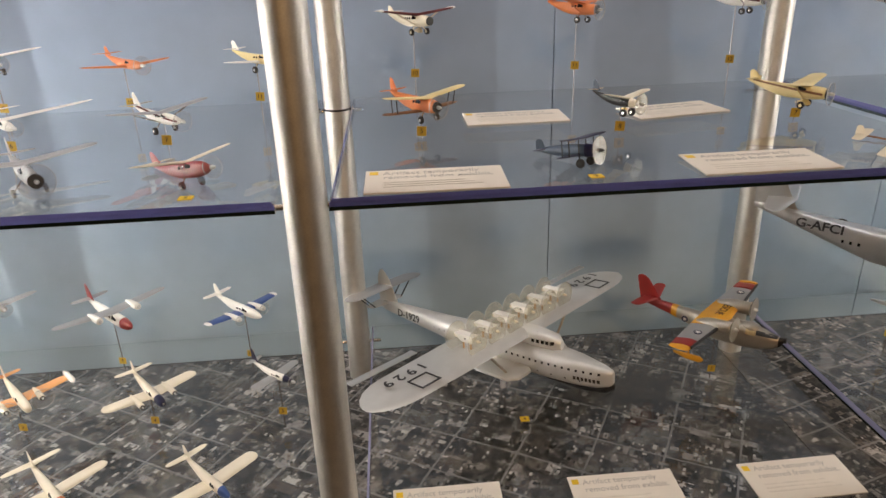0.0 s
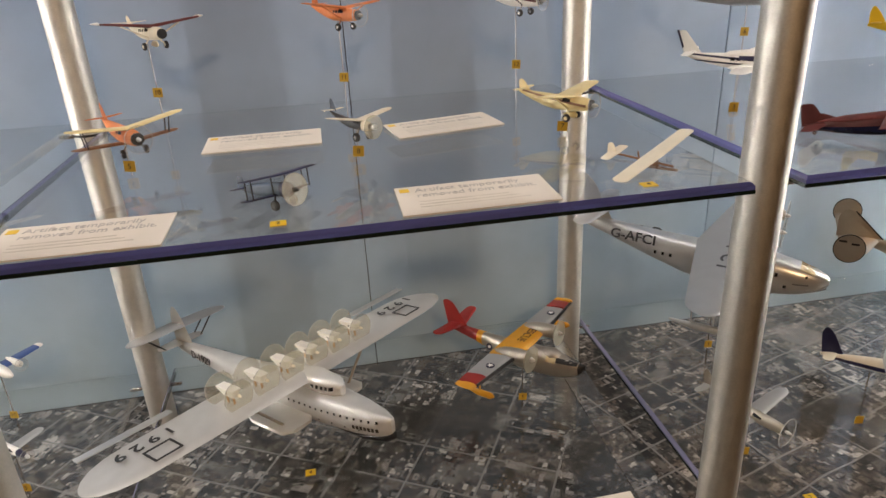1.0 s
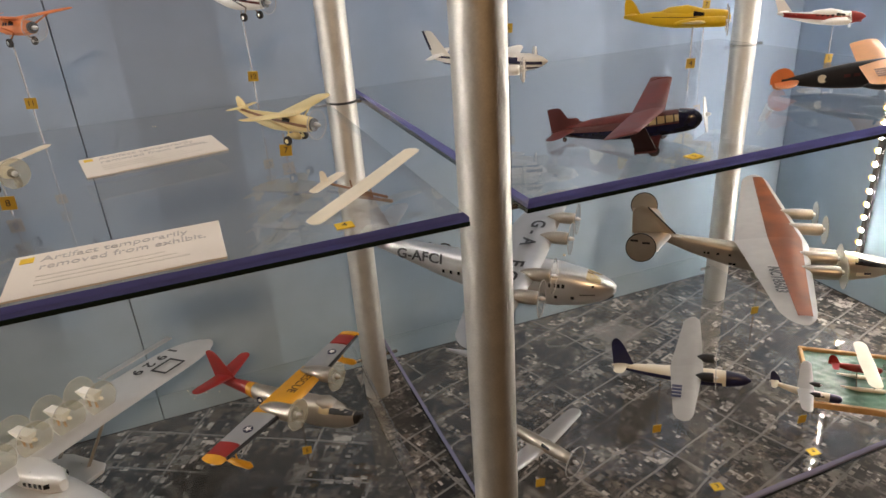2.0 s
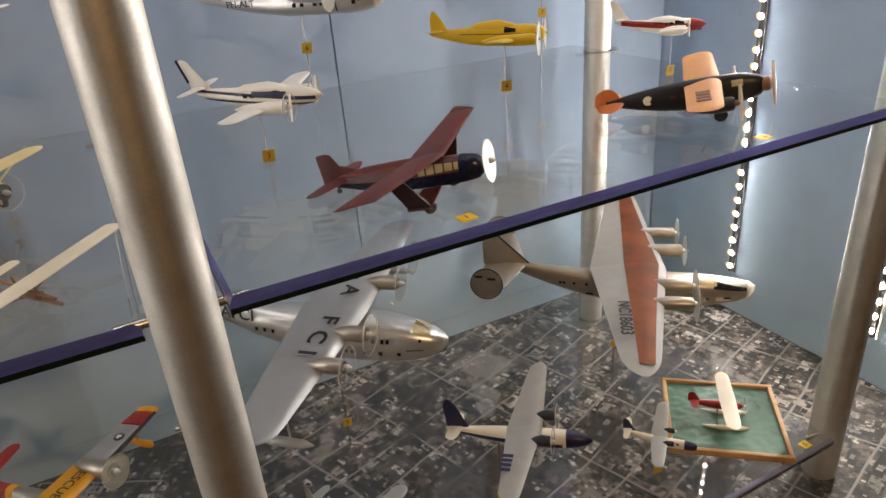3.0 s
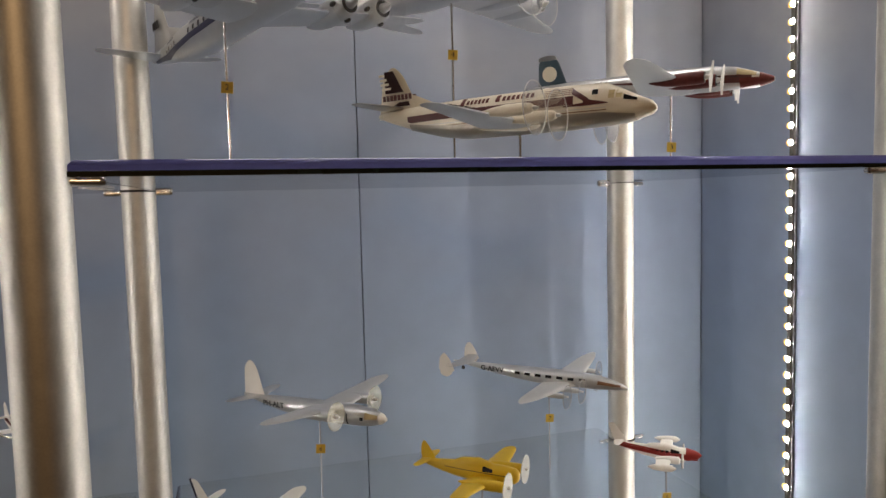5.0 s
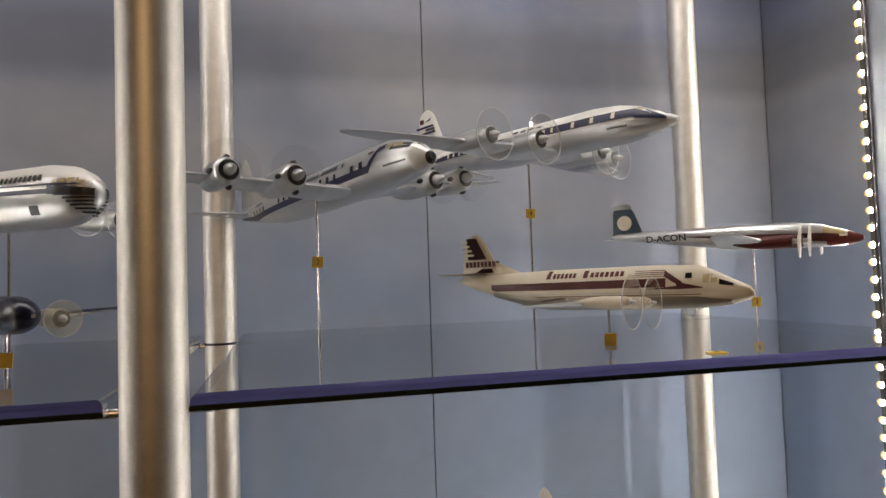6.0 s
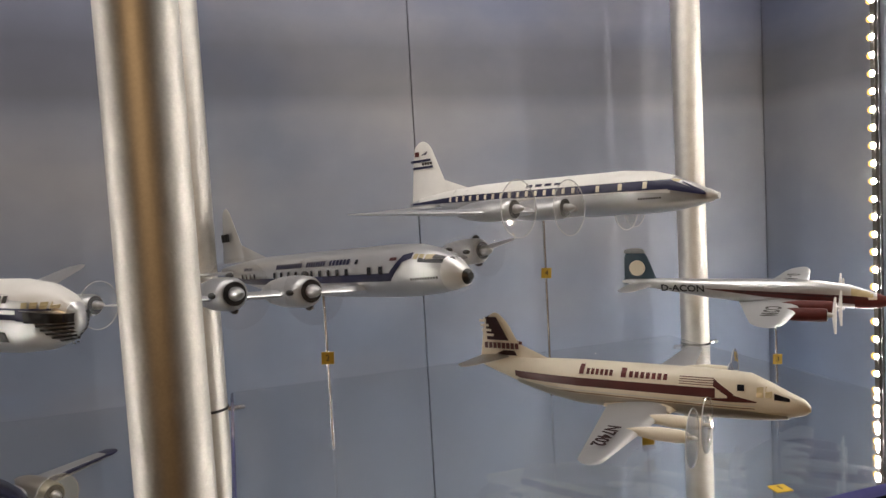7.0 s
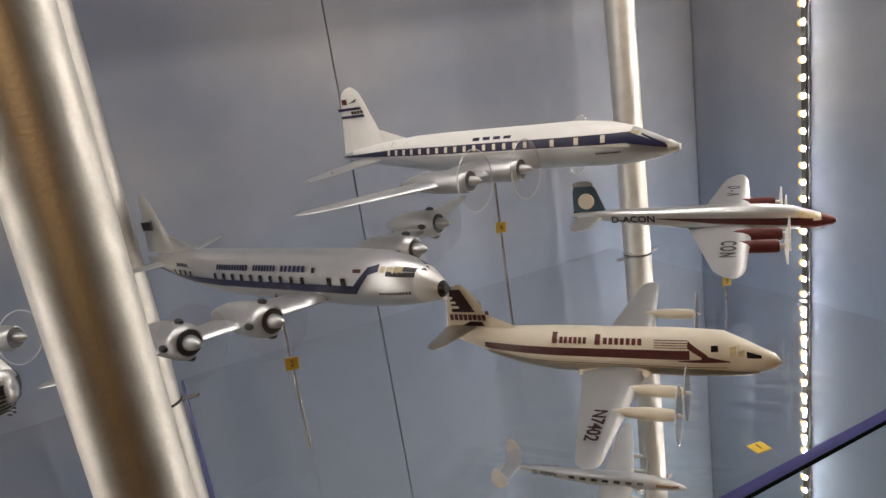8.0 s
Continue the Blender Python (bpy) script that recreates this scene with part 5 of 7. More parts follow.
    for s in (1, -1):
        part("wing", plane_half(bmesh.new(), 0.076, 0.1, -0.032, 0.032, 0, s * 0.32, -0.008, 0.004, 0.1, 0.12), SILVER, ob)
        nacelle(ob, SILVER, -0.03, 0.084, s * 0.073, -0.002, 0.0145, True, 0.036)
        nacelle(ob, SILVER, -0.045, 0.059, s * 0.146, 0.0, 0.014, True, 0.036)
    wing_pair(ob, SILVER, -0.188, 0.064, -0.205, 0.028, 0.142, 0.014, 0.008, 0.08, 0.15, "tailplane")
    rod(ob, (1.22, 1.205), SHELF_B, 1.953, 2.03, "4")


def airliner_piston():
    ob = model("silver_piston_airliner", "silver four-engined airliner with a dark blue cheatline", (0.92, 1.123, 1.982), -65.9, 4.0, 2.1)
    st = [(0.209, -0.007, 0.003, 0.003, 0.003), (0.204, -0.007, 0.0085, 0.008, 0.009), (0.188, -0.003, 0.0165, 0.0165, 0.017), (0.165, 0.0, 0.0225, 0.023, 0.0235), (0.14, 0.001, 0.0255, 0.0275, 0.0265), (0.1, 0.001, 0.027, 0.0295, 0.028), (-0.13, 0.003, 0.027, 0.0285, 0.027), (-0.2, 0.007, 0.0225, 0.0245, 0.0235), (-0.28, 0.012, 0.013, 0.0155, 0.0145), (-0.335, 0.016, 0.005, 0.007, 0.006), (-0.355, 0.017, 0.002, 0.003, 0.002)]
    part("fuselage", fuselage(bmesh.new(), st, 2.1, 28), SILVER, ob)
    part("nose_ring", fuselage(bmesh.new(), st, 2.1, 20, 0.186, 0.208, 0.0004), BRIGHT, ob, "bright nose cone")
    part("nose_cap", fuselage(bmesh.new(), st, 2.1, 16, 0.2055, 0.2105, 0.0009), BLACK, ob, "small black nose tip")
    cabin(ob, st, 0.158, 0.193, (0.0115, 0.0075), (0.0155, 0.0105), BLACK, 2.1, "anti_glare_panel", "dark nose panel")
    cabin(ob, st, 0.174, 0.192, (0.014, 0.0105), (0.0172, 0.0122), BLACK, 2.1, "anti_glare_panel", "dark nose panel")
    cabin(ob, st, 0.151, 0.174, (0.0148, 0.0128), (0.0198, 0.0172), COCKPIT, 2.1, label="amber cockpit windows")
    for xx in (0.157, 0.165):
        stripe(ob, st, xx, xx + 0.0012, 0.0135, 0.0196, SILVER, 2.1, "", "window_post", nx=1, lift=0.001)
    stripe(ob, st, -0.335, -0.25, (0.0095, -0.0045), (0.0125, 0.0035), NAVY, 2.1, "dark blue cheatline", nx=8)
    stripe(ob, st, -0.25, 0.118, (-0.0045, -0.0062), (0.0035, 0.0025), NAVY, 2.1, "dark blue cheatline", nx=22)
    stripe(ob, st, 0.117, 0.136, (-0.0062, 0.0115), (0.0035, 0.0195), NAVY, 2.1, "dark blue cheatline", nx=5)
    stripe(ob, st, 0.135, 0.149, (0.0125, 0.0155), (0.0195, 0.0215), NAVY, 2.1, "dark blue cheatline", nx=4)
    windows(ob, st, [-0.25, -0.233, -0.216, -0.199], 0.007, 0.0052, 0.0066, e=2.1)
    windows(ob, st, [-0.1326 + 0.01895 * i for i in range(10)], 0.0072, 0.006, 0.0072, e=2.1, slope=-0.007)
    windows(ob, st, [0.0817, 0.1025], 0.0058, 0.0072, 0.0082, e=2.1)
    windows(ob, st, [0.122], 0.0165, 0.011, 0.0032, MAROON_DK, 2.1)
    windows(ob, st, [0.056], 0.0165, 0.005, 0.005, e=2.1)
    for a, b, n in ((-0.1287, -0.062, 12), (-0.052, -0.008, 8), (0.0, 0.0443, 6)):
        bars(ob, st, a, b, 0.0175, 0.0058, n, NAVY, 2.1)
    bars(ob, st, 0.148, 0.184, -0.0052, 0.0026, 11, INK, 2.1)
    bars(ob, st, -0.24, -0.205, 0.017, 0.0042, 6, NAVY, 2.1)
    fin(ob, SILVER, -0.262, 0.085, -0.304, 0.02, 0.028, 0.112, th=0.09, rnd=0.12)
    fin(ob, SILVER, -0.19, 0.12, -0.28, 0.03, 0.028, 0.055, th=0.05, rnd=0.05, name="fin_fillet")
    for s in (-1, 1):
        for k in range(3):
            part("name_bar", box(bmesh.new(), -0.33 + k * 0.0092, -0.3235 + k * 0.0092, s * 0.0046 - 0.0006, s * 0.0046 + 0.0006, 0.061, 0.073), BLACK, ob, smooth=0)
    for s in (1, -1):
        part("wing", plane_half(bmesh.new(), 0.07, 0.088, 0.03, 0.03, 0, s * 0.277, -0.018, 0.012, 0.1, 0.12), SILVER, ob)
        for y, x0, x1, z in ((0.1, -0.025, 0.082, -0.004), (0.17, -0.03, 0.06, 0.005)):
            nacelle(ob, SILVER, x0, x1, s * y, z, 0.0168, True, 0.034, CLEAR_DISC, mouth=0.74, rim=False)
            for dy, dz in ((0.003, 0.0172), (0.003, -0.0172), (-0.0172, 0.001)):
                bm = bmesh.new()
                bmesh.ops.create_icosphere(bm, subdivisions=2, radius=0.0034)
                bmesh.ops.scale(bm, vec=(1.9, 1, 1), verts=bm.verts)
                bmesh.ops.translate(bm, vec=(x1 - 0.013, s * y + dy, z + dz), verts=bm.verts)
                part("exhaust", bm, BLACK, ob)
    wing_pair(ob, SILVER, -0.285, 0.052, -0.305, 0.025, 0.1, 0.012, 0.02, 0.08, 0.15, "tailplane")
    rod(ob, (0.89, 1.131), SHELF_B, 1.884, 1.968, "2")


def airliner_turbine():
    ob = model("maroon_striped_airliner", "cream airliner with a maroon stripe and four slim engines", (1.232, 0.989, 1.831), -50.0, 0.5, 1.5)
    st = [(0.17, -0.003, 0.003, 0.003, 0.003), (0.165, -0.002, 0.0085, 0.008, 0.008), (0.15, 0.0, 0.0145, 0.013, 0.0135), (0.135, 0.0015, 0.0185, 0.0195, 0.0175), (0.115, 0.004, 0.022, 0.0265, 0.0215), (0.07, 0.005, 0.0245, 0.0275, 0.024), (-0.07, 0.006, 0.0245, 0.0265, 0.0245), (-0.11, 0.009, 0.021, 0.0225, 0.0215), (-0.155, 0.0145, 0.0135, 0.0155, 0.0155), (-0.195, 0.02, 0.006, 0.008, 0.008), (-0.215, 0.022, 0.002, 0.002, 0.002)]
    part("fuselage", fuselage(bmesh.new(), st, 2.1, 28), CREAM, ob)
    bm = bmesh.new()
    fuselage(bm, [(x, z - 0.008, w * 0.99, -0.006, hd - 0.007) for x, z, w, hu, hd in st if -0.18 < x < 0.16], 2.1, 24)
    part("belly", bm, SILVER_WARM, ob, "bare silver belly")
    stripe(ob, st, -0.151, 0.082, (0.0075, 0.0075), (0.0165, 0.0175), MAROON_DK, 2.1, "maroon cheatline", nx=20)
    stripe(ob, st, -0.158, -0.15, (0.0095, 0.0075), (0.0165, 0.0165), MAROON_DK, 2.1, "maroon cheatline", nx=2)
    stripe(ob, st, 0.08, 0.1, (0.0195, 0.0065), (0.0265, 0.013), MAROON_DK, 2.1, "maroon emblem wedge", nx=5, lift=0.001)
    stripe(ob, st, 0.094, 0.122, (0.0045, 0.0055), (0.013, 0.0065), MAROON_DK, 2.1, "maroon emblem wedge", nx=5, lift=0.001)
    stripe(ob, st, 0.07, 0.094, (0.0055, 0.0045), (0.0065, 0.0085), MAROON_DK, 2.1, "maroon emblem wedge", nx=5, lift=0.001)
    for k in range(4):
        stripe(ob, st, 0.045, 0.08, 0.0195 + 0.0022 * k, 0.0202 + 0.0022 * k, MAROON, 2.1, "", "pinstripe", nx=4)
    stripe(ob, st, -0.16, 0.12, (0.002, 0.001), (0.003, 0.0018), SILVER, 2.1, "", "pinstripe", nx=16)
    stripe(ob, st, -0.16, 0.12, (-0.001, -0.002), (0.0, -0.001), BROWN, 2.1, "", "pinstripe", nx=16)
    for a, b, z, h, n in ((-0.07, -0.0615, 0.026, 0.0095, 1), (-0.061, -0.028, 0.0245, 0.0058, 6), (-0.02, -0.011, 0.0255, 0.0088, 1), (-0.0105, 0.034, 0.0245, 0.0058, 7)):
        bars(ob, st, a, b, z, h, n, MAROON, 2.1)
    windows(ob, st, [0.107], 0.0195, 0.007, 0.006, e=2.1)
    windows(ob, st, [0.125, 0.133], 0.0155, 0.0062, 0.0095, COCKPIT, 2.1)
    cabin(ob, st, 0.138, 0.152, (0.0085, 0.0065), (0.0145, 0.009), DARK_GLASS, 2.1, "anti_glare_panel", "dark nose panel")
    fin(ob, CREAM, -0.143, 0.072, -0.177, 0.026, 0.018, 0.087, th=0.1, rnd=0.3)
    fin(ob, CREAM, -0.1, 0.07, -0.155, 0.02, 0.024, 0.047, th=0.07, rnd=0.05, name="fin_fillet")
    for s in (-1, 1):
        bm = bmesh.new()
        g = lambda z: -0.146 - 0.038 * (z - 0.018) / 0.069
        for z0, z1 in ((0.052, 0.082), (0.033, 0.039)):
            vs = [bm.verts.new(p) for p in ((g(z0) - 0.004, s * 0.0048, z0), (g(z0) - 0.035, s * 0.0046, z0), (g(z1) - 0.02, s * 0.0036, z1), (g(z1) - 0.004, s * 0.004, z1))]
            bm.faces.new(vs)
        part("fin_panel", bm, FIN_MAROON, ob, "blackish maroon fin panel", 0)
        for k in range(4):
            z = 0.057 + 0.0062 * k
            part("fin_bar", box(bmesh.new(), g(z) - 0.037 + 0.002 * k, g(z) - 0.022, s * 0.0052 - 0.0005, s * 0.0052 + 0.0005, z, z + 0.003), CREAM, ob, smooth=0)
        for k in range(8):
            part("name_bar", box(bmesh.new(), -0.203 + k * 0.0062, -0.1985 + k * 0.0062, s * 0.0056 - 0.0005, s * 0.0056 + 0.0005, 0.0415, 0.049), MAROON_DK, ob, smooth=0)
    for s in (1, -1):
        part("wing", plane_half(bmesh.new(), 0.037, 0.077, 0.022, 0.021, 0, s * 0.222, -0.0125, 0.001, 0.11, 0.06), GREY_SILVER, ob)
        part("wing_fillet", plane_half(bmesh.new(), 0.047, 0.092, 0.037, 0.075, 0, s * 0.034, -0.0115, -0.0115, 0.12, 0.02), CREAM, ob)
        for y, x1, z in ((0.068, 0.08, -0.007), (0.12, 0.077, -0.0025)):
            bm = bmesh.new()
            spun(bm, s * y, z, [(0.012, 0.001), (0.028, 0.0045), (0.045, 0.0066), (x1 - 0.012, 0.0066), (x1 - 0.003, 0.0055), (x1, 0.0035)], 16)
            part("engine_nacelle", bm, CREAM, ob, "slim cream engine nacelle")
            disc(ob, x1 + 0.002, s * y, z, 0.028, ACETATE, 0.0022)
    wing_text(ob, "N7402", 0.0065, -0.155, 0.0033, 0.0188, FIN_MAROON, stretch=1.05)
    wing_pair(ob, SILVER_WARM, -0.17, 0.042, -0.19, 0.02, 0.074, 0.03, 0.034, 0.08, 0.2, "tailplane")
    rod(ob, (1.235, 0.99), SHELF_B, 1.775, 1.815, "")
    return ob


def airliner_prewar():
    ob = model("silver_maroon_airliner", "silver pre-war airliner with maroon engines and blue-grey tail", (1.536, 1.123, 1.899), -50.0, 0.3, 1.9)
    st = [(0.157, -0.005, 0.002, 0.002, 0.002), (0.152, -0.005, 0.006, 0.005, 0.005), (0.132, -0.003, 0.012, 0.0115, 0.0125), (0.105, 0.0015, 0.015, 0.0165, 0.0165), (0.07, 0.004, 0.0165, 0.019, 0.019), (0.0, 0.006, 0.0165, 0.0195, 0.019), (-0.08, 0.0105, 0.014, 0.0145, 0.014), (-0.15, 0.016, 0.0085, 0.0095, 0.009), (-0.2, 0.0195, 0.003, 0.005, 0.004), (-0.213, 0.02, 0.001, 0.002, 0.002)]
    part("fuselage", fuselage(bmesh.new(), st, 2.2, 24), SILVER, ob)
    stripe(ob, st, -0.082, 0.0, (0.0115, 0.0015), (0.0125, 0.0095), MAROON_DK, 2.2, "maroon cheatline", nx=10)
    stripe(ob, st, 0.0, 0.128, (0.0015, -0.0085), (0.0095, 0.004), MAROON_DK, 2.2, "maroon cheatline", nx=14)
    stripe(ob, st, -0.04, 0.11, (0.0085, 0.0015), (0.0096, 0.0026), BLACK, 2.2, "", "pinstripe", nx=10, lift=0.0009)
    part("nose_cap", fuselage(bmesh.new(), st, 2.2, 16, 0.138, 0.1565, 0.0008), MAROON, ob, "maroon nose")
    stripe(ob, st, 0.112, 0.143, (-0.0145, -0.0115), (-0.001, -0.001), MAROON, 2.2, "maroon nose", nx=6, lift=0.0007)
    cabin(ob, st, 0.108, 0.134, (0.005, 0.0015), (0.0145, 0.0075), COCKPIT, 2.2, label="amber flight deck windows")
    side_text(ob, "D-ACON", st, -0.116, 0.0115, 0.0145, e=2.2, stretch=1.15)
    fin(ob, TEAL, -0.155, 0.055, -0.176, 0.032, 0.016, 0.074, th=0.1, rnd=0.3, label="blue-grey fin with a pale disc")
    for s in (-1, 1):
        part("fin_disc", tube(bmesh.new(), (-0.187, s * 0.003, 0.0425), (-0.187, s * 0.0058, 0.0425), 0.0125, n=28), CREAM, ob, "plain pale disc")
        part("fin_cap", plane_half(bmesh.new(), -0.1745, 0.0345, -0.1765, 0.0315, 0.066, 0.0745, 0, 0, 0.11, 0.6, True), SILVER, ob)
        part("wing", plane_half(bmesh.new(), 0.051, 0.088, 0.044, 0.03, 0, s * 0.252, -0.01, 0.008, 0.1, 0.16), GREY_SILVER, ob)
        nacelle(ob, MAROON, 0.01, 0.088, s * 0.055, -0.005, 0.0095, True, 0.0)
        nacelle(ob, MAROON, 0.008, 0.083, s * 0.105, -0.005, 0.009, True, 0.0)
        for y, x, z in ((0.055, 0.096, -0.005), (0.105, 0.091, -0.005)):
            bm = bmesh.new()
            for a in (65, 245):
                d = Vector((0.05, math.cos(radians(a)), math.sin(radians(a)))) * 0.024
                tube(bm, (x, s * y, z), (x + d.x, s * y + d.y, z + d.z), 0.0028, 0.0012, 8)
            part("propeller", bm, WHITE, ob, "white two-bladed propeller")
    for ch, y in (("C", -0.12), ("O", -0.142), ("N", -0.166), ("A", 0.125), ("-", 0.148), ("D", 0.17)):
        wing_text(ob, ch, 0.022, y, 0.0062, 0.027, INK, stretch=0.9)
    wing_pair(ob, SILVER, -0.162, 0.044, -0.178, 0.026, 0.072, 0.014, 0.014, 0.08, 0.25, "tailplane")
    rod(ob, (1.542, 1.112), SHELF_B, 1.806, 1.885, "3")


def airliner_double_deck():
    ob = model("double_deck_airliner", "white and silver double-deck airliner with a striped chin", (0.48, 1.19, 1.969), -37.0, -0.4, 0.8)
    st = [(0.204, 0.0, 0.006, 0.007, 0.008), (0.199, 0.0, 0.014, 0.016, 0.016), (0.186, 0.002, 0.021, 0.023, 0.028), (0.165, 0.004, 0.026, 0.03, 0.037), (0.13, 0.005, 0.0275, 0.034, 0.042), (-0.06, 0.005, 0.0275, 0.034, 0.042), (-0.13, 0.01, 0.023, 0.027, 0.031), (-0.2, 0.018, 0.013, 0.016, 0.014), (-0.25, 0.024, 0.006, 0.008, 0.006), (-0.263, 0.026, 0.002, 0.002, 0.002)]
    part("fuselage", fuselage(bmesh.new(), st, 2.2, 28), SILVER, ob)
    bm = bmesh.new()
    fuselage(bm, [(x, z + 0.0004, w * 0.99, hu + 0.0006, -0.3 * hu) for x, z, w, hu, hd in st if -0.25 < x < 0.2], 2.2, 24)
    part("roof_cap", bm, WHITE, ob, "white cabin roof")
    stripe(ob, st, -0.24, 0.188, (0.022, 0.0105), (0.024, 0.0125), NAVY, 2.2, "thin dark line", "pinstripe", nx=20, lift=0.0012)
    stripe(ob, st, -0.22, 0.2, (0.012, 0.0005), (0.0155, 0.0065), NAVY, 2.2, "dark blue window band", nx=20, lift=0.0012)
    stripe(ob, st, 0.15, 0.199, (0.001, -0.0015), (0.012, 0.006), NAVY, 2.2, "dark blue window band", nx=8, lift=0.0014)
    stripe(ob, st, 0.16, 0.2036, (-0.001, -0.0025), (0.0105, 0.006), BLACK, 2.2, "black nose band", nx=14, lift=0.0016)
    for k in range(6):
        stripe(ob, st, 0.172 + 0.004 * k, 0.2034 - 0.0014 * k, -0.0055 - 0.0042 * k, -0.0032 - 0.0042 * k, BLACK, 2.2, "", "chin_stripe", nx=12, lift=0.0014)
    windows(ob, st, [0.19, 0.18, 0.17, 0.16], 0.0155, 0.0075, 0.0065, COCKPIT, 2.2)
    windows(ob, st, [-0.15 + 0.02 * i for i in range(14)], 0.0065, 0.004, 0.0045, e=2.2)
    bars(ob, st, 0.04, 0.14, 0.022, 0.007, 12, INK, 2.2)
    windows(ob, st, [0.125], -0.016, 0.016, 0.011, BLACK, 2.2)
    fin(ob, WHITE, -0.165, 0.1, -0.215, 0.05, 0.022, 0.13, th=0.08, rnd=0.25)
    for s in (1, -1):
        part("wing", plane_half(bmesh.new(), 0.065, 0.085, -0.06, 0.032, 0, s * 0.26, -0.012, 0.028, 0.1, 0.12), SILVER, ob)
        nacelle(ob, SILVER, -0.03, 0.078, s * 0.075, -0.01, 0.015, True, 0.031)
        nacelle(ob, SILVER, -0.045, 0.062, s * 0.15, -0.014, 0.0145, True, 0.031)
    wing_pair(ob, SILVER, -0.195, 0.055, -0.22, 0.03, 0.1, 0.03, 0.036, 0.08, 0.2, "tailplane")
    rod(ob, (0.51, 1.175), SHELF_B, 1.94, 1.96, "1")


airliner_turboprop()
airliner_piston()
airliner_turbine()
airliner_prewar()
airliner_double_deck()
m = light_model("dark_nosed_twin", "silver twin with a dark blue nose and grey wings", (0.569, 0.979, 1.835), -52, 0.22, 0.24, SILVER_WARM, GREY_SILVER, twin=True, nose_mat=INKY, nose_len=0.3, w=0.0165, h=0.0185, chord=0.046, tip=0.02, radial=True, prop=0.0185, prop_mat=AGED_ACETATE, windows_n=4, fin_h=0.045, nose_f=0.4, nac_mat=SILVER_WARM, tail_z=0.012, blunt=0.35, tip_mat=NAVY)
for s in (-1, 1):
    part("leading_edge", tube(bmesh.new(), (0.021, s * 0.05, -0.0005), (0.0125, s * 0.112, 0.0015), 0.0022, 0.0012, 8), NAVY, m, "navy leading edge")
rod(m, (0.576, 0.979), SHELF_B, 1.79, 1.825, "")

# ---------------------------------------------------------------- middle glass, east bay
def high_wing_airliner():
    ob = model("tall_finned_twin", "silver shoulder-winged twin with a tall white fin", (1.021, 1.308, 1.391), -43.5, 0.7, -1.9)
    st = [(0.114, -0.001, 0.003, 0.003, 0.003), (0.108, -0.001, 0.008, 0.008, 0.008), (0.09, 0.0, 0.0135, 0.0135, 0.014), (0.06, 0.0, 0.0165, 0.017, 0.0165), (-0.03, 0.0, 0.0165, 0.017, 0.0165), (-0.09, 0.004, 0.0125, 0.012, 0.0125), (-0.14, 0.009, 0.007, 0.006, 0.0065), (-0.175, 0.013, 0.002, 0.002, 0.002)]
    part("fuselage", fuselage(bmesh.new(), st, 2.1, 24), SILVER, ob)
    part("nose_cone", fuselage(bmesh.new(), st, 2.1, 16, 0.105, 0.115, 0.0006), WHITE, ob)
    cabin(ob, st, 0.083, 0.104, (-0.001, 0.0), (0.0095, 0.0055), COCKPIT, 2.1, label="amber flight deck windows")
    windows(ob, st, [0.078, 0.03, 0.02, 0.0, -0.012], -0.001, 0.006, 0.006, e=2.1)
    stripe(ob, st, 0.05, 0.0525, -0.012, 0.006, BLACK, 2.1, "", "band", nx=1)
    side_text(ob, "PH-ALT", st, -0.1, 0.0045, 0.0125, e=2.1, stretch=1.2)
    wing_pair(ob, WING_SILVER, 0.045, 0.062, 0.025, 0.026, 0.17, 0.011, 0.026, 0.1, 0.2)
    for s in (1, -1):
        nacelle(ob, SILVER, -0.01, 0.055, s * 0.055, 0.012, 0.0095, True, 0.022, MILKY)
    fin(ob, WHITE, -0.128, 0.046, -0.15, 0.024, 0.008, 0.073, th=0.1, rnd=0.3, label="tall white fin")
    wing_pair(ob, SILVER, -0.13, 0.036, -0.145, 0.02, 0.065, 0.012, 0.016, 0.08, 0.25, "tailplane")
    rod(ob, (1.009, 1.304), SHELF_A, 1.331, 1.376, "6")


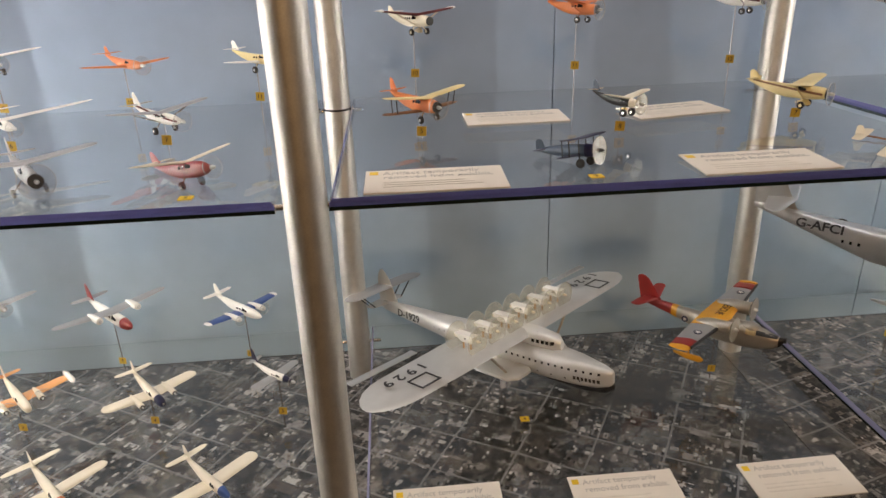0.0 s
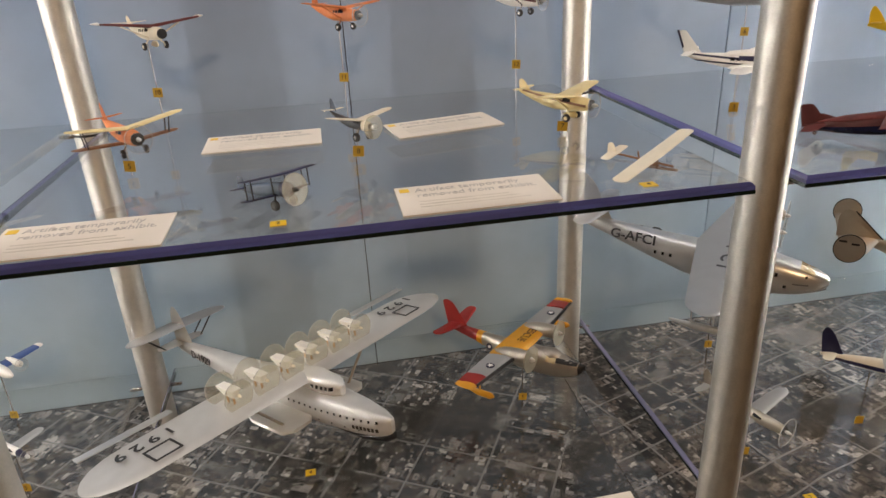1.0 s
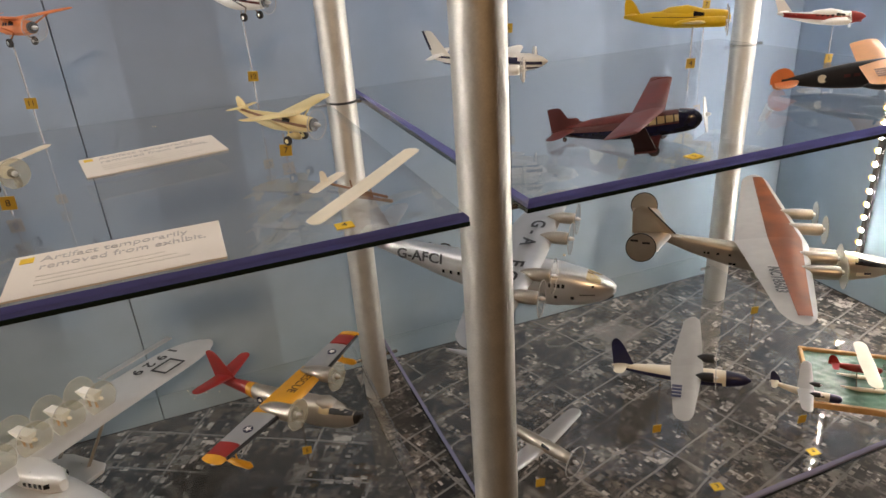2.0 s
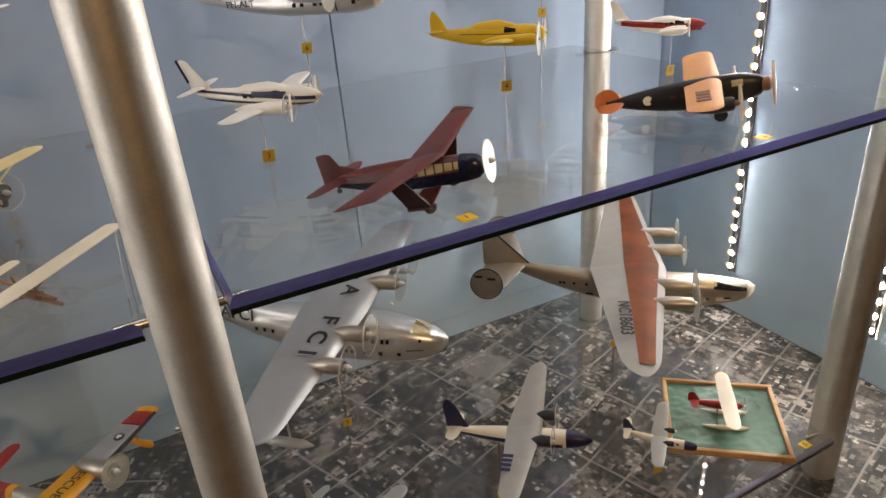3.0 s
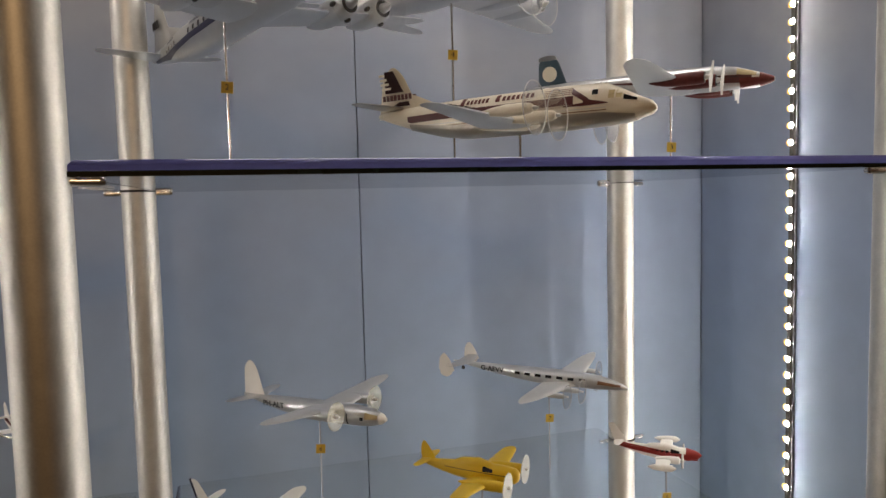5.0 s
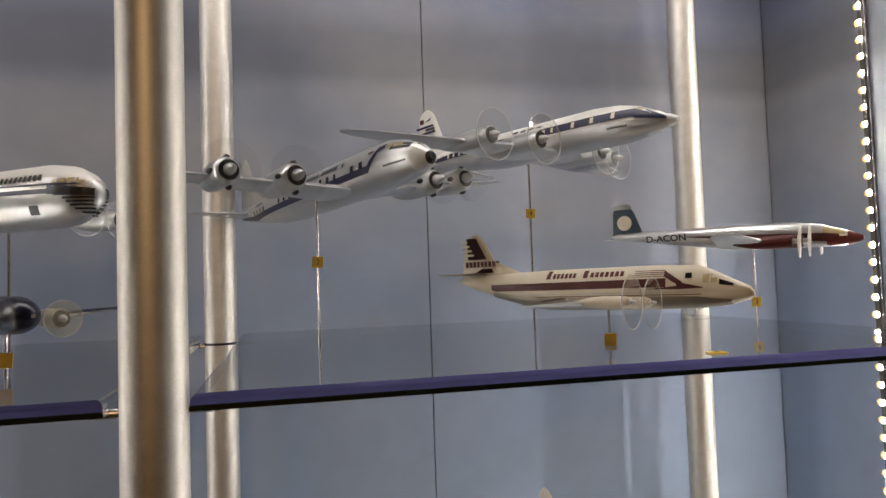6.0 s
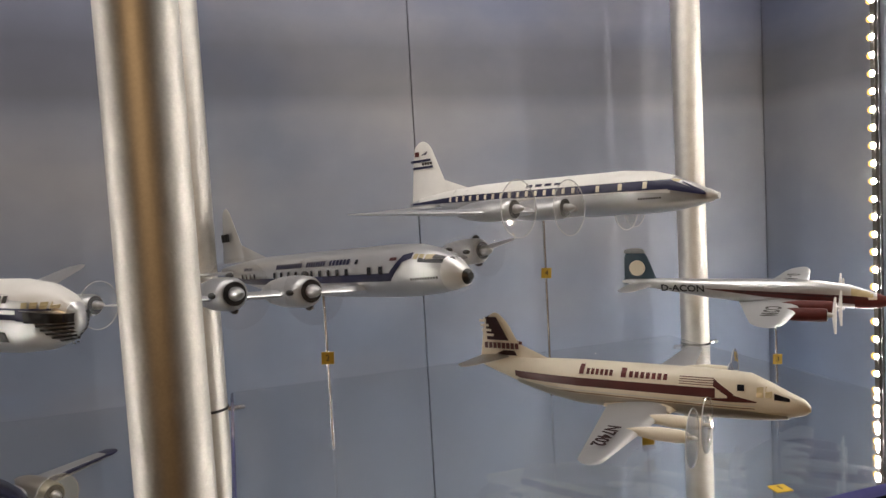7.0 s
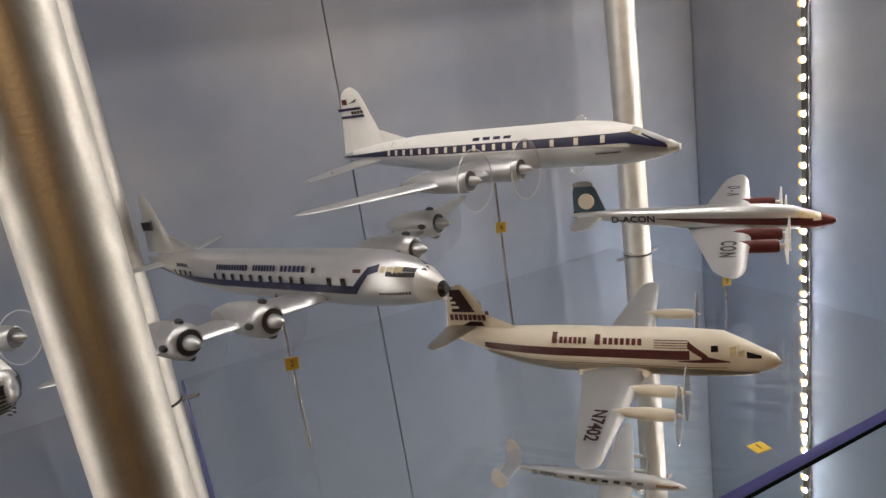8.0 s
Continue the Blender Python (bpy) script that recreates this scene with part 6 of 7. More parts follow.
def slim_airliner():
    ob = model("twin_finned_airliner", "slim silver twin-finned airliner with black cabin windows", (1.426, 1.291, 1.411), -47.4, 0.1, 0.6)
    st = [(0.134, -0.006, 0.002, 0.002, 0.002), (0.128, -0.005, 0.005, 0.004, 0.004), (0.11, -0.003, 0.009, 0.008, 0.008), (0.085, -0.001, 0.0125, 0.0125, 0.0115), (0.04, 0.0, 0.0145, 0.0145, 0.0135), (-0.03, 0.0, 0.0145, 0.014, 0.0135), (-0.1, 0.003, 0.0105, 0.0095, 0.0105), (-0.16, 0.007, 0.005, 0.005, 0.005), (-0.205, 0.01, 0.0015, 0.0015, 0.0015)]
    part("fuselage", fuselage(bmesh.new(), st, 2.1, 24), SILVER, ob)
    windows(ob, st, [-0.066 + 0.0205 * i for i in range(7)], 0.0035, 0.0115, 0.0052, e=2.1)
    cabin(ob, st, 0.084, 0.122, (-0.001, -0.003), (0.0055, 0.0), BROWN, 2.1, label="dark brown nose glazing")
    side_text(ob, "G-AEVV", st, -0.118, 0.0045, 0.0125, e=2.1, stretch=1.15)
    wing_pair(ob, WING_SILVER, 0.045, 0.062, 0.025, 0.022, 0.183, -0.009, 0.006, 0.1, 0.25)
    for s in (1, -1):
        for y, x1 in ((0.04, 0.065), (0.085, 0.055)):
            bm = bmesh.new()
            spun(bm, s * y, -0.008 + 0.08 * (y - 0.04) * 0.6, [(0.0, 0.001), (0.02, 0.0045), (x1 - 0.01, 0.0045), (x1, 0.0015)], 14)
            part("engine_nacelle", bm, SILVER, ob)
            disc(ob, x1 + 0.001, s * y, -0.008 + 0.08 * (y - 0.04) * 0.6, 0.02, ACETATE, 0.0016)
        fin(ob, WHITE, -0.176, 0.034, -0.19, 0.018, 0.004, 0.036, s * 0.05, th=0.1, rnd=0.55, label="white teardrop fin")
        fin(ob, WHITE, -0.178, 0.03, -0.186, 0.02, 0.006, -0.008, s * 0.05, th=0.1, rnd=0.5, name="fin_lower")
    wing_pair(ob, SILVER, -0.165, 0.034, -0.178, 0.022, 0.052, 0.009, 0.012, 0.09, 0.1, "tailplane")
    wheel(ob, -0.185, 0, -0.002, 0.0035, 0.0015, (-0.185, 0, 0.008))
    rod(ob, (1.423, 1.305), SHELF_A, 1.332, 1.396, "7")


def strutted_monoplane():
    ob = model("maroon_strutted_monoplane", "maroon and black monoplane with broad triangular struts", (0.993, 0.922, 1.247), -45.0, 10.0, -0.5)
    st = stations(0.076, -0.104, 0.0125, 0.0145, 0.004, 0.62, 0.2)
    part("fuselage", fuselage(bmesh.new(), st, 2.6, 22), MAROON_DK, ob)
    part("engine_cowl", fuselage(bmesh.new(), st, 2.2, 20, 0.052, 0.077, 0.0012), INKY, ob, "blue-black engine cowling")
    part("belly", fuselage(bmesh.new(), [(x, z - 0.0005, w * 1.02, 0.0006, hd + 0.0003) for x, z, w, hu, hd in st], 2.6, 22), INKY, ob, "blue-black lower fuselage")
    cabin(ob, st, 0.008, 0.057, (0.0008, 0.003), (0.0112, 0.0095), COCKPIT, 2.6, label="amber cabin windows")
    for xx in (0.016, 0.026, 0.036, 0.046):
        stripe(ob, st, xx, xx + 0.0016, 0.0008, 0.0115, BLACK, 2.6, "", "window_post", nx=1, lift=0.0012)
    for s in (1, -1):
        # straight wing with a raked tip, longest at its rear edge
        bm = plane_half(bmesh.new(), 0.036, 0.04, 0.029, 0.032, 0, s * 0.152, 0.0155, 0.027, 0.1, 0.01)
        plane_half(bm, 0.029, 0.032, 0.004, 0.007, s * 0.1515, s * 0.172, 0.027, 0.0285, 0.09, 0.01)
        part("wing", bm, MAROON, ob, "long maroon wing")
        bm = bmesh.new()
        skin(bm, [[(0.03, s * 0.01, -0.012), (0.008, s * 0.01, -0.014), (0.008, s * 0.012, -0.019), (0.028, s * 0.012, -0.019)], [(0.03, s * 0.045, -0.019), (0.002, s * 0.045, -0.019), (0.002, s * 0.046, -0.024), (0.028, s * 0.046, -0.024)]])
        part("stub_strut", bm, MAROON_DK, ob, "broad dark maroon stub strut")
        bm = bmesh.new()
        skin(bm, [[(0.028, s * 0.044, -0.02), (0.004, s * 0.044, -0.02), (0.004, s * 0.047, -0.021), (0.028, s * 0.047, -0.021)], [(0.024, s * 0.085, 0.02), (0.006, s * 0.085, 0.02), (0.006, s * 0.087, 0.02), (0.024, s * 0.087, 0.02)]])
        part("upper_strut", bm, FIN_MAROON, ob)
        wheel(ob, 0.024, s * 0.04, -0.0235, 0.0068, 0.0028, (0.02, s * 0.04, -0.014), BLACK)
    fairing(ob, -0.088, 0.046, 0.0095, 0.0112, 0.0078, MAROON)
    fin(ob, MAROON_DK, -0.074, 0.034, -0.092, 0.017, 0.004, 0.036, rnd=0.06)
    fin(ob, MAROON_DK, -0.05, 0.05, -0.08, 0.02, 0.008, 0.021, th=0.05, rnd=0.05, name="fin_fillet")
    wing_pair(ob, MAROON, -0.074, 0.03, -0.084, 0.018, 0.06, 0.005, 0.008, 0.08, 0.25, "tailplane")
    wheel(ob, -0.092, 0, -0.006, 0.003, 0.0014, (-0.092, 0, 0.002))
    disc(ob, 0.081, 0, 0.003, 0.0215, MILKY, 0.003)


def black_monoplane():
    ob = model("black_orange_monoplane", "black monoplane with faded orange wings and tail", (1.395, 0.935, 1.259), -44.5, 9.0, 3.3)
    st = stations(0.086, -0.108, 0.013, 0.0195, 0.004, 0.5, 0.2)
    part("fuselage", fuselage(bmesh.new(), st, 2.4, 22), BLACK, ob)
    for s in (1, -1):
        part("wing", plane_half(bmesh.new(), 0.034, 0.044, 0.03, 0.039, 0, s * 0.132, 0.0135, 0.019, 0.12, 0.12), PALE_ORANGE, ob, "faded orange wing")
        nacelle(ob, BLACK, -0.008, 0.045, s * 0.042, -0.006, 0.009, True, mouth=0.85, hub=BROWN)
        part("engine_strut", tube(bmesh.new(), (0.02, s * 0.042, -0.004), (0.016, s * 0.042, 0.014), 0.0018, n=6), BLACK, ob)
        bm = bmesh.new()
        for a in (80, 260):
            d = Vector((0, math.cos(radians(a)), math.sin(radians(a)))) * 0.022
            tube(bm, (0.0525, s * 0.042, -0.006), (0.0525, s * 0.042 + d.y, -0.006 + d.z), 0.0028, 0.0015, 8)
        part("propeller", bm, CREAM, ob, "pale two-bladed propeller")
        wheel(ob, 0.03, s * 0.03, -0.022, 0.0085, 0.003, (0.025, s * 0.03, 0.006), BLACK, BLACK)
        part("roundel", tube(bmesh.new(), (-0.055, s * 0.0083, 0.003), (-0.055, s * 0.0094, 0.003), 0.006, n=20), CREAM, ob, "pale round marking")
    wing_bars(ob, 0.01, -0.062, -0.105, 0.0215, 0.016, 4, BROWN)
    windows(ob, st, [0.0, -0.012, -0.024, 0.025], 0.004, 0.008, 0.0045, MAROON_DK, 2.4)
    cabin(ob, st, 0.045, 0.058, 0.006, 0.0135, COCKPIT, 2.4, label="amber cockpit windows")
    fin(ob, ORANGE, -0.088, 0.036, -0.094, 0.026, 0.002, 0.024, rnd=0.5, label="rounded orange fin")
    wing_pair(ob, ORANGE, -0.084, 0.034, -0.09, 0.026, 0.042, 0.003, 0.004, 0.08, 0.45, "tailplane")
    part("rudder_lower", plane_half(bmesh.new(), -0.1, 0.022, -0.103, 0.016, 0.003, -0.008, 0, 0, 0.1, 0.4, True), ORANGE, ob)
    bm = bmesh.new()
    spun(bm, 0, 0, [(0.08, 0.009), (0.088, 0.0095), (0.09, 0.006)], 18)
    part("engine_face", bm, BROWN, ob, "brown engine ring")
    bm = bmesh.new()
    for a in (80, 260):
        d = Vector((0.0, math.cos(radians(a)), math.sin(radians(a)))) * 0.027
        tube(bm, (0.0935, 0, 0), (0.0935, d.y, d.z), 0.003, 0.0017, 8)
    part("propeller", bm, CREAM, ob, "pale two-bladed propeller")


high_wing_airliner()
slim_airliner()
strutted_monoplane()
black_monoplane()
m = light_model("yellow_twin", "bright yellow low-winged twin with milky propeller discs", (1.22, 1.10, 1.34), -41.3, 0.155, 0.236, YELLOW, YELLOW, 0.8, -2.9, twin=True, chord=0.045, tip=0.02, radial=True, prop=0.0205, prop_mat=MILKY, windows_n=0, stripe_mat=None, fin_h=0.028, nose_f=0.34, wing_x=0.0, h=0.0135, w=0.011, tail_z=0.006, fin_rnd=0.6, hump=YELLOW)
st = stations(0.0527, -0.1023, 0.0105, 0.012, 0.008, 0.7, 0.15)
stripe(m, st, -0.06, 0.045, (0.004, 0.0005), (0.0048, 0.0016), BLACK, 2.3, "thin black line", lift=0.0009)
rod(m, (1.212, 1.09), SHELF_A, 1.276, 1.33, "4")
m = light_model("red_white_twin", "red and white twin with tip tanks", (1.547, 1.156, 1.305), -38.9, 0.14, 0.14, WHITE, WHITE, 1.3, -0.9, twin=True, chord=0.026, tip=0.02, prop=0.012, stripe_mat=RED, tail_mat=WHITE, tanks=WHITE, windows_n=4, fin_h=0.032, nose_f=0.5, wing_x=0.012, h=0.011, w=0.0095, htail_half=0.03, nose_mat=RED, fin_sweep=0.06, fin_rnd=0.12, hump=WHITE, blade=WHITE)
st = stations(0.07, -0.07, 0.0095, 0.012, 0.012, 0.22, 0.15)
stripe(m, st, -0.06, 0.064, (0.0055, -0.009), (0.0115, -0.0025), RED, 2.3, "broad red lower side", lift=0.0009)
rod(m, (1.544, 1.126), SHELF_A, 1.241, 1.297, "5")
m = light_model("white_navy_twin", "white twin-engined cabin model with navy stripes", (0.899, 1.117, 1.31), -41.5, 0.17, 0.21, WHITE, WHITE, 1.7, 3.3, twin=True, chord=0.042, tip=0.024, prop=0.0165, stripe_mat=NAVY, windows_n=4, fin_h=0.036, nose_f=0.42, h=0.0125, w=0.0125, htail_half=0.042, tip_mat=None, fin_sweep=0.05, fin_rnd=0.1, hump=WHITE, blade=WHITE)
st = stations(0.0714, -0.0986, 0.0125, 0.0135, 0.012, 0.22, 0.15)
stripe(m, st, -0.08, 0.06, (0.002, -0.0085), (0.0045, -0.006), NAVY, 2.3, "navy lower stripe", lift=0.0007)
stripe(m, st, -0.012, 0.032, (0.0045, 0.0035), (0.0105, 0.0092), NAVY, 2.3, "dark cabin windows", "window_band", lift=0.0022)
part("fin_stripe", tube(bmesh.new(), (-0.0985, 0, 0.022), (-0.1075, 0, 0.049), 0.0016, n=8), NAVY, m, "navy rear edge of the fin")
rod(m, (0.89, 1.128), SHELF_A, 1.238, 1.298, "3")

# ---------------------------------------------------------------- middle glass, centre bay
m = light_model("white_red_winged_cabin_plane", "white high-winged model with dark red wings", (-0.021, 1.334, 1.393), -54.1, 0.122, 0.176, CREAM, MAROON, 0.9, -0.9, high=True, chord=0.03, tip=0.022, radial=True, prop=0.0, gear=True, spat=CREAM, struts=CREAM, htail_mat=CREAM, tip_mat=WHITE, windows_n=3, fin_h=0.013, nose_f=0.48, wing_x=0.02, h=0.0105, w=0.009)
rod(m, (-0.016, 1.31), SHELF_A, 1.303, 1.385, "10")
m = light_model("orange_cabin_plane", "orange high-winged cabin model with a clear propeller disc", (0.278, 1.335, 1.403), -49.1, 0.11, 0.17, ORANGE, ORANGE, -0.9, -2.6, high=True, chord=0.028, tip=0.022, radial=True, prop=0.0175, gear=True, struts=ORANGE, windows_n=2, fin_h=0.022, nose_f=0.52, wing_x=0.02, h=0.0105, w=0.009)
rod(m, (0.283, 1.313), SHELF_A, 1.304, 1.393, "11")
m = light_model("white_trainer", "white high-winged trainer with red and blue trim", (0.582, 1.316, 1.408), -52, 0.115, 0.16, WHITE, WHITE, high=True, chord=0.027, tip=0.022, radial=True, prop=0.016, gear=True, struts=STEEL, stripe_mat=MAROON, windows_n=2, fin_h=0.024, nose_f=0.46, wing_x=0.015, h=0.0105, w=0.009)
rod(m, (0.583, 1.314), SHELF_A, 1.303, 1.397, "12")
m = light_model("orange_biplane", "orange biplane with a cream upper and a brown lower wing", (-0.027, 1.103, 1.285), -57.9, 0.128, 0.15, ORANGE, CREAM_YEL, 1.1, 1.3, high=True, chord=0.027, tip=0.023, radial=True, prop=0.018, gear=True, htail_mat=ORANGE, windows_n=1, fin_h=0.022, nose_f=0.47, wing_x=0.03, h=0.0115, w=0.0095)
wing_pair(m, BROWN, 0.03, 0.025, 0.026, 0.021, 0.07, -0.0095, -0.006, 0.1, 0.2, "lower_wing")
for s in (-1, 1):
    for xx in (0.03, 0.016):
        part("interplane_strut", tube(bmesh.new(), (xx, s * 0.052, -0.006), (xx + 0.004, s * 0.055, 0.017), 0.0008, n=6), BLACK, m)
rod(m, (-0.019, 1.078), SHELF_A, 1.246, 1.276, "5")
m = light_model("cream_winged_black_monoplane", "small black monoplane with cream wings", (0.273, 1.055, 1.283), -53.9, 0.085, 0.11, BLACK, CREAM, 0.7, -3.0, high=True, chord=0.02, tip=0.016, radial=True, prop=0.0155, prop_mat=MILKY, gear=True, tail_mat=SLATE, nose_mat=CREAM, windows_n=0, fin_h=0.017, nose_f=0.57, wing_x=0.025, h=0.0065, w=0.006)
rod(m, (0.283, 1.041), SHELF_A, 1.247, 1.277, "8")
m = light_model("cream_gull_monoplane", "cream-yellow high-winged model with black wheels", (0.583, 1.102, 1.277), -50.6, 0.125, 0.156, CREAM_YEL, CREAM_YEL, -0.1, -0.3, high=True, chord=0.034, tip=0.024, radial=True, prop=0.018, gear=True, spat=CREAM_YEL, struts=CREAM_YEL, stripe_mat=BROWN, windows_n=0, fin_h=0.016, nose_f=0.47, wing_x=0.018, h=0.011, w=0.0105)
rod(m, (0.584, 1.078), SHELF_A, 1.246, 1.266, "7")

m = model("navy_biplane", "navy biplane with a large milky propeller disc", (0.170, 0.908, 1.247), -44.0, 8.0, -4.5)
st = stations(0.04, -0.05, 0.0065, 0.0085, 0.001, 0.75, 0.2)
part("fuselage", fuselage(bmesh.new(), st, 2.2, 18), SLATE, m)
part("engine_cowl", fuselage(bmesh.new(), st, 2.2, 18, 0.026, 0.041, 0.001), NAVY, m)
wing_pair(m, NAVY, 0.03, 0.02, 0.03, 0.017, 0.056, 0.0165, 0.0185, 0.08, 0.2, "upper_wing")
wing_pair(m, NAVY, 0.022, 0.018, 0.022, 0.016, 0.05, -0.006, -0.004, 0.08, 0.2, "lower_wing")
for s in (-1, 1):
    for xx, yy in ((0.024, 0.042), (0.014, 0.042), (0.02, 0.01)):
        part("interplane_strut", tube(bmesh.new(), (xx, s * yy, -0.004), (xx, s * yy, 0.017), 0.0008, n=6), BLACK, m)
    wheel(m, 0.024, s * 0.014, -0.0155, 0.0062, 0.0022, (0.018, s * 0.006, -0.004), BLACK)
fin(m, SLATE, -0.036, 0.016, -0.042, 0.01, 0.002, 0.016)
wing_pair(m, NAVY, -0.034, 0.016, -0.036, 0.012, 0.02, 0.002, 0.002, 0.07, 0.3, "tailplane")
disc(m, 0.045, 0, 0, 0.0185, MILKY, 0.003, BLACK)

m = model("primary_glider", "small open wooden glider with a cream wing", (0.62, 0.919, 1.243), -53.9, 0, 8.0)
wing_pair(m, CREAM, 0.042, 0.022, 0.041, 0.02, 0.09, 0.003, 0.004, 0.08, 0.08)
part("keel_boom", tube(bmesh.new(), (0.055, 0, -0.009), (-0.028, 0, -0.004), 0.0014, n=8), BROWN, m)
part("skid", tube(bmesh.new(), (0.06, 0, -0.013), (0.005, 0, -0.015), 0.0018, n=8), BROWN, m)
for xx in (0.035, 0.01):
    part("cabane_strut", tube(bmesh.new(), (xx, 0, -0.013), (xx - 0.002, 0, 0.004), 0.001, n=6), BROWN, m)
for s in (-1, 1):
    part("bracing_strut", tube(bmesh.new(), (0.02, 0, -0.013), (0.025, s * 0.045, 0.0035), 0.0006, n=6), BROWN, m)
part("seat", box(bmesh.new(), 0.02, 0.034, -0.005, 0.005, -0.012, -0.009, 0.001), BROWN, m)
fin(m, CREAM, -0.022, 0.014, -0.026, 0.008, -0.004, 0.01)
wing_pair(m, CREAM, -0.018, 0.016, -0.019, 0.013, 0.026, -0.003, -0.003, 0.07, 0.15, "tailplane")

# ---------------------------------------------------------------- west bay
def west(*a, rod_at=None, tag=None, floor=GLASS_LOW, num="", **k):
    ob = light_model(*a, **k)
    if rod_at:
        rod(ob, rod_at, floor, tag, a[2][2] - 0.008, num)
    return ob


west("orange_racer", "orange low-winged racing model", (-0.505, 1.25, 1.347), -44, 0.118, 0.155, ORANGE, ORANGE, chord=0.028, tip=0.018, prop=0.015, windows_n=0, fin_h=0.014, rod_at=(-0.51, 1.25), tag=1.283, floor=SHELF_A, num="10", blunt=0.5)
west("white_cabin_plane", "white high-winged cabin model with a mauve-edged fin", (-0.41, 1.085, 1.284), -42, 0.125, 0.165, WHITE, GREY_SILVER, high=True, chord=0.024, tip=0.018, prop=0.015, windows_n=2, fin_h=0.02, gear=True, struts=STEEL, stripe_mat=MAROON, rod_at=(-0.405, 1.078), tag=1.252, floor=SHELF_A, num="7")
west("red_cream_high_wing", "red and cream high-winged model on wheels", (-0.338, 0.925, 1.243), -42, 0.14, 0.148, RED, CREAM, 12.0, 0.0, high=True, chord=0.02, tip=0.02, prop=0.014, windows_n=2, fin_h=0.018, gear=True, tail_mat=RED, wheel_z=-0.024, h=0.011)
west("white_yellow_monoplane", "white and yellow small monoplane", (-0.285, 1.25, 1.346), -42, 0.12, 0.14, CREAM_YEL, WHITE, chord=0.024, tip=0.018, prop=0.014, windows_n=2, fin_h=0.016, gear=True, tail_mat=WHITE, rod_at=(-0.29, 1.25), tag=1.283, floor=SHELF_A, num="11")
west("white_sailplane", "white high-winged model with long thin wings", (-0.64, 1.085, 1.285), -46, 0.11, 0.27, WHITE, WHITE, high=True, chord=0.022, tip=0.013, prop=0.012, windows_n=1, fin_h=0.022, rod_at=(-0.631, 1.078), tag=1.254, floor=SHELF_A, num="6")
west("radial_engined_monoplane", "grey monoplane with a dark radial engine", (-0.545, 0.93, 1.25), -52, 0.13, 0.19, GREY_SILVER, GREY_SILVER, high=True, chord=0.03, tip=0.022, prop=0.022, radial=True, windows_n=1, fin_h=0.024, gear=True, wheel_z=-0.029, h=0.013, nose_f=0.46)
west("pale_high_wing_trainer", "pale grey high-winged trainer model", (-0.725, 1.25, 1.358), -46, 0.12, 0.17, GREY_SILVER, WHITE, high=True, chord=0.024, tip=0.018, prop=0.014, windows_n=1, fin_h=0.024, gear=True, rod_at=(-0.72, 1.25), tag=1.283, floor=SHELF_A, num="9")
west("red_nosed_twin", "white high-winged twin with a red nose and fin", (-0.665, 1.33, 0.835), -44, 0.19, 0.235, WHITE, GREY_SILVER, high=True, twin=True, chord=0.036, tip=0.02, prop=0.0, nose_mat=RED, tail_mat=RED, windows_n=3, fin_h=0.034, nac_mat=WHITE, tip_mat=None, rod_at=(-0.664, 1.325), tag=0.733, num="9")
west("blue_winged_twin", "white low-winged twin with blue wings", (-0.4, 1.32, 0.838), -42, 0.155, 0.175, WHITE, BLUE, twin=True, chord=0.034, tip=0.02, prop=0.012, windows_n=2, fin_h=0.024, nac_mat=WHITE, htail_mat=WHITE, tip_mat=WHITE, htail_half=0.035, rod_at=(-0.396, 1.322), tag=0.731, num="10")
west("navy_nosed_twin", "cream twin with a navy nose and black engine rings", (-0.532, 1.115, 0.785), -50, 0.135, 0.172, CREAM, CREAM, twin=True, chord=0.036, tip=0.026, prop=0.0, radial=True, nose_mat=NAVY, windows_n=1, fin_h=0.022, htail_half=0.035, rod_at=(-0.53, 1.105), tag=0.731, num="4")
west("pink_winged_twin", "white and faded orange twin with tip tanks", (-0.765, 1.12, 0.79), -48, 0.14, 0.172, CREAM, PALE_ORANGE, twin=True, chord=0.034, tip=0.024, prop=0.019, radial=True, windows_n=1, fin_h=0.028, tanks=WHITE, rod_at=(-0.768, 1.114), tag=0.731, num="3")
west("navy_finned_small_plane", "small white model with navy fin and nose", (-0.305, 1.11, 0.805), -38, 0.1, 0.11, WHITE, GREY_SILVER, chord=0.024, tip=0.018, prop=0.012, nose_mat=NAVY, tail_mat=NAVY, windows_n=2, fin_h=0.026, rod_at=(-0.298, 1.104), tag=0.731, num="5")
west("blue_nosed_monoplane", "cream low-winged monoplane with a blue nose", (-0.382, 0.905, 0.748), -46, 0.13, 0.168, CREAM, CREAM, chord=0.03, tip=0.027, prop=0.0, nose_mat=BLUE, windows_n=0, fin_h=0.022, htail_half=0.036, rod_at=(-0.375, 0.905), tag=0.7005, num="")
west("red_nosed_monoplane", "cream low-winged monoplane with an orange nose", (-0.625, 0.91, 0.75), -46, 0.14, 0.172, CREAM, CREAM, chord=0.03, tip=0.022, prop=0.0, nose_mat=ORANGE, windows_n=0, fin_h=0.024, htail_half=0.045, rod_at=(-0.61, 0.91), tag=0.7005, num="")
west("grey_winged_twin", "grey twin-engined model over the aerial print", (-0.925, 1.33, 0.85), -46, 0.18, 0.22, GREY_SILVER, GREY_SILVER, high=True, twin=True, chord=0.034, tip=0.02, prop=0.015, windows_n=2, fin_h=0.04, rod_at=(-0.925, 1.32), tag=0.733, num="8")


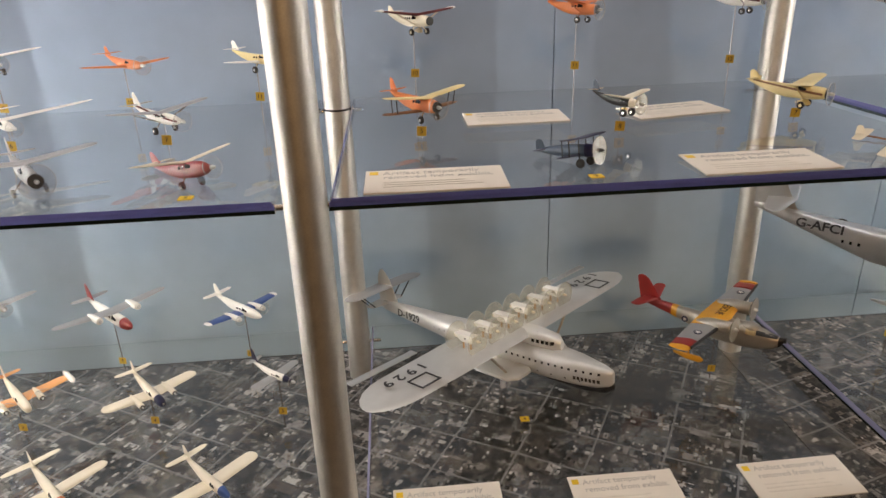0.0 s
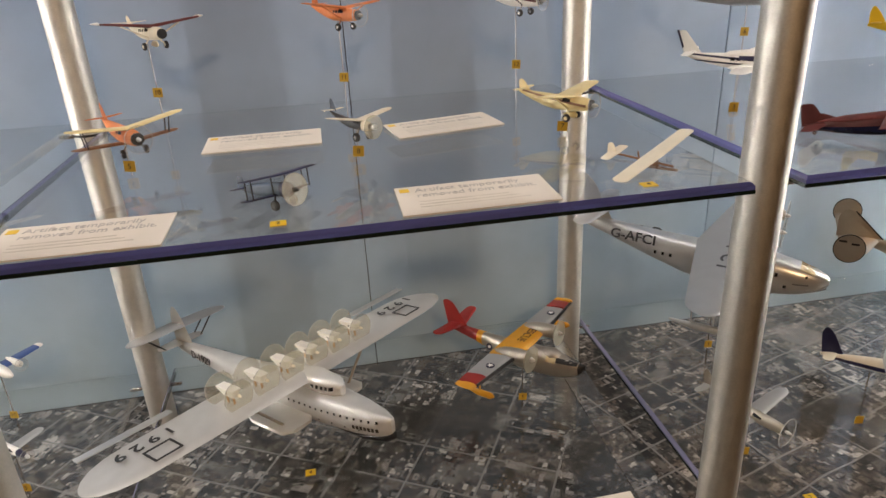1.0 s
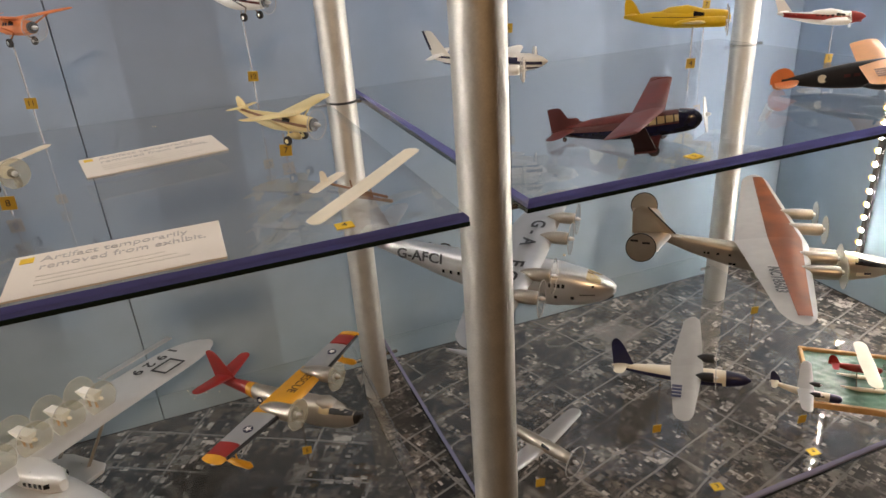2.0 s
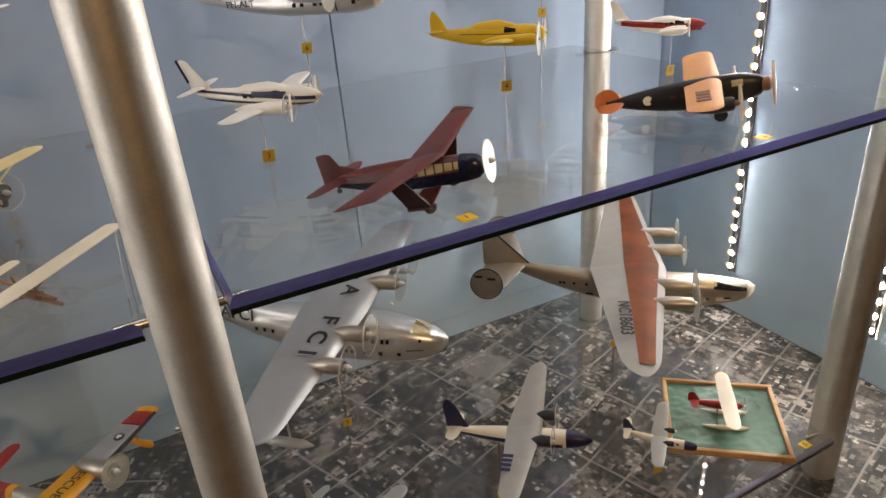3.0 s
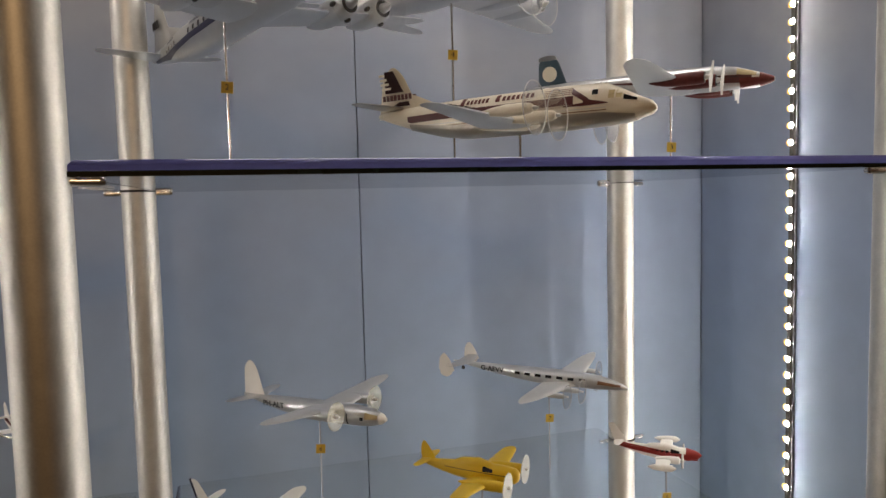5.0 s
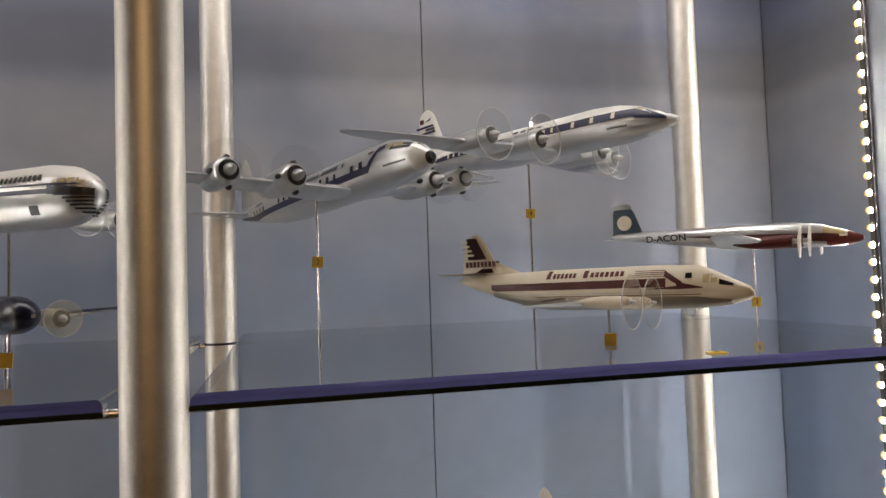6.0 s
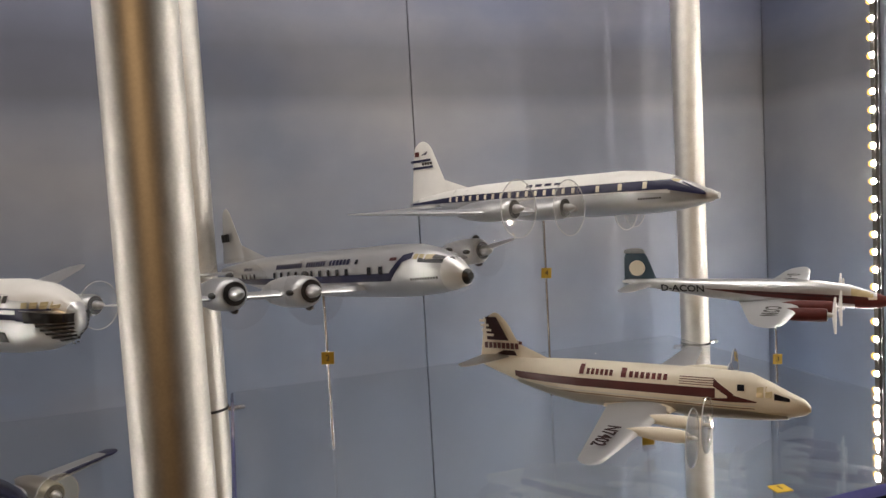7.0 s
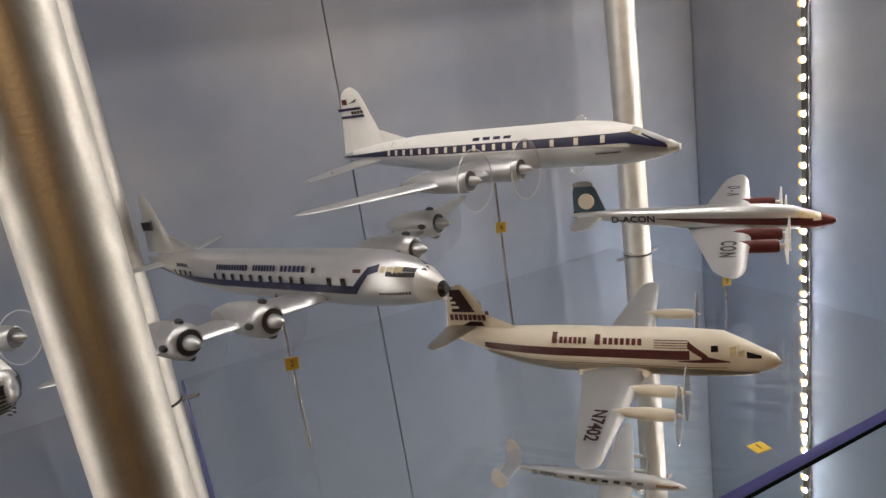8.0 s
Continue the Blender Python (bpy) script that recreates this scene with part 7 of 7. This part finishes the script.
# ---------------------------------------------------------------- cards and tags lying on the glass
def card(x, y, z, turn, w=0.174, h=0.086):
    ob = empty("removal_card", Matrix.Translation((x, y, z)) @ Matrix.Rotation(radians(turn), 4, "Z") @ Matrix.Rotation(radians(2.0), 4, "X"), "cream printed card lying on the glass shelf", "card", "removal cards")
    part("card_sheet", box(bmesh.new(), -w / 2, w / 2, -h / 2, h / 2, 0.0003, 0.0023, 0.0004), CARD, ob, smooth=0)
    part("yellow_mark", box(bmesh.new(), -w / 2 + 0.005, -w / 2 + 0.016, h / 2 - 0.018, h / 2 - 0.007, 0.0022, 0.0027), TAG, ob, "small yellow square", 0)
    for k, text in enumerate(("Artifact temporarily", "removed from exhibit.")):
        lettering(text, 0.0155, CARD_INK, ob, pose(-w / 2 + 0.022, h / 2 - 0.015 - 0.0165 * k, 0.0026), "grey printed words", align="LEFT", stretch=0.98)
    bm = bmesh.new()
    for k in range(3):
        box(bm, -w / 2 + 0.022, w / 2 - 0.05 + 0.01 * k, -0.008 - 0.008 * k, -0.0055 - 0.008 * k, 0.0024, 0.0027)
    part("small_print", bm, CARD_BAR, ob, "pale bars of fine print", 0)
    return ob


for x, y, z, turn in ((0.148, 1.19, SHELF_A, 0), (0.427, 1.189, SHELF_A, 11), (0.399, 0.843, SHELF_A, 0), (-0.015, 0.841, SHELF_A, -1), (-0.012, 0.865, GLASS_LOW, 0), (0.274, 0.861, GLASS_LOW, 0), (0.561, 0.860, GLASS_LOW, 1)):
    card(x, y, z + 0.0018, turn)


def flat_tag(x, y, z, turn, num):
    ob = empty("number_label", Matrix.Translation((x, y, z)) @ Matrix.Rotation(radians(turn), 4, "Z"), "yellow number label lying flat on the glass shelf", "label", "flat number labels")
    part("label_sheet", box(bmesh.new(), -0.0085, 0.0085, -0.0075, 0.0075, 0.0004, 0.0016, 0.0003), TAG, ob, smooth=0)
    lettering(num, 0.011, INK, ob, pose(0, 0, 0.0018), "printed numeral", "numeral")


for x, y, z, turn, num in ((0.183, 0.824, SHELF_A, 2, "2"), (0.594, 0.82, SHELF_A, 0, "4"), (-0.314, 0.827, SHELF_A, 0, "2"), (0.993, 0.816, SHELF_A, 6, "1"), (1.376, 0.81, SHELF_A, 4, "2"), (0.15, 1.072, GLASS_LOW, 0, "4"), (0.909, 0.832, GLASS_LOW, 0, "2"), (1.108, 0.828, GLASS_LOW, -12, "3"), (1.295, 0.823, GLASS_LOW, -8, "4"), (1.571, 0.806, GLASS_LOW, 0, "5"), (1.268, 0.826, SHELF_B, -8, "1")):
    flat_tag(x, y, z, turn, num)
